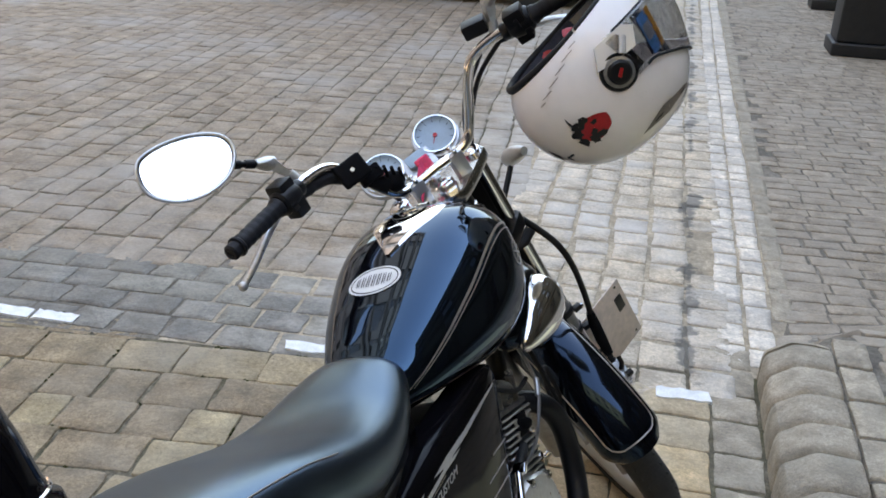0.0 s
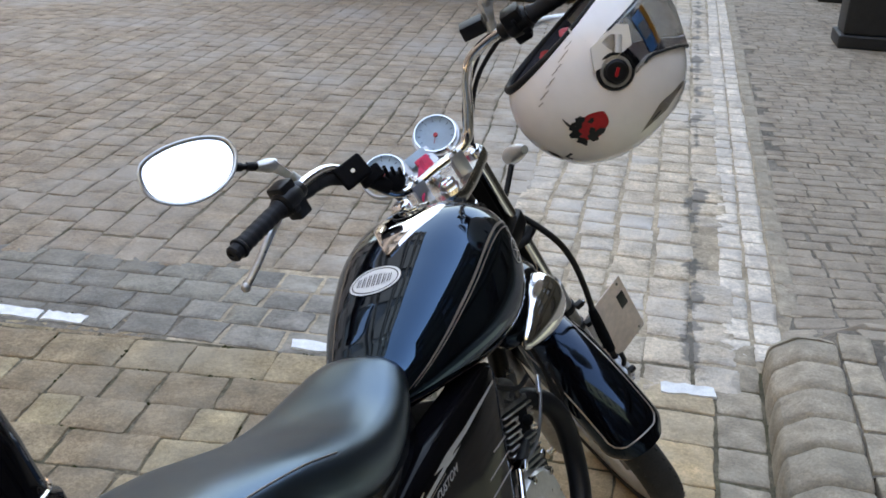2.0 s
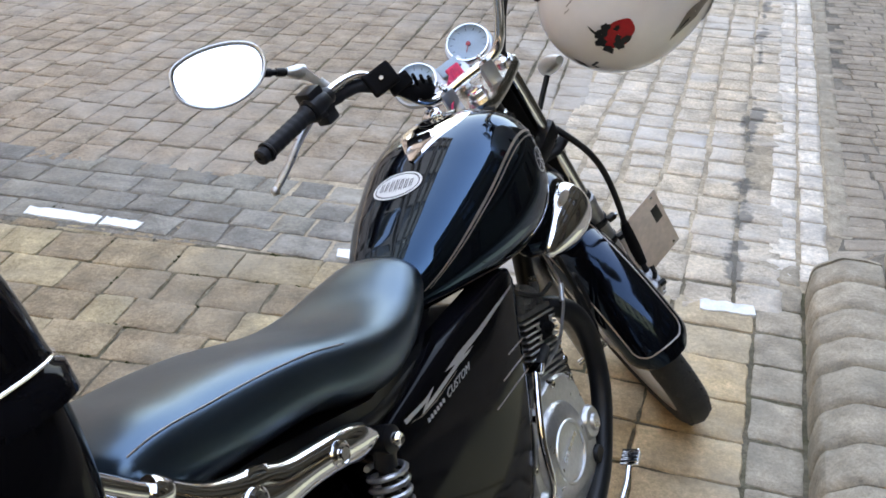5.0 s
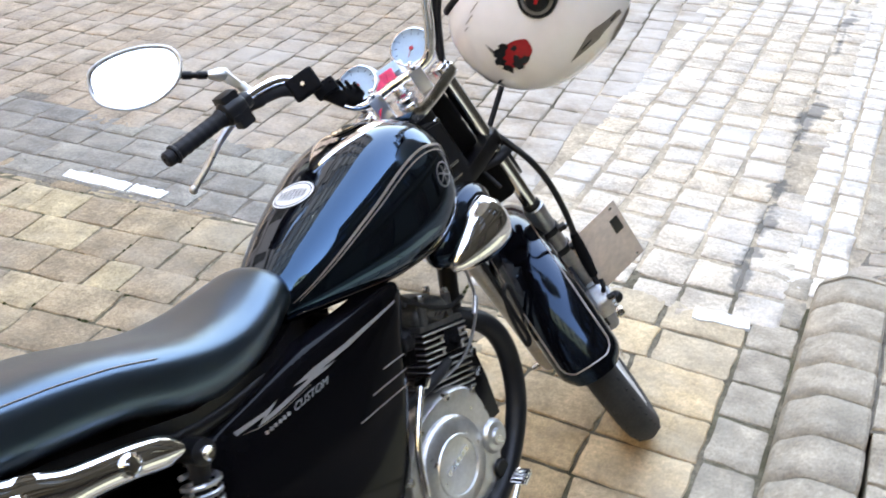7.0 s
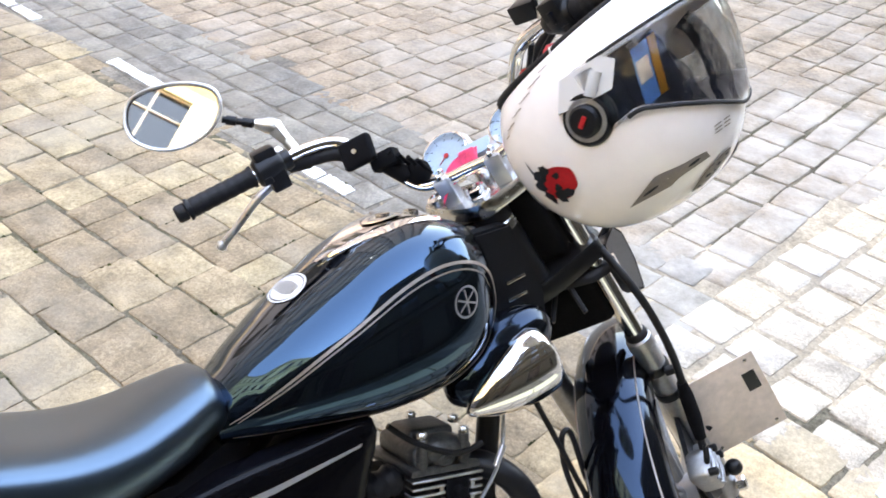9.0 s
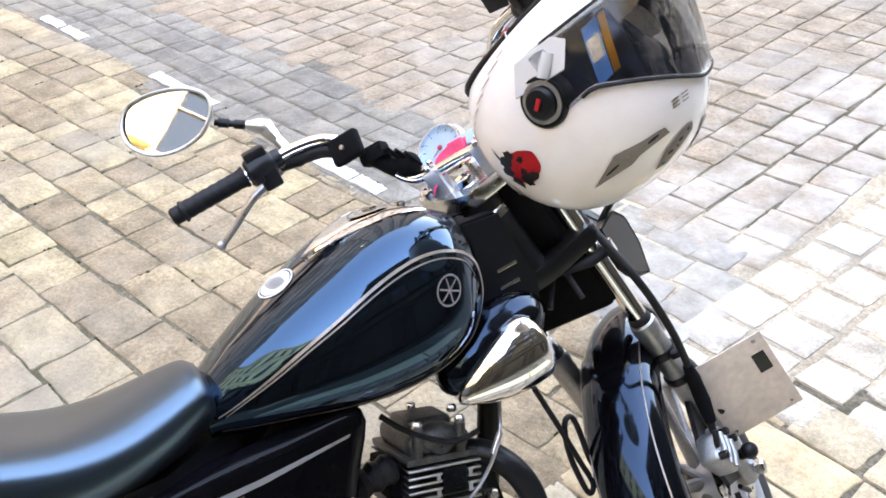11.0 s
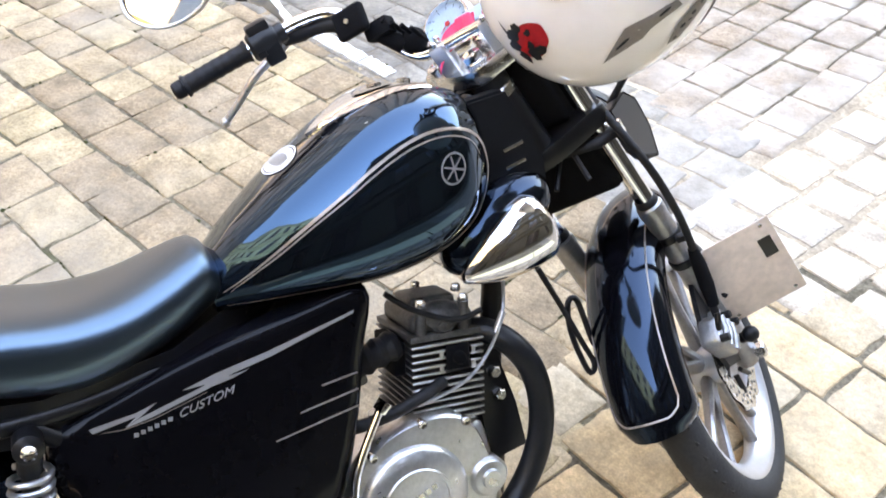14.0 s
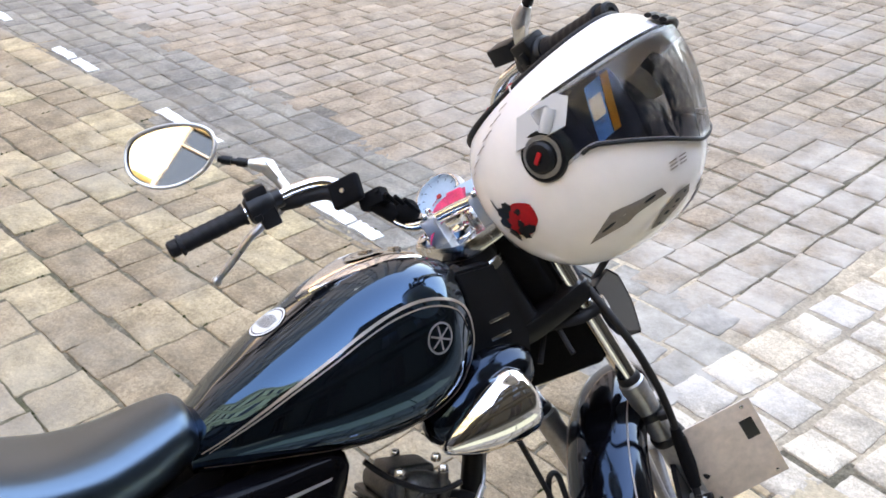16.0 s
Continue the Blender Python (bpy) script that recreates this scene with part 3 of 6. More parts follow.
for x, y, sx, sy, turn, z in bay:
    if rnd.random() < 0.3 or x < -4.5:
        continue
    c, s2 = math.cos(turn), math.sin(turn)
    a, b = (0.5 * sx, rnd.uniform(-0.5, 0.5) * sy) if rnd.random() < 0.5 else (rnd.uniform(-0.5, 0.5) * sx, 0.5 * sy)
    for _ in range(rnd.randrange(2, 6)):
        dx, dy = (rnd.uniform(-0.003, 0.003), rnd.uniform(-0.02, 0.02)) if a == 0.5 * sx else (rnd.uniform(-0.02, 0.02), rnd.uniform(-0.003, 0.003))
        r = rnd.uniform(0.0035, 0.0085)
        at2 = Vector((x + c * (a + dx) - s2 * (b + dy), y + s2 * (a + dx) + c * (b + dy), -0.002))
        top = bm.verts.new(at2 + Vector((0, 0, r * 0.8)))
        rim = [bm.verts.new(at2 + Vector((r * math.cos(k) * rnd.uniform(0.6, 1.4), r * math.sin(k) * rnd.uniform(0.6, 1.4), -0.002))) for k in (0, 1.05, 2.1, 3.14, 4.2, 5.25)]
        for k in range(6):
            bm.faces.new((rim[k], rim[(k + 1) % 6], top))
tagged(new("moss", mesh_of("moss", bm, MOSS)), "dark green moss and dirt in the open joints", "moss", kind="stuff")


# ---- motorcycle ----
# The bike leans on its side stand with the front wheel locked to the left. Its own axes: x right, y ahead, z up.
BIKE = pose(0.323, 1.311, 0, 0, -23.5, -17.5)
STEER = Matrix.Translation((0, 0, 1.036)) @ Matrix.Rotation(radians(23.2), 4, "X") @ Matrix.Rotation(radians(43.5), 4, "Z")
motorcycle = thing("motorcycle", BIKE, "black and chrome cruiser motorcycle leaning on its side stand, steering locked", "motorcycle")

TANK = [  # y, half width, top, bottom, height of the widest place
    (-0.045, 0.035, 0.968, 0.885, 0.93), (-0.055, 0.075, 0.992, 0.86, 0.925), (-0.08, 0.12, 1.018, 0.83, 0.918), (-0.13, 0.158, 1.038, 0.795, 0.907), (-0.19, 0.171, 1.046, 0.775, 0.898),
    (-0.26, 0.169, 1.032, 0.77, 0.888), (-0.33, 0.156, 1.002, 0.775, 0.873), (-0.41, 0.132, 0.963, 0.787, 0.86), (-0.48, 0.102, 0.923, 0.797, 0.848), (-0.54, 0.07, 0.885, 0.803, 0.84)]


def tank_at(y, a, out=0.0):
    """A place on the tank's skin: a from -90 (below) over 0 (right flank) to 90 (ridge), past 90 on the left."""
    w, top, low, mid = spline_table(TANK, y)
    side = 1 if a <= 90 else -1
    b = radians(a if a <= 90 else 180 - a)
    c, s = math.cos(b), math.sin(b)
    rise = (top - mid) if s > 0 else (mid - low)
    k = 0.64 if s > 0 else 0.6
    p = Vector((side * w * abs(c) ** k, y, mid + rise * math.copysign(abs(s) ** (0.82 if s > 0 else 0.8), s)))
    if out:
        d = 0.4
        e1 = tank_at(y, a + d) - tank_at(y, a - d)
        e2 = tank_at(max(y - 0.003, -0.54), a) - tank_at(min(y + 0.003, -0.045), a)
        n = e1.cross(e2)
        n = n.normalized() if n.length > 1e-9 else Vector((1, 0, 0))
        if n.dot(p - Vector((0, y, mid - 0.03))) < 0:
            n = -n
        p = p + n * out
    return p


bm = bmesh.new()
angles = [-90 + 5 * k for k in range(72)]
loft(bm, [[tank_at(-0.045 - 0.495 * (k / 48) ** 1.25, a) for a in angles] for k in range(49)])
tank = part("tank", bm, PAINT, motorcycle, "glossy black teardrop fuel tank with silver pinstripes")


def tank_top(y, x, out):
    """A place on the tank's upper skin, x metres to the right of its ridge."""
    w = spline_table(TANK, y)[0]
    b = math.degrees(math.asin(min(abs(x) / w, 1.0) ** 1.5625))
    return tank_at(y, 90 - math.copysign(b, x), out)


def tank_flank(y, dz, side, out):
    """A place on a flank, dz metres over its widest line."""
    w, top, low, mid = spline_table(TANK, y)
    b = math.degrees(math.asin((dz / (top - mid)) ** (1 / 0.82) if dz > 0 else -((-dz / (mid - low)) ** 1.25)))
    return tank_at(y, b if side > 0 else 180 - b, out)


def tank_patch(bm, skin, inner=0.0, n=40, rings=5):
    """An oval (or ring) laid on the tank; skin(u, v) gives its places in the unit disc."""
    grid = [[skin(r * math.cos(2 * math.pi * j / n), r * math.sin(2 * math.pi * j / n)) for j in range(n)] for r in [inner + (1 - inner) * k / rings for k in range(rings + 1)]]
    if inner == 0:
        hub = bm.verts.new(grid[0][0])
        prev = [bm.verts.new(p) for p in grid[1]]
        for j in range(n):
            bm.faces.new((hub, prev[j], prev[(j + 1) % n]))
        grid = grid[2:]
    else:
        prev = [bm.verts.new(p) for p in grid[0]]
        grid = grid[1:]
    for row in grid:
        cur = [bm.verts.new(p) for p in row]
        for j in range(n):
            bm.faces.new((prev[j], prev[(j + 1) % n], cur[(j + 1) % n], cur[j]))
        prev = cur
    return bm


def tank_strip(bm, line, width, out=0.0012):
    """A painted line along (y, a) places; width in metres."""
    pts = [Vector((y, a, 0)) for y, a in line]
    pts = smooth(pts, 8)
    rows = []
    for k, p in enumerate(pts):
        d = pts[min(k + 1, len(pts) - 1)] - pts[max(k - 1, 0)]
        here, there = tank_at(p.x, p.y), tank_at(p.x + 0.01 * (1 if d.x >= 0 else -1) * 0, p.y + 1)
        per_deg = max((there - here).length, 1e-4)
        across_v = Vector((-d.y * per_deg, d.x)).normalized()
        f = min(1.0, 0.25 + 4 * k / len(pts), 0.25 + 4 * (len(pts) - 1 - k) / len(pts))
        off = (across_v.x * width / 2 * f, across_v.y * width / 2 / per_deg * f)
        rows.append([tank_at(min(max(p.x + s * off[0], -0.535), -0.05), p.y + s * off[1], out) for s in (-1, 0, 1)])
    loft(bm, rows, caps=False, closed=False)
    return bm


# oval sticker on the ridge, printed in black bars round a plain band
def oval(cy, cx, long, wide, out):
    return lambda u, v: tank_top(cy + long * u, cx + wide * v, out)


def tank_name(parent, cy, cx):
    ring = part("oval_sticker", tank_patch(bmesh.new(), oval(cy, cx, 0.0285, 0.0535, 0.0010), rings=8), BLACKINK, parent, "white-rimmed oval sticker with black lettering bars")
    part("sticker_rim", tank_patch(bmesh.new(), oval(cy, cx, 0.0285, 0.0535, 0.0016), inner=0.91, rings=2), WHITE, ring)
    part("sticker_field", tank_patch(bmesh.new(), oval(cy, cx, 0.0235, 0.0465, 0.0016), rings=8), WHITE, ring)
    for k in range(7):
        x = cx + (k - 3) * 0.0105
        tall = 0.0125 - 0.0007 * abs(k - 3) ** 1.6
        for off in (-0.0024, 0.0018):
            bmx = bmesh.new()
            half = 0.0011 if off < 0 else 0.0008
            loft(bmx, [[tank_top(cy + f * tall, x + off + e * half, 0.0024) for e in (-1, 1)] for f in (-1, -0.6, -0.2, 0.2, 0.6, 1)], caps=False, closed=False)
            part("lettering_bar", bmx, BLACKINK, ring)


tank_name(tank, -0.366, -0.012)
for side in (0, 1):
    a = (lambda v: v) if side == 0 else (lambda v: 180 - v)
    flank = 1 if side == 0 else -1
    emblem = part("emblem", tank_patch(bmesh.new(), lambda u, v: tank_flank(-0.160 + 0.0235 * u, 0.02 + 0.0235 * v, flank, 0.0012), inner=0.87, rings=2), SILVER, tank, "round silver maker's badge with plain spokes")
    for k in range(3):
        t = math.pi * k / 3 + math.pi / 6
        bmx = bmesh.new()
        rows = []
        for r in (-0.8, -0.4, 0, 0.4, 0.8):
            rows.append([tank_flank(-0.160 + 0.0235 * (r * math.cos(t) - w * math.sin(t)), 0.02 + 0.0235 * (r * math.sin(t) + w * math.cos(t)), flank, 0.0018 + 0.0002 * k) for w in (-0.06, 0.06)])
        loft(bmx, rows, caps=False, closed=False)
        part("badge_spoke", bmx, SILVER, emblem)
    bm = bmesh.new()
    tank_strip(bm, [(y, a(v)) for y, v in ((-0.525, 1.5), (-0.48, 9), (-0.43, 15.5), (-0.37, 21.5), (-0.28, 27.5), (-0.2, 30.5), (-0.14, 27.5), (-0.1, 17.5), (-0.082, 1.5), (-0.088, -18), (-0.115, -34), (-0.17, -45), (-0.25, -48), (-0.35, -45), (-0.45, -36), (-0.525, -24))], 0.005)
    part("pinstripe", bm, PINSTRIPE, tank, "thin silver and copper pinstripe loop")
    bm = bmesh.new()
    tank_strip(bm, [(y, a(v)) for y, v in ((-0.515, 0), (-0.48, 6.2), (-0.43, 12), (-0.37, 18), (-0.28, 23.5), (-0.21, 26), (-0.15, 23.5), (-0.112, 14.5), (-0.097, 1.5))], 0.0025)
    part("pinstripe", bm, PINSTRIPE, tank)

# chrome filler plate with the key cap
bm = bmesh.new()
rows = []
for k in range(13):
    y = -0.115 - 0.2 * k / 12
    wide = (0.042 + 0.024 * math.sin(math.pi * min(k / 9, 1) * 0.55 + 0.6)) * (1 if k < 6 else max(0.0, 1 - ((k - 6) / 6) ** 1.4)) + 0.004
    w = spline_table(TANK, y)[0]
    span = math.degrees(math.asin(min(wide / w, 0.95) ** 1.5625))
    rows.append([tank_at(y, 90 + span * (j / 8 * 2 - 1), 0.0045 if 0 < j < 8 else 0.0005) for j in range(9)])
loft(bm, rows, caps=False, closed=False)
filler = part("filler_plate", bm, CHROME, tank, "pointed chrome filler plate")
cap = part("filler_cap", tank_patch(bmesh.new(), oval(-0.19, 0.0, 0.033, 0.034, 0.0064), rings=8), CHROME, filler, "round chrome filler cap", angle=80)
for r in (1.03, 0.62):
    part("cap_groove", tank_patch(bmesh.new(), oval(-0.19, 0.0, 0.033 * r, 0.034 * r, 0.0069), inner=0.92, rings=2), BLACKINK, cap)
bm = bmesh.new()
box(bm, (0.026, 0.011, 0.005), Matrix.Translation(tank_at(-0.19, 90) + Vector((0, 0.004, 0.0075))) @ Matrix.Rotation(0.4, 4, "Z"), 0.002)
part("keyhole_flap", bm, STEEL, filler)
part("filler_hinge", box(bmesh.new(), (0.03, 0.014, 0.008), Matrix.Translation(tank_at(-0.135, 90) + Vector((0, 0, 0.006))), 0.003, 2), STEEL, filler)

# seat
SEAT = [  # y, half width, top, bottom
    (-0.513, 0.045, 0.885, 0.83), (-0.522, 0.075, 0.910, 0.825), (-0.538, 0.092, 0.921, 0.82), (-0.59, 0.116, 0.917, 0.80), (-0.66, 0.138, 0.91, 0.785), (-0.74, 0.152, 0.915, 0.785), (-0.82, 0.158, 0.935, 0.81),
    (-0.89, 0.155, 0.958, 0.84), (-0.97, 0.15, 0.978, 0.855), (-1.06, 0.145, 0.994, 0.868), (-1.13, 0.142, 1.005, 0.88), (-1.18, 0.135, 1.0, 0.89), (-1.2, 0.11, 0.985, 0.91)]


def seat_at(y, a, out=0.0):
    w, top, low = spline_table(SEAT, y)
    mid = low + 0.55 * (top - low)
    c, s = math.cos(radians(a)), math.sin(radians(a))
    rise = (top - mid) if s > 0 else (mid - low)
    dip = 0.008 * math.exp(-((y + 0.72) / 0.09) ** 2) * max(s, 0) ** 6
    box_like = ease((-y - 0.62) / 0.22)
    return Vector((math.copysign((w + out) * abs(c) ** (0.84 - 0.24 * box_like), c), y, mid + (rise + out) * math.copysign(abs(s) ** (0.96 - 0.26 * box_like), s) - dip))


bm = bmesh.new()
loft(bm, [[seat_at(-0.513 - 0.687 * (k / 44) ** 1.1, a) for a in range(-90, 270, 6)] for k in range(45)])
seat = part("seat", bm, LEATHER, motorcycle, "smooth black leatherette dual seat with a raised nose", angle=60)
for side in (0, 1):
    pts = [seat_at(y, 27 if side == 0 else 153, 0.0008) for y in np.linspace(-0.83, -1.17, 24)]
    part("piping", tube(bmesh.new(), pts, 0.0010, 6), PINSTRIPE, seat, "thin light seam")
bm = bmesh.new()
loft(bm, [[Vector((w * x, y, z + h)) for x, z in ((-1, 0.02), (-0.9, -0.05), (0.9, -0.05), (1, 0.02))] for y, w, h in ((-0.5, 0.05, 0.80), (-0.62, 0.1, 0.78), (-0.8, 0.125, 0.79), (-1.0, 0.12, 0.845), (-1.2, 0.1, 0.88))])
part("seat_base", bm, PLASTIC, motorcycle)

# side panels
for side in (1, -1):
    outline = [(-0.328, 0.785), (-0.45, 0.79), (-0.6, 0.786), (-0.72, 0.772), (-0.80, 0.757), (-0.83, 0.71), (-0.82, 0.62), (-0.77, 0.5), (-0.68, 0.42), (-0.56, 0.40), (-0.47, 0.46), (-0.405, 0.575), (-0.36, 0.69)]
    ring = smooth([(0, y, z) for y, z in outline], 4, closed=True)
    c = Vector((0, -0.58, 0.66))
    bm = bmesh.new()
    loft(bm, [[Vector((side * x, c.y + (p.y - c.y) * k, c.z + (p.z - c.z) * k)) for p in ring] for x, k in ((0.075, 1.0), (0.114, 1.0), (0.123, 0.985), (0.129, 0.95), (0.132, 0.86), (0.1325, 0.35), (0.1325, 0.02))])
    panel = part("side_panel", bm, PANEL_DIMMED, motorcycle, "glossy black side panel with a silver flash and lettering", angle=50)

    def flash(pts, name, material, x):
        bmx = bmesh.new()
        vs = [bmx.verts.new((side * x, y, z)) for y, z in pts]
        bmx.faces.new(vs)
        bmesh.ops.triangulate(bmx, faces=bmx.faces)
        return part(name, bmx, material, panel)

    strokes = [
        [(-0.7616, 0.7493), (-0.6984, 0.7453), (-0.6679, 0.7481), (-0.6913, 0.74), (-0.7006, 0.7396), (-0.7594, 0.7411)],
        [(-0.6679, 0.7481), (-0.6919, 0.7382), (-0.7186, 0.7306), (-0.6947, 0.7425)],
        [(-0.7186, 0.7306), (-0.6963, 0.7362), (-0.6034, 0.7433), (-0.5959, 0.7371), (-0.6801, 0.7301)],
        [(-0.6317, 0.7494), (-0.5801, 0.7543), (-0.559, 0.7529), (-0.5955, 0.7438)],
        [(-0.559, 0.7529), (-0.5563, 0.7439), (-0.5976, 0.7379), (-0.6034, 0.7433)],
        [(-0.5801, 0.7543), (-0.5044, 0.7548), (-0.3597, 0.763), (-0.3637, 0.7587), (-0.4995, 0.7457), (-0.5602, 0.744)],
        [(-0.5976, 0.7379), (-0.5724, 0.7429), (-0.5322, 0.7411), (-0.5585, 0.7376)],
    ]
    for k, stroke in enumerate(strokes):
        flash(stroke, "silver_flash", SILVER, 0.1335 + 0.0001 * k)
    flash([(-0.7575, 0.7395), (-0.72, 0.7285), (-0.6767, 0.7262), (-0.5985, 0.7325), (-0.5985, 0.7335), (-0.6767, 0.7275), (-0.72, 0.73)], "flash_line", PINSTRIPE, 0.1335)
    # silver tubes laid on as the glint of the panel's creases
    for y0, z0, y1, z1 in ((-0.4412, 0.6694, -0.3835, 0.6665), (-0.4847, 0.6425, -0.3892, 0.6406), (-0.5317, 0.616, -0.3976, 0.6145)):
        bm = bmesh.new()
        tube(bm, [(side * 0.1322, y0, z0), (side * 0.1326, y1, z1)], 0.0014, 6)
        part("crease_glint", bm, PINSTRIPE, panel)
    text = bpy.data.curves.new("lettering", "FONT")
    text.body, text.size, text.shear, text.extrude = "CUSTOM", 0.017, 0.5, 0.0004
    t_ob = bpy.data.objects.new("lettering", text)
    me = bpy.data.meshes.new_from_object(t_ob)
    bpy.data.objects.remove(t_ob)
    me.name = "lettering"
    me.materials.append(SILVER)
    ob = new("lettering", me)
    ob.parent = panel
    if side == 1:
        ob.matrix_basis = Matrix.Translation((0.1338, -0.6488, 0.7125)) @ Matrix(((0, 0, 1, 0), (1, 0, 0, 0), (0, 1, 0, 0), (0, 0, 0, 1))) @ Matrix.Rotation(radians(1.9), 4, "Z") @ Matrix.Diagonal((1.2, 1, 1, 1))
    else:
        ob.matrix_basis = Matrix.Translation((-0.1338, -0.53, 0.712)) @ Matrix(((0, 0, -1, 0), (-1, 0, 0, 0), (0, 1, 0, 0), (0, 0, 0, 1))) @ Matrix.Rotation(radians(-3), 4, "Z")
    for k in range(6):
        bm = bmesh.new()
        box(bm, (0.0012, 0.0062, 0.006), Matrix.Translation((side * 0.1333, -0.708 + 0.0098 * k, 0.7145 + 0.0004 * k)) @ Matrix.Rotation(-0.3, 4, "X"), 0)
        part("lettering_bar", bm, SILVER, panel)

# frame
bm = bmesh.new()
tube(bm, smooth([(0, -0.02, 0.97), (0, -0.1, 0.93), (0, -0.3, 0.85), (0, -0.5, 0.79)], 5), 0.026)
tube(bm, smooth([(0, 0.035, 0.93), (0, -0.02, 0.80), (0, -0.07, 0.65), (0, -0.115, 0.5), (0, -0.14, 0.38), (0, -0.17, 0.27)], 6), 0.021)
tube(bm, smooth([(0, -0.45, 0.8), (0, -0.56, 0.7), (0, -0.6, 0.5), (0, -0.6, 0.3)], 5), 0.024)
part("frame", bm, DARKMETAL, motorcycle, "black tubular steel frame")
bm = bmesh.new()
tube(bm, [(0, 0.075, 0.862), (0, 0.012, 1.008)], 0.033, 20)
part("head_tube", bm, DARKMETAL, motorcycle)
for side in (1, -1):
    bm = bmesh.new()
    loft(bm, [[(side * x, y, z) for y, z in ((0.01, 0.99), (0.055, 0.86), (0.05, 0.80), (-0.02, 0.775), (-0.1, 0.775), (-0.12, 0.9), (-0.07, 0.99))] for x in (0.02, 0.05, 0.06)])
    bmesh.ops.bevel(bm, geom=[e for e in bm.edges], offset=0.005, segments=2, affect="EDGES")
    cover = part("head_cover", bm, PLASTIC, motorcycle, "black plastic steering head cover with silver slits")
    for k in range(2):
        bm = bmesh.new()
        box(bm, (0.003, 0.04, 0.006), Matrix.Translation((side * 0.062, 0.0 - 0.002 * k, 0.895 - 0.03 * k)) @ Matrix.Rotation(0.12, 4, "X"), 0.001)
        part("slit", bm, STEEL, cover)
    # subframe rail
    bm = bmesh.new()
    tube(bm, smooth([(side * 0.03, -0.5, 0.80), (side * 0.09, -0.65, 0.775), (side * 0.115, -0.85, 0.79), (side * 0.115, -1.2, 0.87)], 6), 0.014)
    tube(bm, smooth([(side * 0.1, -0.5, 0.33), (side * 0.11, -0.62, 0.5), (side * 0.115, -0.78, 0.72), (side * 0.115, -0.84, 0.79)], 6), 0.014)
    tube(bm, smooth([(side * 0.06, -0.17, 0.27), (side * 0.1, -0.3, 0.23), (side * 0.1, -0.5, 0.26), (side * 0.1, -0.62, 0.35)], 6), 0.015)
    part("frame_rail", bm, DARKMETAL, motorcycle)
bm = bmesh.new()
box(bm, (0.15, 0.24, 0.2), Matrix.Translation((0, -0.5, 0.66)), 0.03, 3)
part("air_box", bm, PLASTIC, motorcycle)

# engine
bm = bmesh.new()
box(bm, (0.17, 0.36, 0.2), Matrix.Translation((0, -0.36, 0.37)), 0.03, 3)
box(bm, (0.13, 0.16, 0.1), Matrix.Translation((0, -0.265, 0.455)), 0.02, 2)
crankcase = part("crankcase", bm, ALLOY, motorcycle, "grey cast alloy crankcase")
CYL = Matrix.Translation((0, -0.245, 0.48)) @ Matrix.Rotation(radians(-14), 4, "X")
bm = bmesh.new()
box(bm, (0.125, 0.095, 0.16), CYL @ Matrix.Translation((0, 0, 0.08)), 0.01)
cylinder = part("cylinder", bm, DARKMETAL, motorcycle, "finned air-cooled engine cylinder")
for k in range(12):
    z = 0.014 + 0.0122 * k
    bm = bmesh.new()
    box(bm, (0.158, 0.132, 0.003), CYL @ Matrix.Translation((0, 0, z)), 0.001, 1)
    fin = part("fin", bm, FINS, cylinder)
    for y0, y1 in (((-0.066, -0.006), (0.042, 0.066)) if 7 <= k <= 10 else ((-0.066, 0.066),)):
        bm = bmesh.new()
        box(bm, (0.006, y1 - y0, 0.0042), CYL @ Matrix.Translation((0.0795, (y0 + y1) / 2, z)), 0.0012, 1)
        if k in (7, 9):
            box(bm, (0.005, 0.007, 0.012), CYL @ Matrix.Translation((0.079, y1 - 0.006 if y0 < -0.05 else y0 + 0.005, z + 0.006)), 0.001, 1)
        part("fin_edge", bm, FINEDGE, fin)
# matt black block stands in for the shaded hole round the plug
bm = bmesh.new()
box(bm, (0.03, 0.044, 0.046), CYL @ Matrix.Translation((0.066, 0.018, 0.122)), 0.004)
lathe(bm, [(0.011, 0), (0.011, 0.012), (0.008, 0.016), (0.0005, 0.016)], 16, CYL @ Matrix.Translation((0.08, 0.018, 0.122)) @ Matrix.Rotation(radians(90), 4, "Y"))
part("plug_hole_shade", bm, MATTBLACK, cylinder)
bm = bmesh.new()
box(bm, (0.09, 0.022, 0.06), CYL @ Matrix.Translation((0.01, -0.076, 0.125)), 0.006)
part("manifold_plate", bm, MATTBLACK, cylinder)
bm = bmesh.new()
tube(bm, smooth([CYL @ Vector((0.082, -0.01, 0.085)), CYL @ Vector((0.09, -0.05, 0.07)), (0.092, -0.345, 0.555), (0.08, -0.42, 0.56), (0.06, -0.47, 0.60)], 7), 0.011, 12)
part("breather_hose", bm, RUBBER, motorcycle, "black rubber breather hose beside the cylinder")
bm = bmesh.new()
box(bm, (0.152, 0.13, 0.012), CYL @ Matrix.Translation((0, 0, 0.160)), 0.004, 2)
box(bm, (0.132, 0.114, 0.036), CYL @ Matrix.Translation((0, 0, 0.181)), 0.016, 4)
box(bm, (0.074, 0.084, 0.022), CYL @ Matrix.Translation((-0.012, 0, 0.204)), 0.009, 3)
lathe(bm, [(0.024, 0), (0.024, 0.008), (0.02, 0.013), (0.0005, 0.014)], 20, CYL @ Matrix.Translation((0.058, 0.0, 0.184)) @ Matrix.Rotation(radians(78), 4, "Y"))
ball(bm, (0.03, 0.042, 0.024), CYL @ Matrix.Translation((0.05, 0.0, 0.19)), 20, 12)
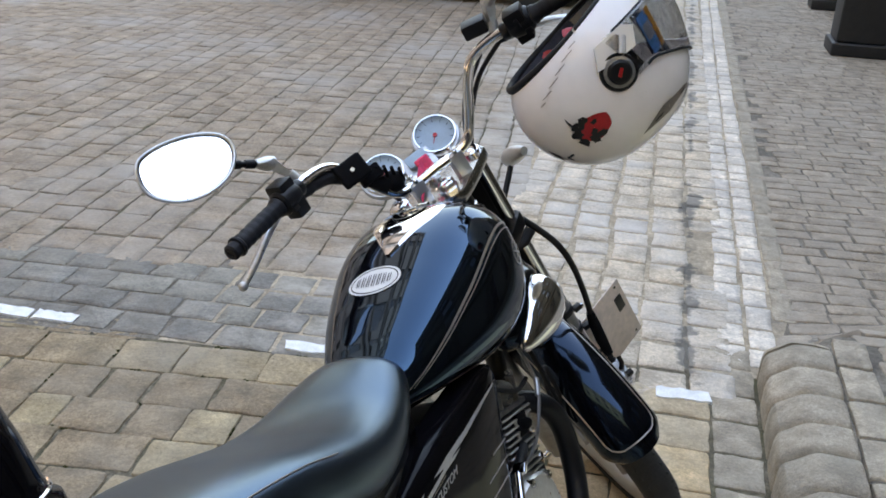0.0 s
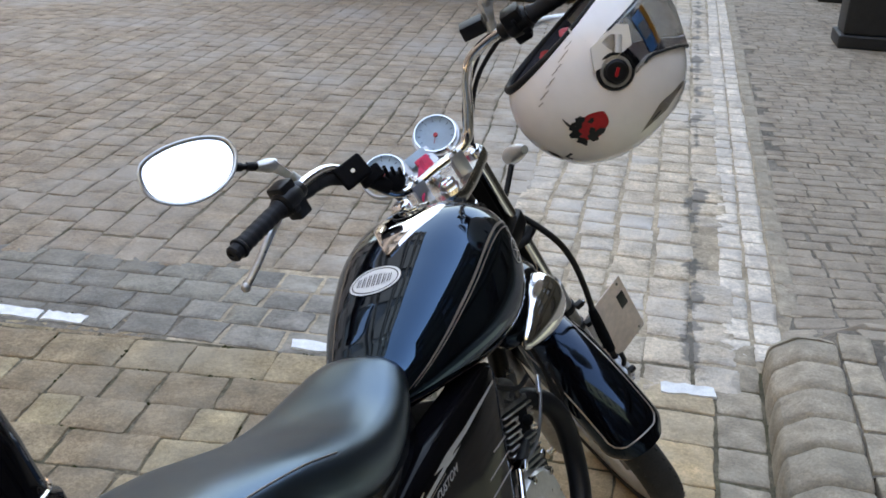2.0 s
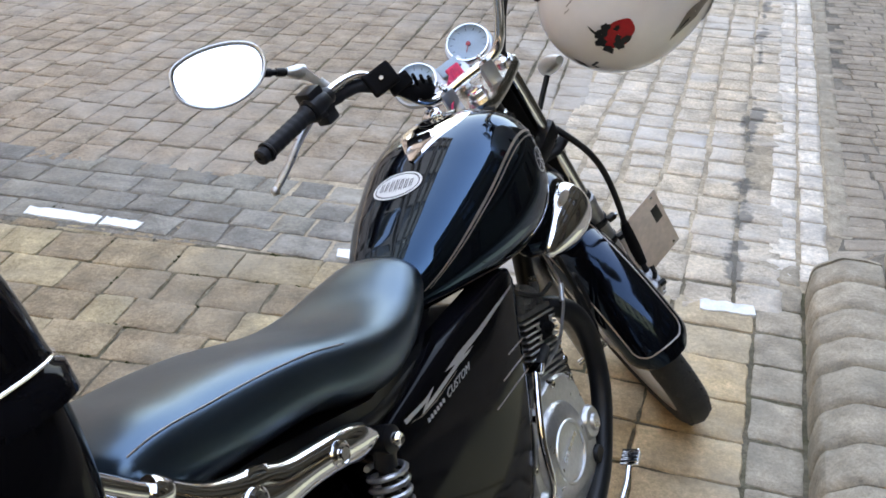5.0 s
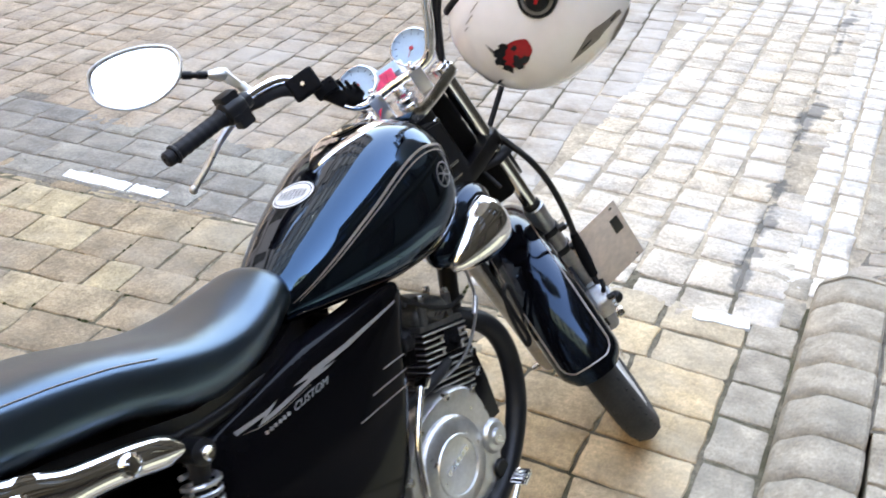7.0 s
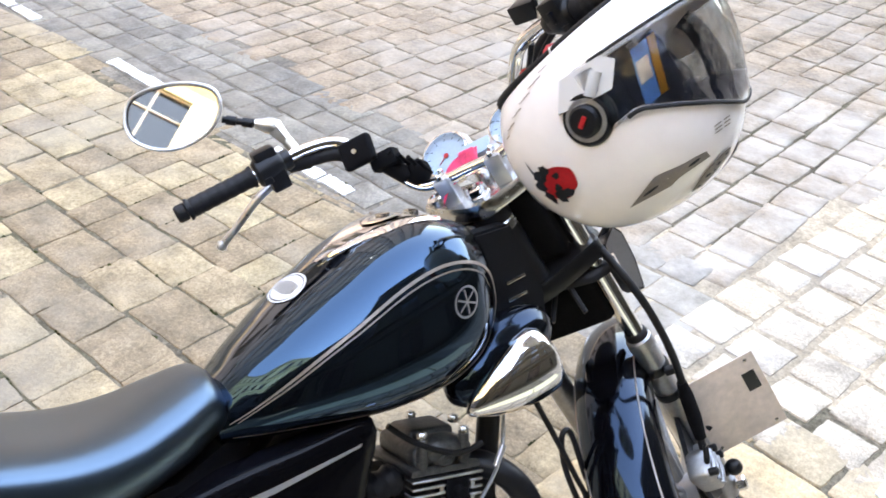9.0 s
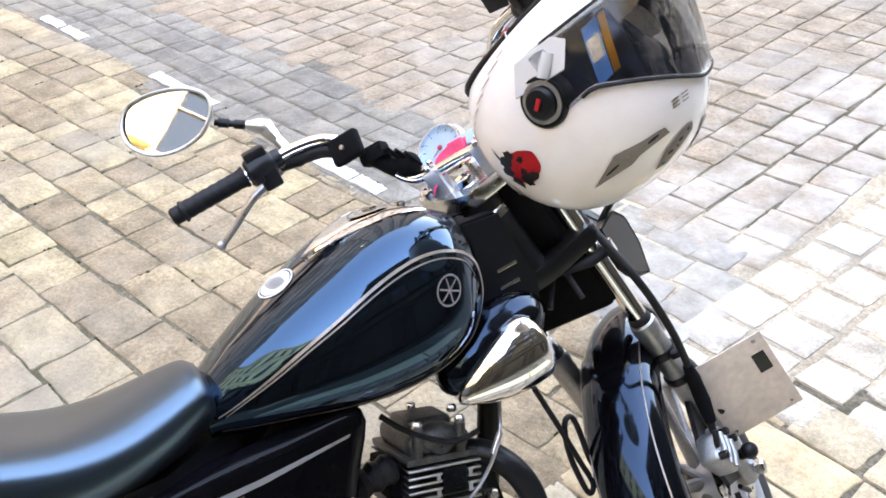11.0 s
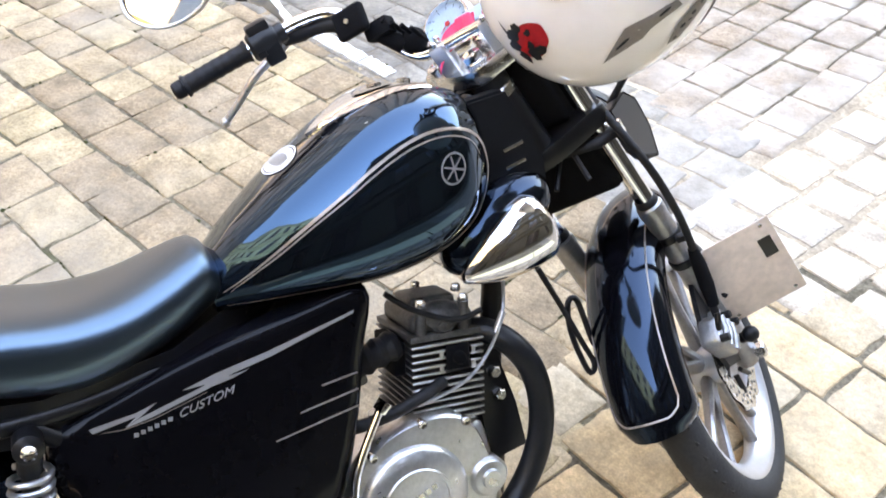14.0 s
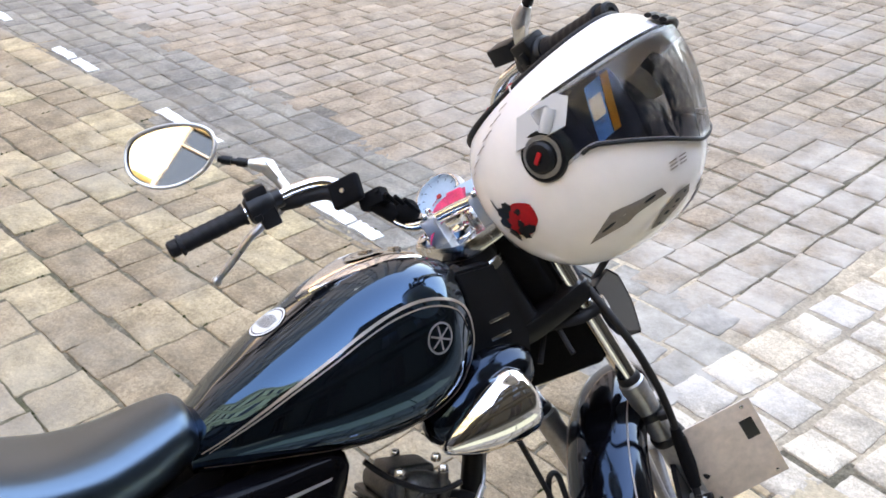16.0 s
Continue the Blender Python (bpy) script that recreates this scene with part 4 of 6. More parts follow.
for dy in (-0.042, 0.036):
    tube(bm, [CYL @ Vector((0.066, dy, 0.165)), CYL @ Vector((0.066, dy, 0.213))], 0.0095, 12)
for dy in (-0.01, 0.004):
    tube(bm, [CYL @ Vector((0.079, dy - 0.008, 0.178)), CYL @ Vector((0.081, dy, 0.186)), CYL @ Vector((0.079, dy + 0.004, 0.194))], 0.0022, 6)
head = part("cylinder_head", bm, HEADCAST, motorcycle, "dull cast cylinder head with a domed cover")
for dx, dy in ((0.066, 0.036), (0.066, -0.042), (0.0, 0.055), (-0.05, 0.0)):
    bm = bmesh.new()
    lathe(bm, [(0.0085, 0), (0.0085, 0.010), (0.006, 0.013), (0.0005, 0.013)], 6, CYL @ Matrix.Translation((dx, dy, 0.212)))
    part("head_bolt", bm, STEEL, head)
for z in (0.08, 0.125):
    bm = bmesh.new()
    lathe(bm, [(0.012, 0), (0.012, 0.012), (0.009, 0.016), (0.0005, 0.016)], 6, Matrix.Translation((0.045, -0.13 - 0.0 * z, 0.40 + z)) @ Matrix.Rotation(radians(90), 4, "Y"))
    part("mount_bolt", bm, STEEL, motorcycle)
bm = bmesh.new()
loft(bm, [[(x, -0.12 + dy, z) for dy, z in ((0.0, 0.6), (0.02, 0.45), (0.02, 0.36), (-0.05, 0.36), (-0.05, 0.45), (-0.04, 0.6))] for x in (-0.045, 0.045)])
part("engine_mount", bm, DARKMETAL, motorcycle)

# clutch cover on the right
ring = smooth([(0, -0.2, 0.43), (0, -0.225, 0.5), (0, -0.30, 0.53), (0, -0.39, 0.515), (0, -0.455, 0.45), (0, -0.47, 0.37), (0, -0.43, 0.29), (0, -0.34, 0.255), (0, -0.25, 0.27), (0, -0.2, 0.34)], 5, closed=True)
c = Vector((0, -0.335, 0.395))
bm = bmesh.new()
loft(bm, [[Vector((x, c.y + (p.y - c.y) * k, c.z + (p.z - c.z) * k)) for p in ring] for x, k in ((0.07, 1.0), (0.102, 1.0), (0.108, 0.97), (0.110, 0.86))])
clutch = part("clutch_cover", bm, ALLOY, motorcycle, "round silver alloy clutch cover", angle=35)
bm = bmesh.new()
lathe(bm, [(0.098, 0.0), (0.096, 0.01), (0.088, 0.018), (0.062, 0.023), (0.06, 0.026), (0.055, 0.0265), (0.054, 0.022), (0.0005, 0.022)], 48, axis_pose((0.105, -0.348, 0.402), (1, 0, 0)))
dome = part("cover_dome", bm, ALLOY, clutch)
for k in range(6):
    bm = bmesh.new()
    box(bm, (0.0016, 0.010, 0.011), Matrix.Translation((0.1285, -0.378 + 0.0125 * k, 0.405 + 0.003 * k)) @ Matrix.Rotation(0.22, 4, "X"), 0)
    part("raised_bar", bm, STEEL, clutch)
for y, z in ((-0.226, 0.495), (-0.30, 0.523), (-0.395, 0.505), (-0.46, 0.44), (-0.463, 0.36), (-0.42, 0.295), (-0.34, 0.262), (-0.215, 0.37)):
    bm = bmesh.new()
    lathe(bm, [(0.0085, 0), (0.0085, 0.012), (0.006, 0.014), (0.0005, 0.012)], 12, axis_pose((0.1, y, z), (1, 0, 0)))
    part("cover_bolt", bm, STEEL, clutch)
bm = bmesh.new()
lathe(bm, [(0.036, 0.0), (0.036, 0.02), (0.03, 0.028), (0.018, 0.03), (0.016, 0.036), (0.0005, 0.036)], 28, axis_pose((0.09, -0.212, 0.378), (1, 0, 0)))
part("oil_filter_cover", bm, ALLOY, clutch, "small round filter cover")
bm = bmesh.new()
lathe(bm, [(0.02, 0.0), (0.02, 0.012), (0.017, 0.018), (0.0005, 0.018)], 18, axis_pose((0.1, -0.225, 0.31), (1, 0, 0)))
part("oil_cap", bm, PLASTIC, clutch)

# kick lever, pedal and pegs
bm = bmesh.new()
tube(bm, smooth([(0.10, -0.46, 0.36), (0.135, -0.462, 0.40), (0.135, -0.436, 0.50), (0.125, -0.365, 0.588)], 8), [0.009] * 8 + [0.007] * 17, 10)
box(bm, (0.03, 0.02, 0.012), Matrix.Translation((0.125, -0.36, 0.592)) @ Matrix.Rotation(0.7, 4, "X"), 0.003)
part("kick_start_lever", bm, CHROME, motorcycle, "chrome kick start lever")
bm = bmesh.new()
lathe(bm, [(0.03, 0), (0.034, 0.02), (0.028, 0.03), (0.0005, 0.03)], 24, axis_pose((0.09, -0.462, 0.36), (1, 0, 0)))
part("kick_boss", bm, ALLOY, motorcycle)
for side in (1, -1):
    bm = bmesh.new()
    box(bm, (0.11, 0.045, 0.026), Matrix.Translation((side * 0.235, -0.43, 0.315)), 0.008, 3)
    for k in range(5):
        box(bm, (0.1, 0.004, 0.004), Matrix.Translation((side * 0.235, -0.448 + 0.009 * k, 0.329)))
    peg = part("foot_peg", bm, RUBBER, motorcycle, "ribbed black rubber foot peg")
    bm = bmesh.new()
    tube(bm, [(side * 0.09, -0.43, 0.3), (side * 0.19, -0.43, 0.315)], 0.011, 10)
    part("peg_bar", bm, STEEL, peg)
bm = bmesh.new()
tube(bm, smooth([(0.14, -0.5, 0.28), (0.19, -0.42, 0.28), (0.2, -0.33, 0.3), (0.205, -0.29, 0.33)], 6), 0.006, 8)
box(bm, (0.036, 0.03, 0.008), Matrix.Translation((0.208, -0.282, 0.337)) @ Matrix.Rotation(0.35, 4, "X"), 0.002)
for k in range(4):
    box(bm, (0.034, 0.003, 0.003), Matrix.Translation((0.208, -0.293 + 0.008 * k, 0.339 + 0.0028 * k)))
part("brake_pedal", bm, CHROME, motorcycle, "chrome brake pedal with a ribbed pad")

# exhaust
bm = bmesh.new()
tube(bm, smooth([(0.03, -0.17, 0.615), (0.06, -0.13, 0.607), (0.09, -0.10, 0.575), (0.1, -0.08, 0.52), (0.1, -0.08, 0.45), (0.1, -0.105, 0.38), (0.1, -0.16, 0.315), (0.11, -0.25, 0.27), (0.125, -0.4, 0.25), (0.14, -0.6, 0.25)], 7), 0.0225, 20)
part("exhaust_header", bm, PLASTIC, motorcycle, "matt black exhaust header pipe")
bm = bmesh.new()
tube(bm, smooth([(0.145, -0.58, 0.25), (0.155, -0.66, 0.252), (0.16, -0.8, 0.262), (0.165, -1.05, 0.285), (0.17, -1.3, 0.31)], 6), [0.025, 0.03, 0.035, 0.04, 0.043, 0.045] + [0.046] * 18 + [0.034], 24)
part("muffler", bm, CHROME, motorcycle, "long chrome muffler")

# chrome side scoops below the tank
for side in (1, -1):
    bm = bmesh.new()
    rings = []
    way = Vector((0.012, 0.17, 0.05)).normalized()
    upv = Vector((0, -0.28, 0.96)).normalized()
    for k in range(15):
        t = k / 14
        r = 0.056 * math.sin(math.pi * min(t * 0.62 + 0.02, 1)) ** 0.8 * (1 if t < 0.85 else math.sqrt(max(1 - ((t - 0.85) / 0.16) ** 2, 0.02)))
        c = Vector((0.122, -0.172, 0.733)) + way * 0.178 * t
        rings.append([Vector((side * (c.x + 0.75 * r * math.cos(a)), c.y - 0.28 * r * math.sin(a) * 1.0, c.z + 1.05 * r * math.sin(a))) for a in [2 * math.pi * j / 28 for j in range(28)]])
    loft(bm, rings)
    scoop = part("side_scoop", bm, CHROME, motorcycle, "teardrop chrome scoop under the tank", angle=70)
    bm = bmesh.new()
    ball(bm, (0.055, 0.115, 0.06), Matrix.Translation((side * 0.085, -0.075, 0.79)) @ Matrix.Rotation(0.35, 4, "X"))
    part("scoop_housing", bm, GUARD_DIMMED, motorcycle)

# intake, carburettor and cables by the cylinder
bm = bmesh.new()
pts = [Vector((0.05, -0.285 - 0.012 * k, 0.648 - 0.001 * k)) for k in range(9)]
tube(bm, pts, [0.027 if k % 2 else 0.022 for k in range(9)], 18)
part("intake_hose", bm, RUBBER, motorcycle, "ribbed black rubber intake hose")
bm = bmesh.new()
box(bm, (0.06, 0.05, 0.09), Matrix.Translation((0.03, -0.375, 0.65)), 0.008, 2)
lathe(bm, [(0.028, 0), (0.028, 0.02), (0.02, 0.03), (0.0005, 0.03)], 18, Matrix.Translation((0.03, -0.375, 0.69)))
part("carburettor", bm, FINS, motorcycle)
bm = bmesh.new()
tube(bm, smooth([(0.06, -0.285, 0.74), (0.07, -0.25, 0.7), (0.085, -0.19, 0.66), (0.09, -0.14, 0.66)], 6), 0.005, 8)
part("spark_lead", bm, RUBBER, motorcycle)
bm = bmesh.new()
tube(bm, smooth([(0.06, -0.07, 0.70), (0.095, -0.11, 0.635), (0.096, -0.156, 0.581), (0.097, -0.211, 0.554), (0.096, -0.288, 0.55), (0.09, -0.332, 0.56)], 8), 0.0034, 8)
cable = part("clutch_cable", bm, SPRING, motorcycle, "braided steel clutch cable")
bm = bmesh.new()
tube(bm, [(0.094, -0.105, 0.642), (0.0965, -0.128, 0.614)], 0.0055, 10)
part("ferrule", bm, SILVER, cable)
bm = bmesh.new()
tube(bm, smooth([(0.05, 0.0, 0.67), (0.05, 0.03, 0.58), (0.05, 0.055, 0.50), (0.05, 0.07, 0.45), (0.05, 0.055, 0.44), (0.045, 0.04, 0.52), (0.045, 0.045, 0.58), (0.045, 0.065, 0.58), (0.05, 0.075, 0.5), (0.02, 0.1, 0.46)], 6), 0.0055, 8)
part("speedometer_cable", bm, RUBBER, motorcycle, "looped black speedometer cable")

# rear: shocks, chrome stays, swing arm, wheel, mudguard, rack
for side in (1, -1):
    top, low = Vector((side * 0.146, -0.835, 0.768)), Vector((side * 0.146, -0.955, 0.36))
    bm = bmesh.new()
    tube(bm, [top, low], 0.012, 12)
    lathe(bm, [(0.02, -0.02), (0.02, 0.02), (0.008, 0.026), (0.0005, 0.026)], 20, axis_pose(top, (side, 0, 0)))
    tube(bm, [top + Vector((side * 0.004, 0.0, 0.0)), top + (low - top) * 0.09], 0.0165, 12)
    shock = part("shock_absorber", bm, DARKMETAL, motorcycle, "rear shock absorber with a grey coil spring")
    eye_bm = bmesh.new()
    lathe(eye_bm, [(0.0105, 0.024), (0.0105, 0.032), (0.007, 0.036), (0.0005, 0.034)], 16, axis_pose(top, (side, 0, 0)))
    part("shock_bolt", eye_bm, CHROME, shock)
    pts = []
    down = (low - top).normalized()
    e1 = down.orthogonal().normalized()
    e2 = down.cross(e1)
    for k in range(20 * 14):
        t = k / (20 * 14 - 1)
        a = 2 * math.pi * 20 * t
        pts.append(top + down * (0.035 + 0.3 * t) + 0.0265 * (math.cos(a) * e1 + math.sin(a) * e2))
    part("spring", tube(bmesh.new(), pts, 0.0046, 8), SPRING, shock)
    bm = bmesh.new()
    spine = smooth([(side * 0.158, -0.862, 0.792), (side * 0.163, -0.92, 0.815), (side * 0.163, -0.98, 0.830), (side * 0.162, -1.04, 0.842), (side * 0.16, -1.09, 0.862), (side * 0.16, -1.135, 0.897), (side * 0.16, -1.175, 0.938)], 5)
    rings = []
    for k, p in enumerate(spine):
        d = (spine[min(k + 1, len(spine) - 1)] - spine[max(k - 1, 0)]).normalized()
        n = Vector((0, -d.z, d.y)).normalized()
        h = (0.024 if k > 2 else 0.010 + 0.006 * k) + 0.012 * math.exp(-((p.y + 1.07) / 0.045) ** 2) - 0.006 * ease((-p.y - 1.1) / 0.07)
        rings.append([p + n * h * cz + Vector((side * cx, 0, 0)) for cz, cx in ((-1, -0.008), (-1.02, 0.003), (-0.7, 0.010), (0, 0.0135), (0.7, 0.010), (1.02, 0.003), (1, -0.008))])
    stay = part("mudguard_stay", loft(bm, rings), CHROME, motorcycle, "curved chrome mudguard stay", angle=60)
    for y, z in ((-0.942, 0.821), (-1.085, 0.860)):
        bm = bmesh.new()
        lathe(bm, [(0.017, 0), (0.017, 0.006), (0.013, 0.009), (0.012, 0.006), (0.008, 0.006), (0.008, 0.012), (0.0005, 0.012)], 20, axis_pose((side * 0.172, y, z), (side, 0, 0)))
        part("stay_bolt", bm, CHROME, stay)
    bm = bmesh.new()
    tube(bm, [(side * 0.09, -0.56, 0.33), (side * 0.11, -0.93, 0.31), (side * 0.11, -0.99, 0.31)], 0.02, 12)
    part("swing_arm", bm, DARKMETAL, motorcycle)
    bm = bmesh.new()
    tube(bm, smooth([(side * 0.15, -1.12, 0.90), (side * 0.162, -1.19, 0.952), (side * 0.16, -1.28, 1.035), (side * 0.15, -1.36, 1.03)], 6), 0.011, 12)
    tube(bm, [(side * 0.16, -1.19, 0.952), (side * 0.16, -1.5, 0.992)], 0.011, 12)
    rack = part("rack_tube", bm, CHROME, motorcycle, "chrome luggage rack tubing")
    bm = bmesh.new()
    lathe(bm, [(0.0165, -0.012), (0.018, -0.008), (0.018, 0.008), (0.0165, 0.012)], 20, axis_pose((side * 0.161, -1.18, 0.945), (0, -0.75, 0.66)))
    part("rack_clamp", bm, CHROME, rack)


def wheel(radius, tyre_half, rim, m, parent, name):
    bm = bmesh.new()
    prof = [(rim - 0.004, -0.6), (rim + 0.012, -0.86), (rim + 0.35 * (radius - rim), -1.0), (rim + 0.62 * (radius - rim), -0.96), (rim + 0.84 * (radius - rim), -0.72), (radius - 0.004, -0.38), (radius, 0), (radius - 0.004, 0.38),
            (rim + 0.84 * (radius - rim), 0.72), (rim + 0.62 * (radius - rim), 0.96), (rim + 0.35 * (radius - rim), 1.0), (rim + 0.012, 0.86), (rim - 0.004, 0.6)]
    n = 72
    loft(bm, [[(r * math.cos(2 * math.pi * j / n), r * math.sin(2 * math.pi * j / n), h * tyre_half) for r, h in prof] for j in range(n + 1)], caps=False, closed=False)
    bmesh.ops.remove_doubles(bm, verts=bm.verts, dist=1e-5)
    root = part(name, bm, TYRE, parent, "treaded black tyre on a silver cast alloy wheel", m=m)
    bm = bmesh.new()
    for j in range(54):
        t = 2 * math.pi * j / 54
        for s in (1, -1):
            p = Vector(((radius - 0.0138) * math.cos(t), (radius - 0.0138) * math.sin(t), s * tyre_half * 0.46))
            box(bm, (0.0085, 0.015, tyre_half * 0.5), Matrix.Translation(p) @ Matrix.Rotation(t, 4, "Z") @ Matrix.Rotation(s * 0.5, 4, "X"))
    part("tread", bm, TYRE, root)
    bm = bmesh.new()
    w = tyre_half * 0.8
    prof = [(rim + 0.012, -w), (rim + 0.008, -w * 1.03), (rim - 0.004, -w * 0.92), (rim - 0.016, -w * 0.66), (rim - 0.026, -w * 0.45), (rim - 0.03, 0), (rim - 0.026, w * 0.45), (rim - 0.016, w * 0.66), (rim - 0.004, w * 0.92), (rim + 0.008, w * 1.03), (rim + 0.012, w), (rim - 0.006, 0)]
    loft(bm, [[(r * math.cos(2 * math.pi * j / n), r * math.sin(2 * math.pi * j / n), h) for r, h in prof] for j in range(n + 1)], caps=False)
    bmesh.ops.remove_doubles(bm, verts=bm.verts, dist=1e-5)
    part("rim", bm, SILVER, root, "silver alloy rim")
    for k in range(5):
        bm = bmesh.new()
        for off in (-0.13, 0.13):
            t = 2 * math.pi * k / 5 + off
            a, b = Vector((0.035 * math.cos(t), 0.035 * math.sin(t), 0)), Vector(((rim - 0.022) * math.cos(t + off * 0.4), (rim - 0.022) * math.sin(t + off * 0.4), 0))
            tube(bm, [a, a.lerp(b, 0.5), b], [0.014, 0.010, 0.012], 10, flat=1.4)
        part("spoke", bm, FORKALLOY, root)
    bm = bmesh.new()
    lathe(bm, [(0.02, -0.055), (0.045, -0.05), (0.05, -0.03), (0.04, 0), (0.05, 0.03), (0.045, 0.05), (0.02, 0.055)], 28)
    part("hub", bm, SILVER, root)
    return root


AXLE = Matrix.Rotation(radians(90), 4, "Y")
front_wheel = wheel(0.31, 0.042, 0.238, STEER @ Matrix.Translation((0.01, 0.056, -0.841)) @ Matrix.Rotation(radians(-2.5), 4, "Y") @ AXLE, motorcycle, "front_wheel")
rear_wheel = wheel(0.305, 0.05, 0.21, Matrix.Translation((0, -0.94, 0.307)) @ AXLE, motorcycle, "rear_wheel")
bm = bmesh.new()
n = 48
for j in range(n):
    t0, t1 = 2 * math.pi * j / n, 2 * math.pi * (j + 1) / n
    def wave(t): return 0.112 + 0.004 * math.cos(12 * t)
    for h in (0.058, 0.0625):
        vs = [bm.verts.new((r * math.cos(t), r * math.sin(t), h)) for r, t in ((0.072, t0), (wave(t0), t0), (wave(t1), t1), (0.072, t1))]
        bm.faces.new(vs)
bmesh.ops.remove_doubles(bm, verts=bm.verts, dist=1e-5)
disc = part("brake_disc", bm, STEEL, front_wheel, "drilled steel brake disc")
for j in range(24):
    for r in (0.084, 0.098):
        t = 2 * math.pi * (j + (0.5 if r > 0.09 else 0)) / 24
        bmx = bmesh.new()
        lathe(bmx, [(0.0036, -0.001), (0.0036, 0.0007), (0.0003, 0.0007)], 8, Matrix.Translation((r * math.cos(t), r * math.sin(t), 0.0625)))
        part("drill_hole", bmx, BLACKINK, disc)
for k in range(6):
    t = 2 * math.pi * k / 6
    bmx = bmesh.new()
    tube(bmx, [(0.04 * math.cos(t), 0.04 * math.sin(t), 0.058), (0.078 * math.cos(t + 0.25), 0.078 * math.sin(t + 0.25), 0.06)], 0.006, 8)
    part("carrier_arm", bmx, DARKMETAL, disc)

# front mudguard
def mudguard(parent, centre, radius, half, start, stop, m, name, label, skirt):
    bm = bmesh.new()
    half_prof = [(1.0, -skirt), (0.995, -skirt * 0.72), (0.965, -skirt * 0.46), (0.89, -0.010), (0.76, 0.003), (0.58, 0.0145), (0.38, 0.0215), (0.18, 0.0258)]
    prof = [(-x, h) for x, h in half_prof] + [(0.0, 0.027)] + half_prof[::-1]
    rings = []
    for k in range(41):
        t = k / 40
        a = radians(start + (stop - start) * t)
        taper = 1 - 0.25 * max(0, (t - 0.93) / 0.07) ** 2 - 0.2 * max(0, (0.06 - t) / 0.06) ** 2
        r = radius - 0.004 * (t > 0.97)
        outer = [(centre[0] + half * taper * x, centre[1] + (r + h) * math.cos(a), centre[2] + (r + h) * math.sin(a)) for x, h in prof]
        inner = [(centre[0] + half * taper * x * 0.95, centre[1] + (r + h - 0.004) * math.cos(a), centre[2] + (r + h - 0.004) * math.sin(a)) for x, h in prof[::-1]]
        rings.append(outer + inner)
    guard = part(name, loft(bm, rings), GUARD_DIMMED, parent, label, m=m, angle=60)
    def skin(t, x, out):
        a = radians(start + (stop - start) * t)
        taper = 1 - 0.25 * max(0, (t - 0.93) / 0.07) ** 2
        h = np.interp(x, [p[0] for p in prof], [p[1] for p in prof]) + out
        return Vector((centre[0] + half * taper * x, centre[1] + (radius + h) * math.cos(a), centre[2] + (radius + h) * math.sin(a)))
    return guard, skin


front_guard, guard_skin = mudguard(motorcycle, (0.006, 0.054, -0.841), 0.379, 0.078, 60, 152, STEER, "front_mudguard", "glossy black front mudguard with a silver pinstripe", 0.05)
line = [(t, 0.8) for t in np.linspace(0.3, 0.9, 26)] + [(0.925, 0.74), (0.94, 0.6)] + [(0.945, x) for x in np.linspace(0.5, -0.5, 9)] + [(0.94, -0.6), (0.925, -0.74)] + [(t, -0.8) for t in np.linspace(0.9, 0.3, 26)]
part("pinstripe", tube(bmesh.new(), [guard_skin(t, x, 0.0008) for t, x in line], 0.0017, 6), PINSTRIPE, front_guard)
rear_guard, _ = mudguard(motorcycle, (0, -0.94, 0.307), 0.40, 0.085, 75, 190, None, "rear_mudguard", "glossy black rear mudguard", 0.05)

# fork
for side in (1, -1):
    bm = bmesh.new()
    tube(bm, [(side * 0.095, 0.06, 0.005), (side * 0.095, 0.06, -0.45)], 0.0182, 24)
    leg = part("fork_tube", bm, CHROME, motorcycle, "polished chrome fork tube", m=STEER)
    bm = bmesh.new()
    lathe(bm, [(0.021, 0.0), (0.0255, -0.004), (0.0265, -0.02), (0.0245, -0.03), (0.024, -0.22), (0.026, -0.3), (0.027, -0.42), (0.022, -0.445), (0.0005, -0.445)], 28, Matrix.Translation((side * 0.095, 0.06, -0.42)))
    slider = part("fork_slider", bm, FORKALLOY, leg, "grey alloy fork slider")
    bm = bmesh.new()
    lathe(bm, [(0.0205, -0.002), (0.0225, 0.002), (0.021, 0.012), (0.0175, 0.016)], 28, Matrix.Translation((side * 0.095, 0.06, -0.42)))
    part("dust_seal", bm, RUBBER, leg)
bm = bmesh.new()
tube(bm, [(-0.14, 0.054, -0.841), (0.14, 0.054, -0.841)], 0.009, 12)
lathe(bm, [(0.016, 0), (0.016, 0.014), (0.012, 0.018), (0.0005, 0.018)], 6, axis_pose((0.122, 0.054, -0.841), (1, 0, 0)))
part("front_axle", bm, STEEL, motorcycle, m=STEER)


def clamp_plate(z, thick, material, name, label, reach):
    outline = smooth([(-0.125, 0.06, 0), (-0.1, 0.095, 0), (-0.05, 0.075, 0), (0, 0.065, 0), (0.05, 0.075, 0), (0.1, 0.095, 0), (0.125, 0.06, 0), (0.1, 0.03, 0), (0.045, -0.015 - reach, 0), (0, -0.035 - reach, 0), (-0.045, -0.015 - reach, 0), (-0.1, 0.03, 0)], 4, closed=True)
    bm = bmesh.new()
    loft(bm, [[(p.x * k, 0.03 + (p.y - 0.03) * k, z + h) for p in outline] for h, k in ((-thick, 0.97), (-thick + 0.004, 1.0), (-0.004, 1.0), (0, 0.97))])
    return part(name, bm, material, motorcycle, label, m=STEER)


top_clamp = clamp_plate(0.0, 0.028, STEEL, "top_yoke", "polished alloy top yoke", 0.0)
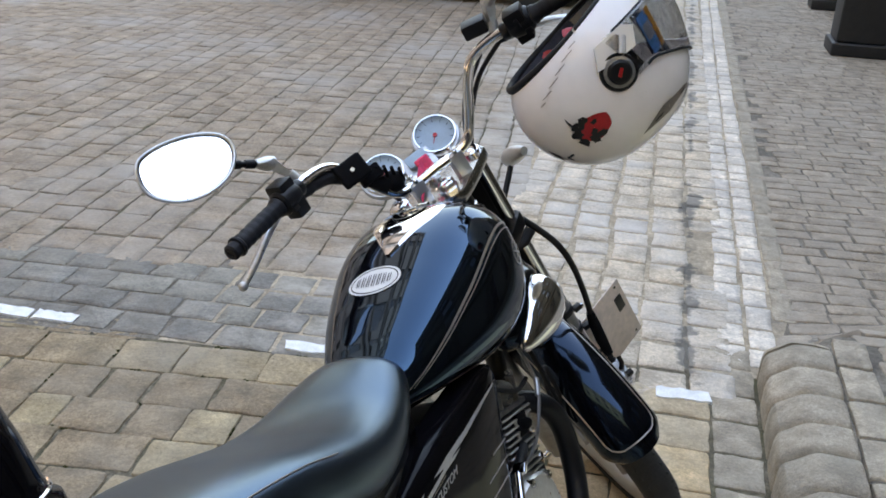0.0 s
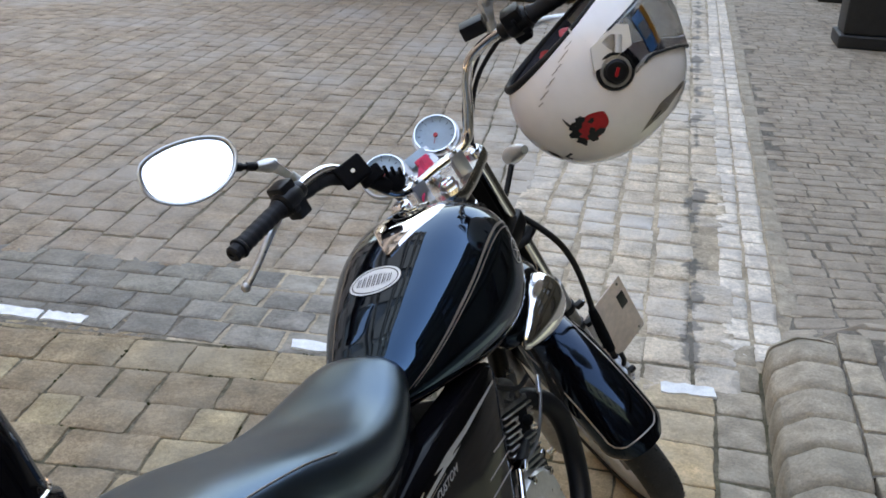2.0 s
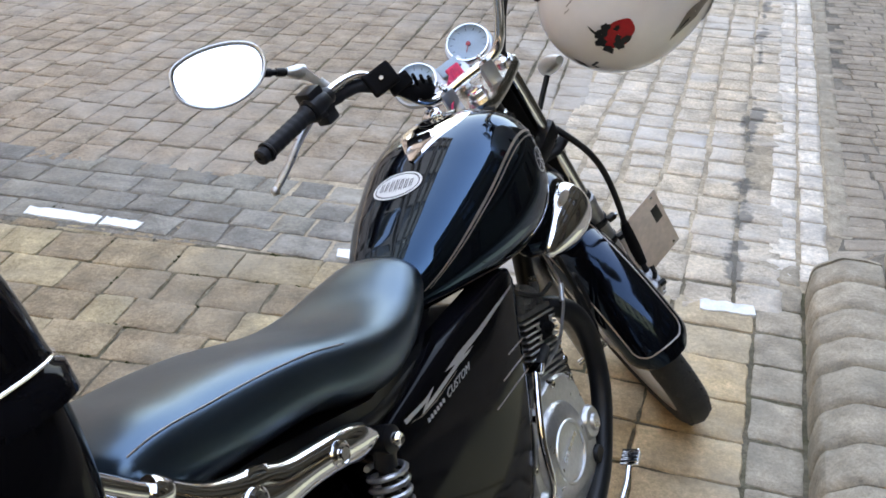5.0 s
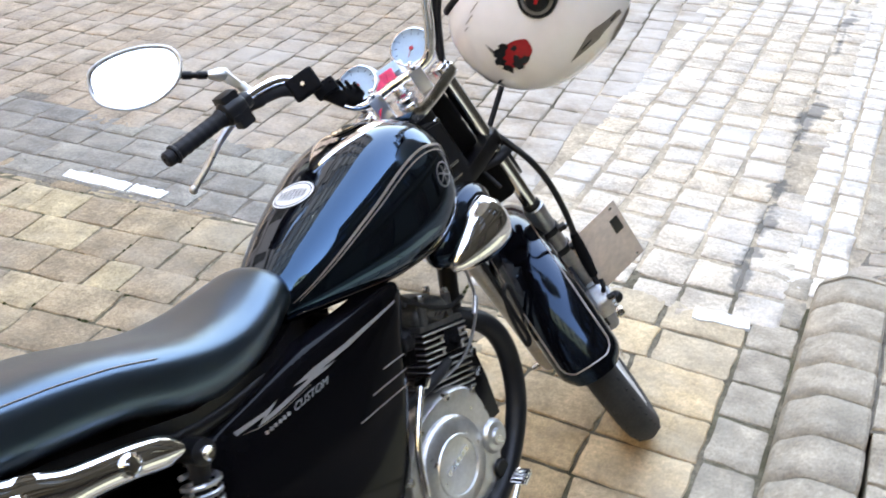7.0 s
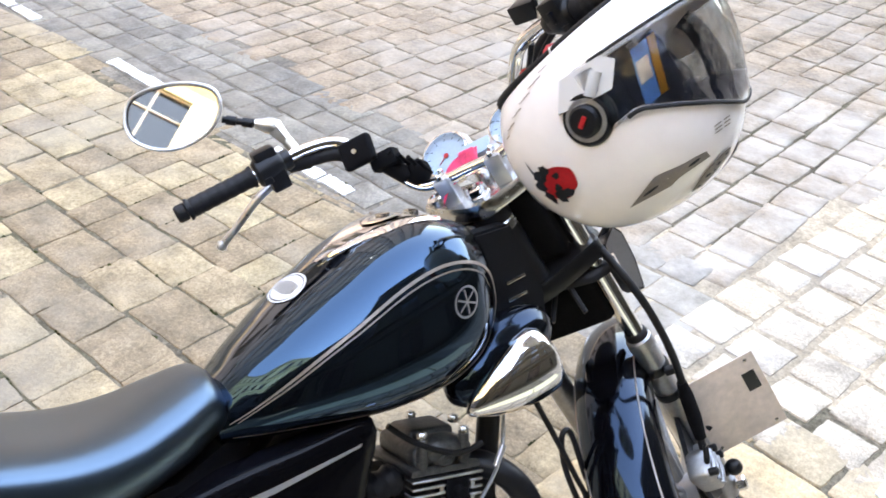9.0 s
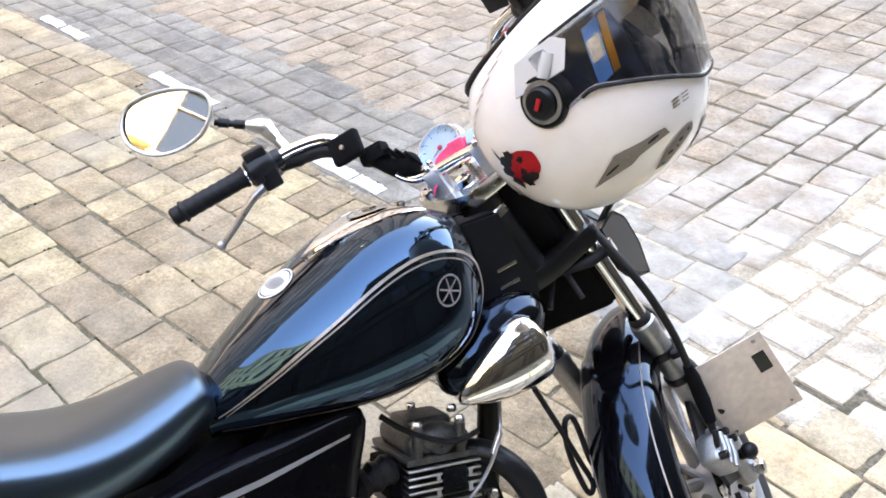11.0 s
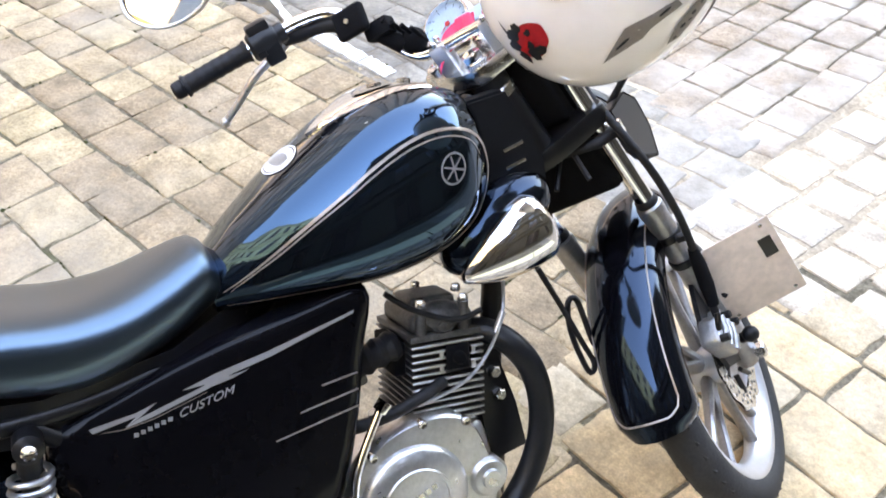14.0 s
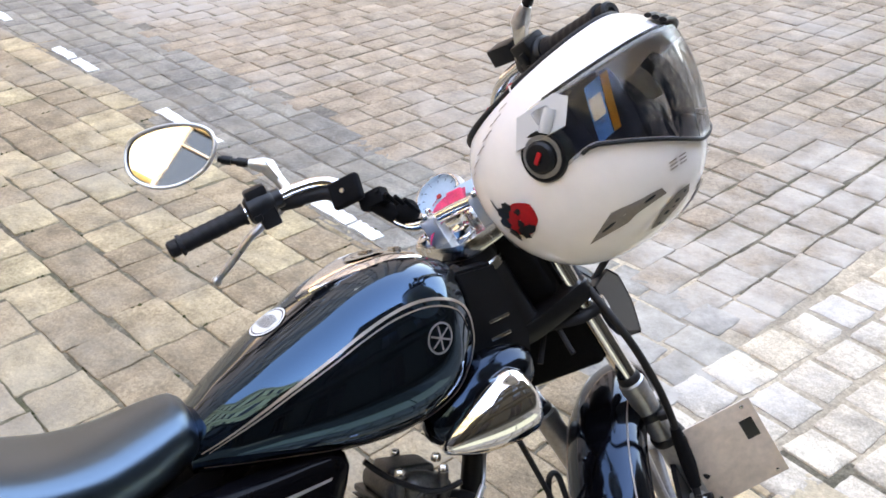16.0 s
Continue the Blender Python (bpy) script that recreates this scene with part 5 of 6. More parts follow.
low_clamp = clamp_plate(-0.19, 0.035, DARKMETAL, "bottom_yoke", "black bottom yoke", 0.0)
bm = bmesh.new()
lathe(bm, [(0.022, 0.0), (0.022, 0.004), (0.019, 0.006), (0.019, 0.018), (0.014, 0.02), (0.013, 0.015), (0.0005, 0.015)], 6)
part("stem_nut", bm, CHROME, top_clamp)
bm = bmesh.new()
lathe(bm, [(0.03, -0.075), (0.036, -0.07), (0.036, -0.055), (0.03, -0.05), (0.03, -0.03)], 32)
part("bearing_cover", bm, STEEL, top_clamp)
for side in (1, -1):
    bm = bmesh.new()
    lathe(bm, [(0.02, 0.0), (0.02, 0.008), (0.016, 0.011), (0.01, 0.011), (0.009, 0.008), (0.0005, 0.008)], 24, Matrix.Translation((side * 0.095, 0.06, 0)))
    part("fork_cap", bm, CHROME, top_clamp)
    bm = bmesh.new()
    box(bm, (0.03, 0.034, 0.06), Matrix.Translation((side * 0.05, 0.02, 0.024)), 0.005, 2)
    riser = part("bar_riser", bm, SILVER, top_clamp, "silver handlebar riser")
    for dy in (-0.012, 0.012):
        bm = bmesh.new()
        lathe(bm, [(0.0055, 0), (0.0055, 0.007), (0.0035, 0.009), (0.0005, 0.006)], 12, Matrix.Translation((side * 0.05, 0.02 + dy, 0.054)))
        part("riser_bolt", bm, STEEL, riser)

# handlebar
BAR = [(0.0, 0.02, 0.045), (0.06, 0.02, 0.045), (0.095, 0.021, 0.058), (0.125, 0.023, 0.105), (0.15, 0.024, 0.155), (0.18, 0.02, 0.192), (0.225, -0.004, 0.212), (0.28, -0.042, 0.222), (0.35, -0.092, 0.234), (0.4, -0.126, 0.2452)]
bm = bmesh.new()
whole = [(-x, y, z) for x, y, z in BAR[:0:-1]] + BAR
tube(bm, smooth(whole, 6), 0.011, 16)
handlebar = part("handlebar", bm, CHROME, motorcycle, "wide pulled-back chrome handlebar", m=STEER)
for side in (1, -1):
    a, b = Vector((side * 0.302, -0.058, 0.2262)), Vector((side * 0.402, -0.127, 0.2455))
    way = (b - a).normalized()
    n = 30
    pts = [a.lerp(b, k / n) for k in range(n + 1)]
    rad = [0.0195 if k < 2 or k > n - 2 else (0.0168 if (k // 2) % 2 else 0.0160) for k in range(n + 1)]
    grip = part("grip", tube(bmesh.new(), pts, rad, 20), RUBBER, handlebar, "ribbed black rubber hand grip")
    bm = bmesh.new()
    lathe(bm, [(0.012, 0), (0.0155, 0.002), (0.0155, 0.016), (0.012, 0.02), (0.006, 0.02), (0.005, 0.017), (0.0005, 0.017)], 20, axis_pose(b, way))
    part("bar_end", bm, RUBBER, grip)
    bm = bmesh.new()
    frame_m = axis_pose(a - way * 0.028, way)
    lathe(bm, [(0.018, -0.026), (0.024, -0.02), (0.026, 0.0), (0.025, 0.02), (0.02, 0.025)], 24, frame_m)
    box(bm, (0.04, 0.034, 0.04), frame_m @ Matrix.Translation((-0.004, 0.018, -0.002)), 0.006, 2)
    box(bm, (0.034, 0.04, 0.034), frame_m @ Matrix.Translation((0.006, -0.02, -0.006)), 0.006, 2)
    box(bm, (0.014, 0.012, 0.016), frame_m @ Matrix.Translation((side * -0.02, -0.014, 0.012)), 0.003, 2)
    switch = part("switch_housing", bm, PLASTIC, handlebar, "black switch housing")
    bm = bmesh.new()
    box(bm, (0.012, 0.02, 0.008), frame_m @ Matrix.Translation((-0.024, 0.01, 0.0)), 0.002, 2)
    part("switch_button", bm, PLASTIC, switch)
    bm = bmesh.new()
    perch = a - way * 0.055
    lathe(bm, [(0.016, -0.014), (0.018, -0.01), (0.018, 0.01), (0.016, 0.014)], 20, axis_pose(perch, way))
    box(bm, (0.03, 0.045, 0.02), Matrix.Translation(perch + Vector((side * 0.002, 0.024, -0.012))) @ Matrix.Rotation(side * -0.6, 4, "Z"), 0.005, 2)
    perch_ob = part("lever_perch", bm, DARKMETAL, handlebar)
    p0 = perch + Vector((side * 0.004, 0.04, -0.02))
    bm = bmesh.new()
    lv = smooth([p0, p0 + Vector((side * 0.035, 0.0, -0.012)), Vector((side * 0.345, -0.022, 0.178)), Vector((side * 0.395, -0.045, 0.158)), Vector((side * 0.44, -0.06, 0.142))], 6)
    tube(bm, lv, [0.0105 - 0.0032 * min(k / 16, 1) for k in range(len(lv))], 10, flat=0.75)
    ball(bm, (0.0095, 0.0095, 0.0095), Matrix.Translation(lv[-1]), 14, 10)
    part("lever", bm, ALLOY, handlebar, "polished metal lever with a ball end")
    # mirror arm
    base = Vector((side * 0.238, -0.004, 0.218))
    bm = bmesh.new()
    tube(bm, [base - Vector((0, 0, 0.006)), base + Vector((side * 0.008, 0.008, 0.02))], 0.0105, 14)
    tube(bm, [base + Vector((side * 0.006, 0.006, 0.012)), base + Vector((side * 0.024, 0.026, 0.052))], [0.0085, 0.0165], 4)
    tip = Vector((side * 0.327, 0.008, 0.322))
    arm0 = base + Vector((side * 0.022, 0.024, 0.05))
    tube(bm, [arm0.lerp(tip, -0.06), arm0.lerp(tip, 0.12), arm0.lerp(tip, 0.36)], [0.0135, 0.0145, 0.0085], 10)
    part("mirror_knuckle", bm, ALLOY, handlebar, "bright chrome mirror elbow")
    bm = bmesh.new()
    tube(bm, [arm0.lerp(tip, 0.3), arm0.lerp(tip, 0.6), tip], 0.006, 10)
    for f in (0.4, 0.72):
        tube(bm, [arm0.lerp(tip, f), arm0.lerp(tip, f + 0.2)], 0.0085, 12)
    part("mirror_arm", bm, PLASTIC, handlebar)

bm = bmesh.new()
tube(bm, smooth([(-0.262, -0.012, 0.205), (-0.225, 0.004, 0.190), (-0.19, 0.016, 0.176), (-0.16, 0.018, 0.15)], 6), [0.016] * 6 + [0.013] * 13, 14)
part("cable_sheath", bm, RUBBER, handlebar, "black rubber sheath over the switch wiring")

TO_STEER = (BIKE @ STEER).inverted()


def mirror_head(centre, facing, roll, flip):
    """Oval mirror head given in the street's axes; facing is where its glass looks."""
    z = Vector(facing).normalized()
    x = Vector((0, 0, 1)).cross(z).normalized()
    y = z.cross(x)
    m = Matrix.Translation(centre) @ Matrix((x, y, z)).transposed().to_4x4() @ Matrix.Rotation(roll, 4, "Z")
    shape = smooth([(flip * px, py, 0) for px, py in ((-0.088, -0.004), (-0.078, 0.03), (-0.03, 0.05), (0.03, 0.054), (0.075, 0.04), (0.086, 0.008), (0.066, -0.03), (0.02, -0.055), (-0.03, -0.058), (-0.074, -0.038))], 5, closed=True)
    bm = bmesh.new()
    loft(bm, [[(p.x * k, p.y * k, h) for p in shape] for k, h in ((0.3, -0.028), (0.7, -0.022), (0.93, -0.01), (1.0, 0.0), (1.0, 0.005), (0.985, 0.0072), (0.962, 0.0072), (0.95, 0.003))])
    head = part("mirror_head", bm, SILVER, handlebar, "oval chrome rear-view mirror", m=TO_STEER @ m)
    bm = bmesh.new()
    loft(bm, [[(p.x * k, p.y * k, h) for p in shape] for k, h in ((0.952, 0.0020), (0.948, 0.0046), (0.5, 0.0046), (0.02, 0.0046))])
    part("mirror_glass", bm, MIRROR, head, angle=20)
    part("mirror_seal", tube(bmesh.new(), [(p.x * 0.944, p.y * 0.944, 0.0056) for p in shape], 0.0015, 6, closed=True), PLASTIC, head, "thin black mirror seal")
    part("mirror_rim", tube(bmesh.new(), [(p.x * 0.985, p.y * 0.985, 0.0066) for p in shape], 0.0034, 8, closed=True), ALLOY, head, "bright chrome mirror rim")


mirror_head((-0.513, 1.155, 1.056), (0.362, -0.73, 0.58), 0.16, 1)
mirror_head((BIKE @ STEER) @ Vector((0.384, -0.017, 0.371)), (-0.45, -0.8, 0.4), -0.16, -1)
bm = bmesh.new()
box(bm, (0.05, 0.034, 0.03), Matrix.Translation((0.218, 0.03, 0.238)) @ Matrix.Rotation(-0.5, 4, "Z"), 0.004, 2)
reservoir = part("brake_reservoir", bm, PLASTIC, handlebar, "square black brake fluid reservoir")

# gauges
bm = bmesh.new()
box(bm, (0.075, 0.05, 0.012), Matrix.Translation((0, 0.125, 0.02)) @ Matrix.Rotation(radians(28), 4, "X"), 0.004)
tube(bm, smooth([(-0.07, 0.16, 0.012), (0, 0.145, 0.008), (0.07, 0.16, 0.012)], 5), 0.02, 10, flat=0.5)
panel = part("gauge_bracket", bm, SILVER, motorcycle, "silver gauge bracket", m=STEER)
for gx in (-0.073, 0.07):
    gm = Matrix.Translation((gx, 0.158, 0.03)) @ Matrix.Rotation(radians(30), 4, "X")
    bm = bmesh.new()
    lathe(bm, [(0.0005, -0.05), (0.03, -0.048), (0.042, -0.03), (0.047, 0.002), (0.0485, 0.010), (0.0475, 0.0155), (0.0445, 0.016), (0.0432, 0.008), (0.0428, 0.006)], 48, gm)
    gauge = part("gauge", bm, CHROME, motorcycle, "round chrome-rimmed gauge with a pale blue dial", m=STEER)
    bm = bmesh.new()
    lathe(bm, [(0.0434, 0.0055), (0.0434, 0.0062), (0.0005, 0.0062)], 40, gm)
    part("dial", bm, DIAL, gauge)
    for k in range(11):
        t = radians(225 - 27 * k)
        bm = bmesh.new()
        box(bm, (0.006, 0.0012, 0.0006), gm @ Matrix.Translation((0.037 * math.cos(t), 0.037 * math.sin(t), 0.0068)) @ Matrix.Rotation(t, 4, "Z"))
        part("dial_mark", bm, BLACKINK, gauge)
    bm = bmesh.new()
    box(bm, (0.022, 0.0012, 0.0008), gm @ Matrix.Translation((-0.008, -0.008, 0.0085)) @ Matrix.Rotation(radians(225), 4, "Z"))
    lathe(bm, [(0.005, 0.007), (0.005, 0.0095), (0.0005, 0.0095)], 14, gm)
    part("needle", bm, RED, gauge, "thin red needle")
    bm = bmesh.new()
    lathe(bm, [(0.0485, -0.012), (0.0535, -0.010), (0.0545, -0.002), (0.0525, 0.003), (0.0475, 0.004)], 44, gm)
    part("gauge_housing", bm, SILVER, gauge, "silver gauge housing")
bm = bmesh.new()
box(bm, (0.05, 0.03, 0.006), Matrix.Translation((0.0, 0.118, 0.038)) @ Matrix.Rotation(radians(28), 4, "X"), 0.002)
part("warning_light_panel", bm, DIAL, panel)
bm = bmesh.new()
lathe(bm, [(0.016, -0.03), (0.016, 0.0), (0.019, 0.004), (0.015, 0.009), (0.0005, 0.009)], 20, Matrix.Translation((0.0, 0.075, 0.012)))
part("ignition_lock", bm, STEEL, top_clamp)

# black cover between the fork legs, and an added block filling the space below
bm = bmesh.new()
box(bm, (0.15, 0.075, 0.15), Matrix.Translation((0, 0.062, -0.11)), 0.014, 3)
part("fork_cover", bm, MATTBLACK, motorcycle, "black plastic cover between the fork legs", m=STEER)
bm = bmesh.new()
box(bm, (0.17, 0.13, 0.13), Matrix.Translation((0, 0.1, -0.29)), 0.02, 3)
part("black_filler_block", bm, MATTBLACK, motorcycle, "matt black block filling the space behind the headlight", m=STEER)

# headlight, indicators, horn, hose
bm = bmesh.new()
lathe(bm, [(0.0005, -0.1), (0.04, -0.095), (0.068, -0.07), (0.08, -0.03), (0.085, 0.02), (0.087, 0.03), (0.082, 0.04), (0.0005, 0.045)], 36, axis_pose((0, 0.19, -0.30), (0, 0.99, 0.1)))
headlight = part("headlight", bm, DARKMETAL, motorcycle, "round black headlight shell", m=STEER)
bm = bmesh.new()
lathe(bm, [(0.088, 0.024), (0.09, 0.034), (0.086, 0.048), (0.078, 0.05)], 36, axis_pose((0, 0.19, -0.30), (0, 0.99, 0.1)))
part("headlight_rim", bm, DARKMETAL, headlight)
for side in (1, -1):
    bm = bmesh.new()
    tube(bm, [(side * 0.1, 0.16, -0.25), (side * 0.205, 0.215, -0.185)], 0.007, 10)
    stalk = part("indicator_stalk", bm, PLASTIC, motorcycle, m=STEER)
    bm = bmesh.new()
    rings = []
    for k in range(11):
        t = k / 10
        r = 0.026 * math.sin(math.pi * (0.12 + 0.6 * t)) ** 0.8 if t < 0.9 else 0.02 * (1.05 - t) / 0.15
        rings.append([(side * (0.237 - 0.02 * t + 0.8 * r * math.cos(a)), 0.17 + 0.095 * t, -0.146 - 0.045 * t + r * math.sin(a)) for a in [2 * math.pi * j / 20 for j in range(20)]])
    part("indicator", loft(bm, rings), SILVER, stalk, "chrome bullet indicator")
    bm = bmesh.new()
    loft(bm, [[(side * x, y, z) for y, z in ((0.085, -0.225), (0.2, -0.255), (0.245, -0.3), (0.235, -0.36), (0.185, -0.405), (0.12, -0.36), (0.085, -0.3))] for x in (0.098, 0.118, 0.121)])
    bmesh.ops.bevel(bm, geom=bm.edges[:], offset=0.004, segments=2, affect="EDGES")
    bracket = part("headlight_bracket", bm, PLASTIC, motorcycle, "black headlight bracket", m=STEER)
    bm = bmesh.new()
    box(bm, (0.012, 0.012, 0.03), Matrix.Translation((side * 0.128, 0.062, -0.251)), 0.002, 2)
    part("buckle", bm, CHROME, bracket)
    bm = bmesh.new()
    tube(bm, [(side * 0.126, 0.06, -0.252), (side * 0.09, 0.03, -0.245), (side * 0.03, 0.01, -0.225)], 0.013, 10, flat=0.6)
    part("strap", bm, RUBBER, bracket)
bm = bmesh.new()
tube(bm, smooth([(0.3, 0.0, 0.2), (0.2, 0.06, 0.17), (0.13, 0.088, 0.06), (0.1, 0.105, -0.06), (0.098, 0.1, -0.17), (0.125, 0.05, -0.225), (0.148, 0.014, -0.29), (0.155, 0.005, -0.36), (0.15, 0.008, -0.45), (0.136, 0.008, -0.54), (0.128, -0.004, -0.6), (0.12, -0.025, -0.655)], 7), 0.0075, 10)
hose = part("brake_hose", bm, RUBBER, motorcycle, "black brake hose", m=STEER)
bm = bmesh.new()
tube(bm, [(0.139, 0.009, -0.515), (0.135, 0.007, -0.545), (0.129, -0.002, -0.595), (0.124, -0.016, -0.635)], [0.0095, 0.0135, 0.0145, 0.011], 14)
part("hose_fitting", bm, MATTBLACK, hose)
for pts in ([(-0.12, 0.03, 0.12), (-0.09, 0.07, 0.02), (-0.04, 0.07, -0.1), (0.03, 0.04, -0.2), (0.06, -0.02, -0.28)],
            [(0.2, 0.02, 0.19), (0.155, 0.06, 0.12), (0.118, 0.09, 0.02), (0.075, 0.1, -0.1), (0.04, 0.06, -0.2), (0.0, -0.03, -0.27)],
            [(0.25, 0.0, 0.2), (0.18, 0.04, 0.14), (0.13, 0.08, 0.04), (0.085, 0.1, -0.08), (0.06, 0.08, -0.2)]):
    part("control_cable", tube(bmesh.new(), smooth(pts, 6), 0.005, 8), RUBBER, motorcycle, "black control cable", m=STEER)
CAL = Matrix.Translation((0.102, -0.032, -0.70)) @ Matrix.Rotation(radians(28), 4, "X")
bm = bmesh.new()
box(bm, (0.048, 0.062, 0.088), CAL, 0.014, 3)
box(bm, (0.03, 0.03, 0.05), CAL @ Matrix.Translation((0.004, 0.04, -0.02)), 0.008, 2)
caliper = part("brake_caliper", bm, FORKALLOY, motorcycle, "grey alloy brake caliper", m=STEER)
for dz in (-0.02, 0.006, 0.03):
    bm = bmesh.new()
    tube(bm, [CAL @ Vector((0.024, -0.026, dz)), CAL @ Vector((0.027, 0.0, dz)), CAL @ Vector((0.024, 0.026, dz))], 0.0075, 10)
    part("caliper_rib", bm, FORKALLOY, caliper)
for dy, dz in ((0.034, -0.036), (0.036, 0.004), (-0.02, 0.04)):
    bm = bmesh.new()
    lathe(bm, [(0.008, 0), (0.008, 0.016), (0.006, 0.018), (0.0005, 0.016)], 10, axis_pose(CAL @ Vector((0.018, dy, dz)), (1, 0, 0)))
    part("caliper_bolt", bm, DARKMETAL, caliper)
bm = bmesh.new()
tube(bm, [CAL @ Vector((0.02, 0.0, 0.044)), CAL @ Vector((0.026, 0.004, 0.06)), CAL @ Vector((0.03, 0.02, 0.066))], 0.006, 10)
part("bleed_nipple", bm, DARKMETAL, caliper)
bm = bmesh.new()
loft(bm, [[(x, y, z) for y, z in ((0.085, -0.60), (0.088, -0.80), (0.03, -0.83), (-0.035, -0.78), (-0.045, -0.66), (0.02, -0.62))] for x in (0.082, 0.092)])
part("caliper_carrier", bm, DARKMETAL, caliper)
bm = bmesh.new()
tube(bm, [(0.12, 0.03, -0.775), (0.135, 0.022, -0.765)], 0.011, 12)
ball(bm, (0.017, 0.017, 0.017), Matrix.Translation((0.142, 0.02, -0.762)), 18, 12)
part("axle_cap", bm, PLASTIC, motorcycle, "round black rubber axle cap", m=STEER)
for z in (-0.50, -0.565):
    bm = bmesh.new()
    lathe(bm, [(0.0275, -0.008), (0.0285, -0.005), (0.0285, 0.005), (0.0275, 0.008)], 24, Matrix.Translation((0.095, 0.06, z)))
    box(bm, (0.022, 0.016, 0.014), Matrix.Translation((0.125, 0.035, z)), 0.003)
    clip = part("hose_clip", bm, DARKMETAL, motorcycle, m=STEER)
    bm = bmesh.new()
    lathe(bm, [(0.0055, 0), (0.0055, 0.006), (0.0005, 0.006)], 8, axis_pose((0.134, 0.032, z), (1, 0, 0)))
    part("clip_bolt", bm, STEEL, clip)

# number plate carried beside the wheel
def plate(name):
    t, r = Vector((0.133, 0.445, 0.622)), Vector((0.133, 0.522, 0.447))
    down = (r - t).normalized()
    left = Vector((-0.07, -0.125, -0.013))
    left = (left - down * left.dot(down)).normalized()
    nrm = left.cross(down)
    m = Matrix((left, down, nrm)).transposed().to_4x4()
    m.translation = t
    bm = bmesh.new()
    box(bm, (0.155, 0.187, 0.003), m @ Matrix.Translation((0.0775, 0.0935, 0)), 0.001)
    ob = part(name, bm, PLATEBACK, motorcycle, "blank weathered cream number plate with a black tab")
    bm = bmesh.new()
    box(bm, (0.026, 0.045, 0.005), m @ Matrix.Translation((0.026, 0.062, 0)), 0.001)
    part("black_tab", bm, BLACKINK, ob)
    for u, v in ((0.02, 0.012), (0.14, 0.175), (0.02, 0.175)):
        bm = bmesh.new()
        lathe(bm, [(0.004, -0.003), (0.004, 0.003), (0.002, 0.0045), (0.0003, 0.0045)], 10, m @ Matrix.Translation((u, v, 0)))
        part("plate_screw", bm, STEEL, ob)
    bm = bmesh.new()
    tube(bm, [m @ Vector((0.14, 0.12, 0)), STEER @ Vector((0.1, 0.06, -0.62))], 0.006, 8)
    part("plate_bracket", bm, DARKMETAL, ob)


plate("number_plate")

# side stand
bm = bmesh.new()
tube(bm, smooth([(-0.09, -0.42, 0.28), (-0.17, -0.44, 0.2), (-0.27, -0.47, 0.125)], 5), 0.011, 12)
box(bm, (0.05, 0.04, 0.008), Matrix.Translation((-0.275, -0.47, 0.124)) @ Matrix.Rotation(radians(23.5), 4, "Y"), 0.003)
part("side_stand", bm, DARKMETAL, motorcycle)

# phone holder clamped on the bar
bm = bmesh.new()
box(bm, (0.062, 0.018, 0.05), Matrix.Translation((-0.145, 0.0, 0.165)) @ Matrix.Rotation(radians(-35), 4, "X"), 0.008, 3)
box(bm, (0.05, 0.03, 0.03), Matrix.Translation((-0.118, 0.018, 0.125)) @ Matrix.Rotation(radians(-35), 4, "X"), 0.006, 2)
holder = part("phone_holder", bm, MATTBLACK, motorcycle, "empty black phone holder clamped on the bar", m=STEER)
bm = bmesh.new()
lathe(bm, [(0.004, 0), (0.004, 0.003), (0.0005, 0.003)], 12, axis_pose((-0.145, -0.01, 0.172), (0, -0.82, 0.57)))
part("holder_screw", bm, ALLOY, holder)
for k in range(4):
    bm = bmesh.new()
    tube(bm, [(-0.1 + 0.012 * k, 0.008, 0.14 - 0.012 * k), (-0.1 + 0.012 * k, 0.03, 0.10 - 0.012 * k)], 0.004, 8)
    part("holder_claw", bm, MATTBLACK, holder)
bm = bmesh.new()
ball(bm, (0.024, 0.024, 0.024), Matrix.Translation((-0.085, 0.03, 0.075)), 18, 12)
tube(bm, [(-0.1, 0.02, 0.08), (-0.13, 0.02, 0.13)], 0.016, 14)
part("holder_ball", bm, MATTBLACK, holder)

# top case behind the seat
def case_ring(z, half, deep, y):
    ring = []
    for j in range(56):
        a = 2 * math.pi * j / 56
        c, s2 = math.cos(a), math.sin(a)
        ring.append((half * math.copysign(abs(c) ** 0.32, c), y + deep * math.copysign(abs(s2) ** 0.32, s2), z))
    return ring


bm = bmesh.new()
rings = [case_ring(0.955 + 0.14 * t, 0.203 + 0.012 * math.sin(1.57 * t), 0.178 + 0.012 * math.sin(1.57 * t), -1.405) for t in (0, 0.04, 0.12, 0.35, 0.6, 0.8, 1.0)]
loft(bm, rings)
case = part("top_case", bm, PANEL_DIMMED, motorcycle, "glossy black hard top case with a chrome strip", angle=60)
bm = bmesh.new()
rings = [case_ring(1.088, 0.210, 0.2, -1.401), case_ring(1.09, 0.215, 0.205, -1.401), case_ring(1.118, 0.215, 0.205, -1.402), case_ring(1.122, 0.210, 0.199, -1.402)]
for t in (0.1, 0.25, 0.4, 0.55, 0.7, 0.82, 0.91, 0.97, 1.0):
    k = math.sqrt(max(1 - (t * 0.985) ** 2.6, 0.004))
    rings.append(case_ring(1.122 + 0.205 * t, 0.210 * (0.55 + 0.45 * k), 0.199 * (0.55 + 0.45 * k), -1.404))
loft(bm, rings)
lid = part("case_lid", bm, PANEL_DIMMED, case, "domed glossy black lid", angle=60)
bm = bmesh.new()
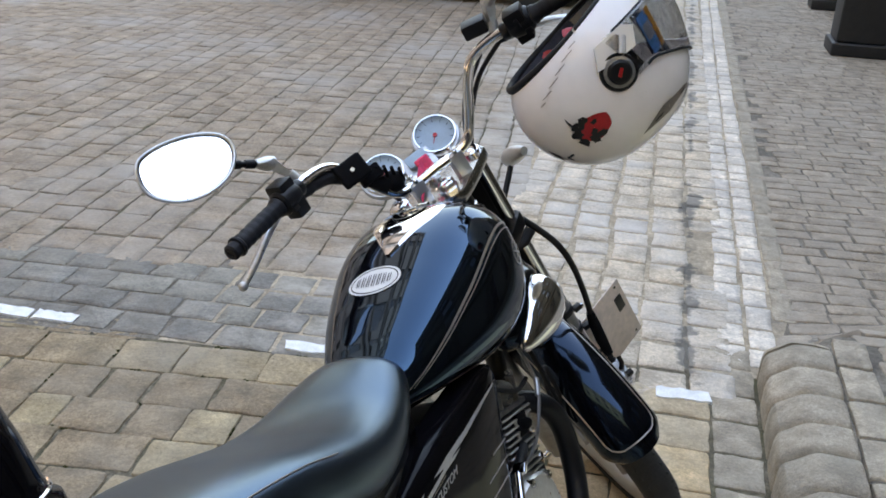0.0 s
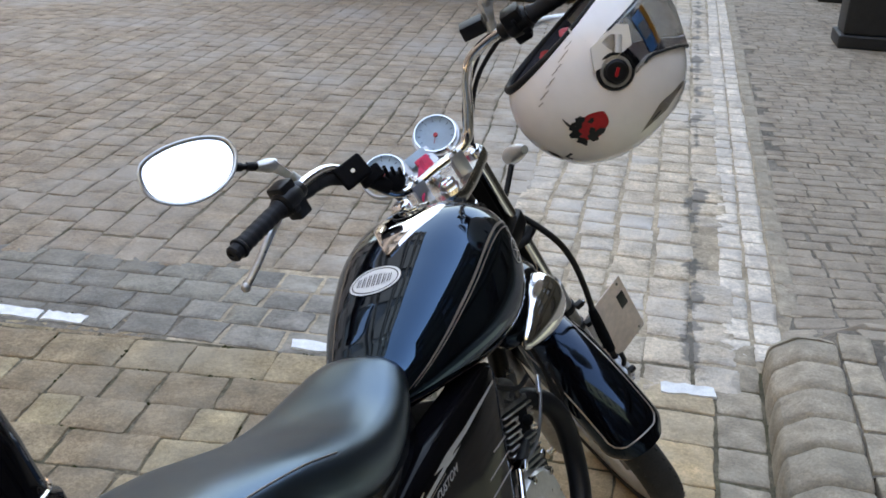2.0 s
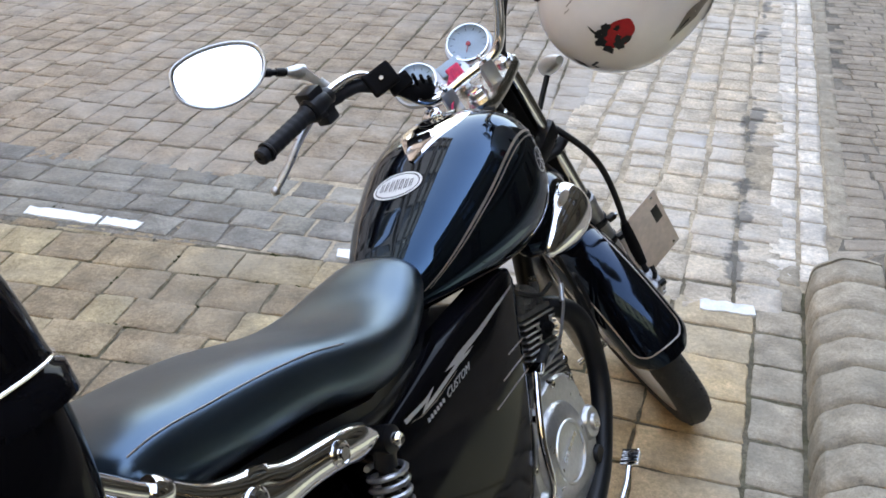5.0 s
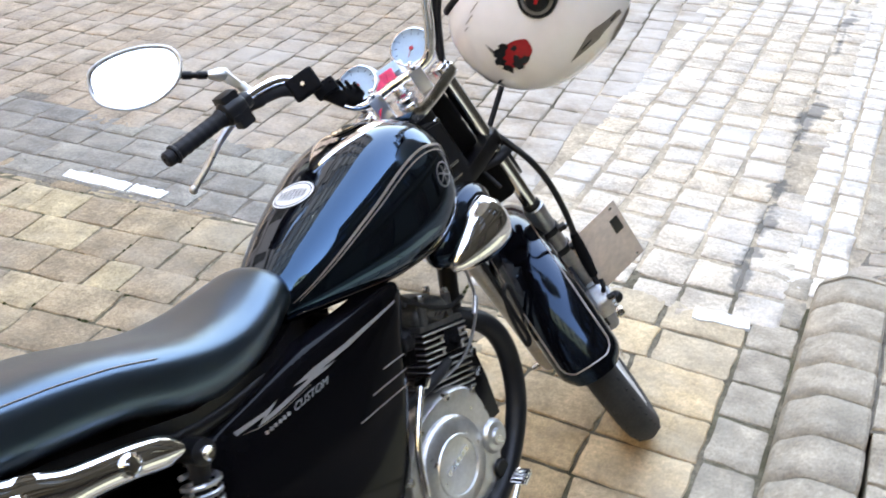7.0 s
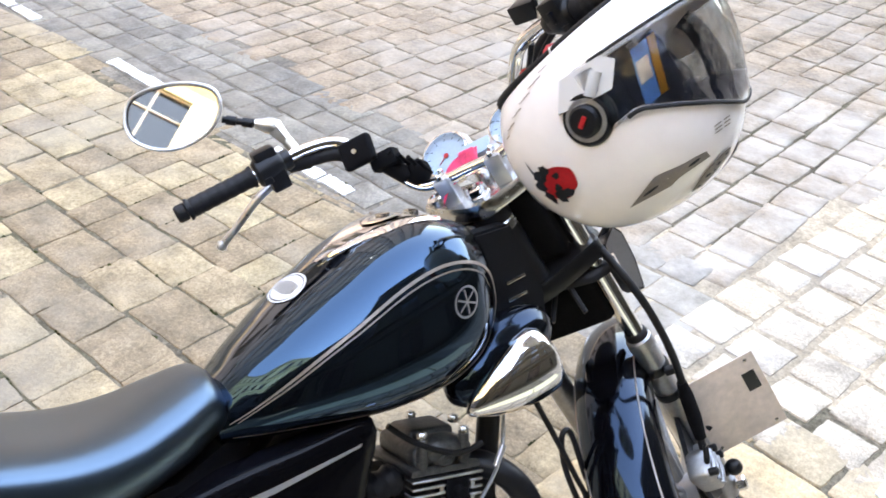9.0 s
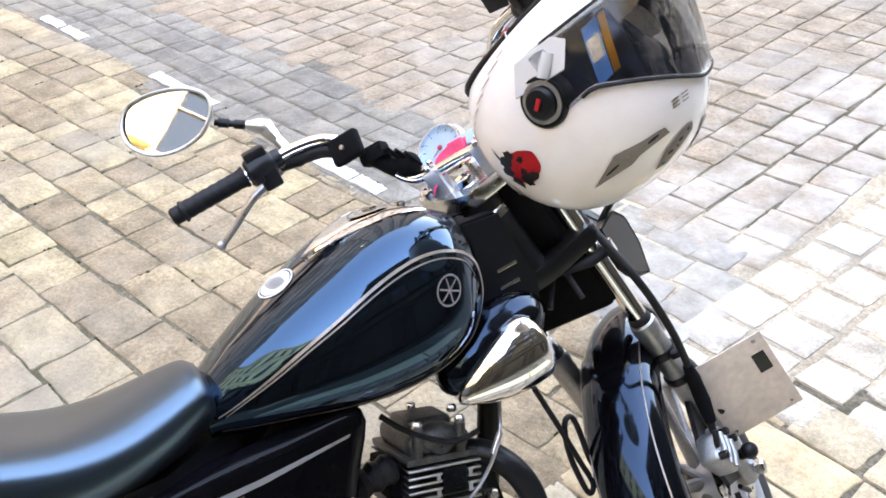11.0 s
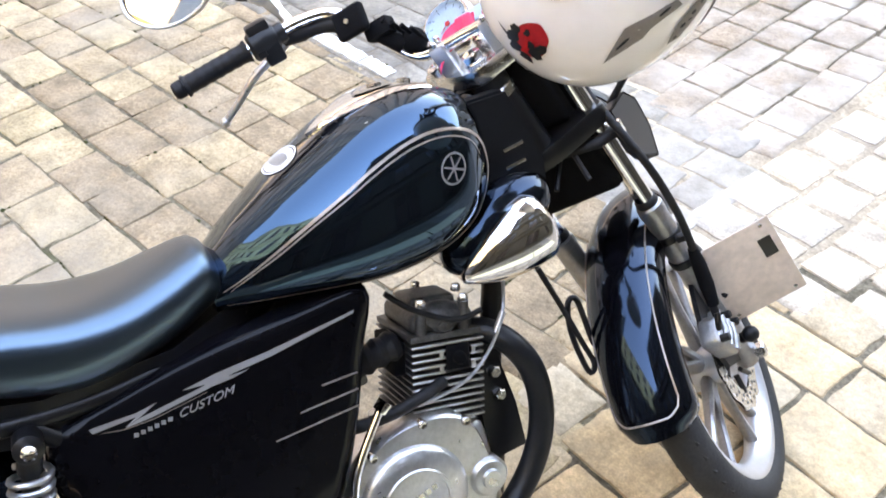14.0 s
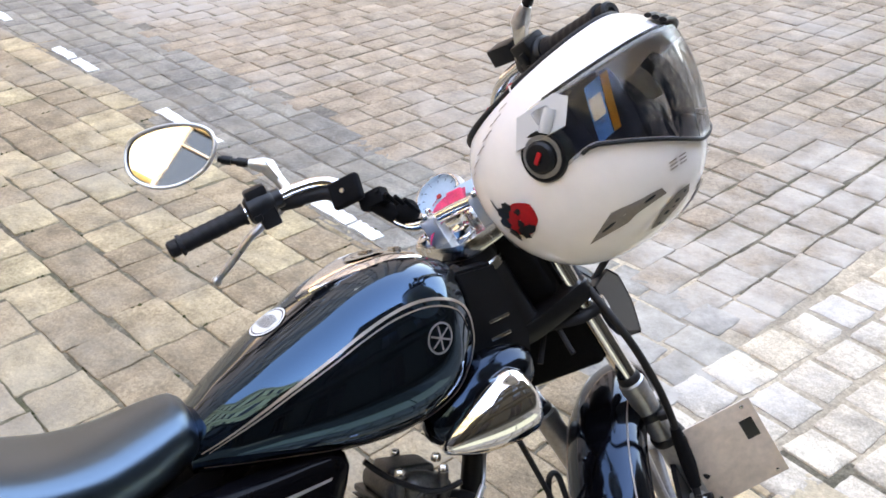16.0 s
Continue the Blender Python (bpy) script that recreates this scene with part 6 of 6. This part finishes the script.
tube(bm, [(q[0] * 1.004, q[1] + 0.001, q[2]) for q in [case_ring(1.128, 0.2095, 0.1985, -1.402)[j] for j in range(-16, 11)]], 0.002, 6)
part("chrome_strip", bm, CHROME, lid)


# ---- helmet hung upside down on the grip ----
HF = Vector((0.60, 0.17, 0.78)).normalized()
HX = Vector((-0.10, 0.97, -0.15))
HX = (HX - HF * HX.dot(HF)).normalized()
HZ = HX.cross(HF)
HINGE = BIKE @ Vector((0.424, -0.086, 1.176))
HELMET = Matrix((HX, HF, HZ)).transposed().to_4x4()
HELMET.translation = HINGE + HX * 0.124 - HF * 0.012 - HZ * 0.002
helmet = thing("helmet", HELMET, "white flip-up motorcycle helmet hanging upside down from the grip", "helmet")


def helm(az, el, grow=0.0):
    """A place on the shell: az 0 ahead, 90 to its left; el -50 at the rim to 90 at the crown."""
    a, e = radians(az), radians(el)
    ahead, side = math.cos(a), math.sin(a)
    lx, ly = 0.124, (0.160 if ahead > 0 else 0.180)
    lz = 0.156 if el > 0 else 0.128
    k = max(math.cos(e), 0) ** (0.86 if el > 0 else 0.6)
    chin = 0.030 * max(ahead, 0) ** 2 * min(max((24 - el) / 40, 0), 1)
    return Vector((-(lx + grow) * math.copysign(abs(side) ** 0.92, side) * k, (ly + grow + chin) * math.copysign(abs(ahead) ** 0.92, ahead) * k, (lz + grow) * math.sin(e)))


def gap(az):
    """Lower and upper edge of the face opening at an azimuth, or the one height where they meet."""
    d = abs((az + 180) % 360 - 180)
    return -16 - 8 * (d / 84) ** 2, 36 - 26 * min(d / 66, 1) ** 1.5


def band(bm, azs, low, high, n, grow=0.0):
    rows = [[helm(a, low(a) + (high(a) - low(a)) * k / n, grow) for a in azs] for k in range(n + 1)]
    loft(bm, rows, caps=False, closed=False)


bm = bmesh.new()
front = [-84 + 4 * k for k in range(43)]
band(bm, front, lambda a: -52, lambda a: gap(a)[0], 6)
band(bm, front, lambda a: gap(a)[1], lambda a: 50, 8)
band(bm, [84 + 4 * k for k in range(49)], lambda a: -52, lambda a: 50, 14)
band(bm, [-84 + 4 * k for k in range(91)], lambda a: 50, lambda a: 89.5, 8)
bmesh.ops.remove_doubles(bm, verts=bm.verts, dist=2e-4)
bmesh.ops.solidify(bm, geom=bm.faces[:], thickness=0.005)
shell = part("shell", bm, SHELL, helmet, "glossy white helmet shell", angle=45)

bm = bmesh.new()
rings = [[helm(a, e, g) for a in range(0, 360, 8)] for e, g in ((-52, -0.002), (-54, -0.012), (-48, -0.026), (-38, -0.034), (-26, -0.036), (-13, -0.038), (0, -0.04), (13, -0.04), (26, -0.04), (40, -0.04), (58, -0.04), (75, -0.04), (88, -0.04))]
loft(bm, rings, caps=False)
bmesh.ops.delete(bm, geom=[f for f in bm.faces if (c := f.calc_center_median()).y > 0.03 and -0.085 < c.z < 0.1], context="FACES")
lining = part("lining", bm, LINING, helmet, "dark blue-black padded lining", angle=80)
bmx = bmesh.new()
for a0 in (-70, -40, 40, 70):
    tube(bmx, [helm(a0, e, -0.034) for e in range(-24, 40, 6)], 0.012, 8, flat=0.5)
part("cheek_pad", bmx, LINING, lining)
bm = bmesh.new()
back = [max(0.0, -math.cos(radians(a))) for a in range(0, 360, 5)]
tube(bm, [helm(a, -52, -0.002) + Vector((0, 0, -0.004 * b)) for a, b in zip(range(0, 360, 5), back)], [0.005 + 0.003 * b for b in back], 10, closed=True)
part("rim_trim", bm, RUBBER, helmet, "black rubber rim")
for off, wide, m, nm in ((2.2, 8.5, BLUETAG, "blue_tag"), (-4.6, 4.0, ORANGETAG, "orange_tag")):
    bm = bmesh.new()
    rows = [[helm(47 + 0.3 * (e + 18) + off + u * wide, e, -0.006) for u in (-0.5, 0, 0.5)] for e in (-15, -8, -1, 6, 13)]
    loft(bm, rows, caps=False, closed=False)
    bmesh.ops.solidify(bm, geom=bm.faces[:], thickness=0.001)
    tag = part(nm, bm, m, helmet, "printed fabric tag inside the visor")
    if m is BLUETAG:
        bm = bmesh.new()
        loft(bm, [[helm(47 + 0.3 * (e + 18) + off + u, e, -0.0045) for u in (-3.4, 3.4)] for e in (-7, -2, 4)], caps=False, closed=False)
        part("tag_print", bm, SILVER, tag, "pale printed figure")

# clear visor over the opening
bm = bmesh.new()
vis = [-80 + 4 * k for k in range(41)]
band(bm, vis, lambda a: gap(a)[0] - 2, lambda a: gap(a)[1] + 1.5, 8, 0.006)
bmesh.ops.solidify(bm, geom=bm.faces[:], thickness=0.0016)
visor = part("visor", bm, GLASS, helmet, "clear scratched visor", angle=80)
visor.visible_shadow = False
part("visor_edge", tube(bmesh.new(), [helm(a, gap(a)[1] + 1.5, 0.005) for a in vis[2:-2]], 0.0026, 8), RUBBER, visor, "black visor seal")
part("visor_edge", tube(bmesh.new(), [helm(a, gap(a)[0] - 2, 0.004) for a in vis[2:-2]], 0.0022, 6), RUBBER, visor)


def patch(name, az, el, waz, wel, material, grow, parent, label="", shape=None, n=28):
    """A printed patch that follows the shell."""
    bm = bmesh.new()
    outline = shape or [(math.cos(2 * math.pi * k / n), math.sin(2 * math.pi * k / n)) for k in range(n)]
    rows = [[helm(az + waz * u * k, el + wel * v * k, grow) for u, v in outline] for k in (1.0, 0.75, 0.5, 0.25, 0.02)]
    loft(bm, rows, caps=False)
    return part(name, bm, material, parent, label, angle=80)


for side in (1, -1):
    hm = axis_pose(HELMET.inverted() @ HINGE if side == 1 else Vector((0.124, 0.012, 0.002)), (-side, 0.0, 0.02))
    bm = bmesh.new()
    lathe(bm, [(0.034, -0.02), (0.034, 0.000), (0.032, 0.003), (0.026, 0.003), (0.024, 0.002), (0.021, 0.002), (0.021, 0.010), (0.0175, 0.014), (0.010, 0.015), (0.0005, 0.011)], 36, hm)
    hinge = part("hinge_cover", bm, PLASTIC, helmet, "round black visor hinge")
    bm = bmesh.new()
    lathe(bm, [(0.0275, 0.002), (0.0275, 0.005), (0.0225, 0.006), (0.022, 0.003)], 36, hm)
    part("hinge_ring", bm, FORKALLOY, hinge)
    bm = bmesh.new()
    box(bm, (0.016, 0.006, 0.004), hm @ Matrix.Translation((0, 0, 0.015)) @ Matrix.Rotation(0.5, 4, "Z"), 0.001)
    part("hinge_mark", bm, RED, hinge)
    bm = bmesh.new()
    flap = [(86, -25), (66, -21), (62, -14), (70, -3), (82, -6), (93, -11)]
    loft(bm, [[helm(side * (a + 0.6), e, 0.003) for a, e in flap], [helm(side * a, e, 0.0085) for a, e in flap]])
    part("hinge_shield", bm, SHIELD, hinge, "pale hinge shield")
    bm = bmesh.new()
    tube(bm, [helm(side * 79, -7, 0.011), helm(side * 75, -11, 0.011), helm(side * 71, -15, 0.010)], 0.008, 10, flat=0.6)
    part("hinge_arm", bm, SHIELD, hinge)
    bug = patch("red_sticker", side * 117, 14.5, 11, 8.5, RED, 0.0012, helmet, "round red sticker with black blotches", shape=[(1.05 * math.cos(t) + 0.05 * math.sin(3 * t), math.sin(t) + 0.06 * math.cos(5 * t)) for t in [2 * math.pi * k / 28 for k in range(28)]])
    for u, v, s, w in ((0.5, -1.0, 0.55, 0.35), (0.95, -0.55, 0.35, 0.45), (0.1, -1.15, 0.3, 0.3), (1.15, 0.3, 0.25, 0.5), (0.15, 0.15, 0.22, 0.22), (0.1, 0.7, 0.5, 0.3), (-0.25, -0.45, 0.18, 0.2), (0.55, 0.75, 0.3, 0.35), (0.45, 0.4, 0.25, 0.2), (0.75, -1.6, 0.07, 0.6)):
        patch("black_blotch", side * (117 + 11 * u), 14.5 + 8.5 * v, 11 * s, 8.5 * w, BLACKINK, 0.0018, bug, shape=[(math.cos(t) * (1 + 0.25 * math.sin(3 * t + 9 * u)), math.sin(t) * (1 + 0.25 * math.cos(4 * t + 7 * v))) for t in [2 * math.pi * k / 20 for k in range(20)]])
    vent = patch("crown_vent", side * 76, 48.5, 1, 1, VENT, 0.0025, helmet, "taupe crown vent", shape=[(29 * side, 0.5), (5 * side, -6), (-31 * side, 0.5), (-34 * side, 5.0), (-6 * side, 4.2), (2 * side, 5.5), (14 * side, 3.5)])
    for u, v in ((12, -0.5), (-20, 1.5)):
        patch("vent_slot", side * (76 + u), 48.5 + v, 5, 0.8, PLASTIC, 0.0032, vent)
    crest = patch("crest", side * 36, 66, 1, 1, VENT, 0.002, helmet, "dark printed crest", shape=[(33 * side, 5.5), (14 * side, -3.5), (-8 * side, -8.5), (-22 * side, -9), (-25 * side, -4), (-8 * side, 2.5), (14 * side, 8)])
    for u, v, a, b in ((8, 0, 5, 1.6), (-6, -3.5, 4, 1.5), (-16, -6.5, 2.5, 1.2), (20, 4.5, 4, 1.2), (-2, -0.5, 3, 0.8)):
        patch("crest_print", side * (36 + u), 66 + v, a * 0.8, b * 0.7, PLASTIC, 0.0026, crest)
    patch("neck_mark", side * 160, 13, 3.2, 7, BLACKINK, 0.0015, helmet, "small black printed mark", shape=[(-1, 0.1), (0, -1), (1, 0), (0.3, 1)])
    patch("neck_mark", side * 150, 19, 4.5, 1.0, BLACKINK, 0.0015, helmet, shape=[(-1, -1), (1, -1), (1, 1), (-1, 1)])
    patch("neck_mark", side * 153.5, 21, 1.0, 2.4, BLACKINK, 0.0015, helmet, shape=[(-1, -1), (1, -1), (1, 1), (-1, 1)])
    for k in range(5):
        for e in (-1, 1):
            patch("lettering_bar", side * (128 - 8.5 * k + 2.2 * e), -26.5 - 3.7 * k + 1.6 * e, 2.6, 0.45, PINSTRIPE, 0.0012, helmet, shape=[(-1, -1), (1, -1), (1, 1), (-1, 1)])
    for k in range(2):
        for e in (-1, 0, 1):
            patch("lettering_bar", side * (31 - 9 * k), 42 + 1.8 * e, 3.4, 0.35, PINSTRIPE, 0.0012, helmet, shape=[(-1, -1), (1, -1), (1, 1), (-1, 1)])
bm = bmesh.new()
for k in range(3):
    tube(bm, [helm(a, -19 - 4.5 * k, 0.010 - 0.002 * k) for a in range(-24, 5, 3)], 0.0055, 8, flat=0.6)
part("chin_latch", bm, PLASTIC, helmet, "black visor tab")
# red chin strap inside the rim
for a in (112, 88):
    bm = bmesh.new()
    tube(bm, smooth([helm(a, -50, -0.014), helm(a, -56, -0.018) - Vector((0, 0, 0.012)), helm(a - 8, -50, -0.03) - Vector((0, 0, 0.012))], 5), 0.010, 8, flat=0.35)
    part("chin_strap", bm, RED, helmet, "red chin strap")


# ---- key with a fabric ribbon in the ignition lock ----
KEY = BIKE @ STEER
fob = thing("key", KEY @ Matrix.Translation((0.0, 0.068, 0.011)), "ignition key with a pink-red fabric ribbon in the lock", "key")
bm = bmesh.new()
box(bm, (0.003, 0.02, 0.03), Matrix.Translation((0, 0, 0.014)), 0.001)
part("key_head", bm, PLASTIC, fob, "black key head")
bm = bmesh.new()
rib = smooth([(0.006, 0.006, 0.026), (-0.018, -0.028, 0.036), (-0.038, -0.052, 0.034), (-0.058, -0.062, 0.016)], 6)
loft(bm, [[p + Vector((0.006 * s, 0.011 * s, 0.016 * s)) + Vector((0, 0, 0.001 * o)) for s, o in ((-1, 0), (0, 1), (1, 0), (0, -1))] for p in rib])
part("ribbon", bm, PINK, fob, "pink-red fabric ribbon", angle=70)
bm = bmesh.new()
loft(bm, [[p + Vector((0.006 * s, 0.011 * s, 0.0165 * s)) + Vector((0, 0, 0.0014 * o)) for s, o in ((-1, 0), (0, 1), (1, 0), (0, -1))] for p in rib[-5:]])
part("ribbon_end", bm, PURPLE, fob, "violet ribbon end", angle=70)


bm = bmesh.new()
box(bm, (0.032, 0.009, 0.034), Matrix.Translation((-0.004, -0.008, 0.036)) @ Matrix.Rotation(-0.6, 4, "X"), 0.004, 3)
part("ribbon_knot", bm, PINK, fob, "folded pink-red ribbon knot", angle=70)


# ---- black cast-iron posts ----
def post(place, wide, tall):
    m = Matrix.Translation(place) @ Matrix.Rotation(radians(-9.5), 4, "Z")
    ob = thing("bollard", m, "black cast-iron square post with a stepped foot", "bollard", "posts on the footway")
    for name, w, z0, z1 in (("foot", wide, 0.0, 0.12), ("shaft", wide * 0.86, 0.12, tall), ("cap", wide * 0.95, tall, tall + 0.1)):
        bm = bmesh.new()
        box(bm, (w, w, z1 - z0), Matrix.Translation((0, 0, (z0 + z1) / 2)), 0.02, 3)
        part(name, bm, IRON, ob)


post((3.25, 8.62, 0), 0.5, 1.15)
post((3.85, 11.55, 0), 0.4, 1.15)


# ---- parked car across the street ----
def car(m):
    ob = thing("car", m, "dark red hatchback car parked on the setts", "car")
    prof = [(-2.0, 0.45), (-2.02, 0.7), (-1.95, 0.9), (-1.7, 0.98), (-1.5, 1.32), (-1.2, 1.45), (0.1, 1.47), (0.6, 1.36), (1.05, 0.98), (1.75, 0.86), (1.98, 0.7), (2.02, 0.45), (1.9, 0.24), (1.5, 0.2), (-1.5, 0.2), (-1.9, 0.26)]
    ring = smooth([(x, 0, z) for x, z in prof], 4, closed=True)
    bm = bmesh.new()
    rings = []
    for y, k, up in ((-0.84, 0.9, 0.97), (-0.85, 0.96, 0.98), (-0.8, 1.0, 1.0), (0.8, 1.0, 1.0), (0.85, 0.96, 0.98), (0.84, 0.9, 0.97)):
        rings.append([(p.x * (k if abs(p.x) > 1.5 else 1.0), y * (1 - 0.22 * max(0, (p.z - 0.9) / 0.57)), 0.2 + (p.z - 0.2) * up) for p in ring])
    loft(bm, rings)
    part("body", bm, CARRED, ob, "dark red paintwork", angle=50)
    for s in (1, -1):
        for x0, x1, x2, x3 in ((-1.42, -0.3, -0.34, -1.2), (-0.22, 0.9, 0.5, -0.24)):
            bm = bmesh.new()
            vs = [bm.verts.new((x, s * (0.857 * (1 - 0.22 * max(0, (z - 0.9) / 0.57)) + 0.004), z)) for x, z in ((x0, 0.99), (x1, 0.99), (x2, 1.36), (x3, 1.36))]
            bm.faces.new(vs)
            part("side_window", bm, CARGLASS, ob)
        for x in (-1.28, 1.28):
            bm = bmesh.new()
            lathe(bm, [(0.19, -0.1), (0.3, -0.1), (0.315, -0.06), (0.315, 0.06), (0.3, 0.1), (0.19, 0.1)], 40, Matrix.Translation((x, s * 0.78, 0.315)) @ Matrix.Rotation(radians(90), 4, "X"))
            tyre = part("wheel", bm, TYRE, ob, "black tyre with an alloy wheel")
            bm = bmesh.new()
            lathe(bm, [(0.2, 0.09), (0.2, 0.1), (0.17, 0.085), (0.05, 0.075), (0.045, 0.095), (0.0005, 0.095)], 36, Matrix.Translation((x, s * 0.78, 0.315)) @ Matrix.Rotation(radians(-90 * s), 4, "X"))
            for k in range(5):
                t = 2 * math.pi * k / 5
                box(bm, (0.13, 0.035, 0.02), Matrix.Translation((x, s * 0.78, 0.315)) @ Matrix.Rotation(radians(-90 * s), 4, "X") @ Matrix.Rotation(t, 4, "Z") @ Matrix.Translation((0.11, 0, 0.09)))
            part("rim", bm, SILVER, tyre)
    bm = bmesh.new()
    box(bm, (3.9, 1.68, 0.1), Matrix.Translation((0, 0, 0.2)), 0.02)
    part("sill", bm, PLASTIC, ob)


car(Matrix.Translation((-1.05, 11.25, 0)) @ Matrix.Rotation(radians(-3), 4, "Z"))


# ---- house fronts round the street ----
def front(name, m, wide, tall, material, label, bays, floors, trim=None):
    """A house front with recessed windows; x along it, y out towards the street."""
    ob = thing(name, m, label, "building")
    bm = bmesh.new()
    trim = trim or PALEWALL
    step, rise = wide / bays, tall / floors
    xs, zs = [], []
    win_w, win_h = step * 0.42, rise * 0.58

    def quad(x0, x1, z0, z1, y=0.0):
        bm.faces.new([bm.verts.new((x, y, z)) for x, z in ((x0, z0), (x1, z0), (x1, z1), (x0, z1))])

    for f in range(floors):
        z0, z1 = f * rise, (f + 1) * rise
        a, b = z0 + rise * 0.24, z0 + rise * 0.24 + win_h
        quad(-wide / 2, wide / 2, z0, a)
        quad(-wide / 2, wide / 2, b, z1)
        for k in range(bays + 1):
            left = -wide / 2 if k == 0 else -wide / 2 + (k - 0.5) * step + win_w / 2
            right = wide / 2 if k == bays else -wide / 2 + (k + 0.5) * step - win_w / 2
            quad(left, right, a, b)
    bmesh.ops.remove_doubles(bm, verts=bm.verts, dist=1e-4)
    bmesh.ops.solidify(bm, geom=bm.faces[:], thickness=0.25)
    part("wall", bm, material, ob)
    for f in range(floors):
        for k in range(bays):
            cx, cz = -wide / 2 + (k + 0.5) * step, f * rise + rise * 0.24 + win_h / 2
            bmx = bmesh.new()
            box(bmx, (win_w, 0.02, win_h), Matrix.Translation((cx, -0.16, cz)))
            w = part("window", bmx, CARGLASS, ob)
            bmx = bmesh.new()
            for dx, dz, sx, sz in ((0, win_h / 2, win_w, 0.08), (0, -win_h / 2, win_w, 0.08), (-win_w / 2, 0, 0.08, win_h), (win_w / 2, 0, 0.08, win_h), (0, 0, 0.06, win_h), (0, win_h * 0.2, win_w, 0.05)):
                box(bmx, (sx, 0.06, sz), Matrix.Translation((cx + dx, -0.13, cz + dz)))
            part("window_frame", bmx, trim, w)
            bmx = bmesh.new()
            box(bmx, (win_w + 0.2, 0.14, 0.08), Matrix.Translation((cx, 0.04, cz - win_h / 2 - 0.05)))
            part("sill", bmx, trim, w)
    # unseen dark backing added to stop sun leaking past the windows
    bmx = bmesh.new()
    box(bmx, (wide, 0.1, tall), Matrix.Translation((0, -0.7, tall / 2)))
    part("sun_stop", bmx, DARKWALL, ob)
    bmx = bmesh.new()
    box(bmx, (wide, 1.0, 0.25), Matrix.Translation((0, -0.2, tall + 0.12)), 0.04)
    part("cornice", bmx, trim, ob)


def facing(x, y, degrees):
    return Matrix.Translation((x, y, 0)) @ Matrix.Rotation(radians(degrees), 4, "Z")


front("house_front", facing(7.9, 11.5, 80), 31, 16.5, OCHREWALL_DIMMED, "dull ochre house front along the footway", 11, 5, OCHREWALL_DIMMED)
front("corner_house_front", facing(6.4, -8.4, 80), 7, 10.0, OCHREWALL_DIMMED, "low dull ochre house front at the street corner", 3, 3, OCHREWALL_DIMMED)
# added out of view: hides the yellow front's foot from the tank's reflection
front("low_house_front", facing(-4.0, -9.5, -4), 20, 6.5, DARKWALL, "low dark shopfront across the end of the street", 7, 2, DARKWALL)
front("yellow_house_front", facing(-1.7, -15.5, -4), 32, 19.0, FACADE, "sunny yellow rendered house front with pale window frames", 8, 5)
# out of view; height and colour set the dark part of the tank's reflection
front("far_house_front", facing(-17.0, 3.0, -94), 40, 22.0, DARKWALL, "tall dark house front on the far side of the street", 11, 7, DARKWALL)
front("end_house_front", facing(-2.0, 30.0, 176), 44, 8.0, PALEWALL, "pale house front closing the street", 11, 2)
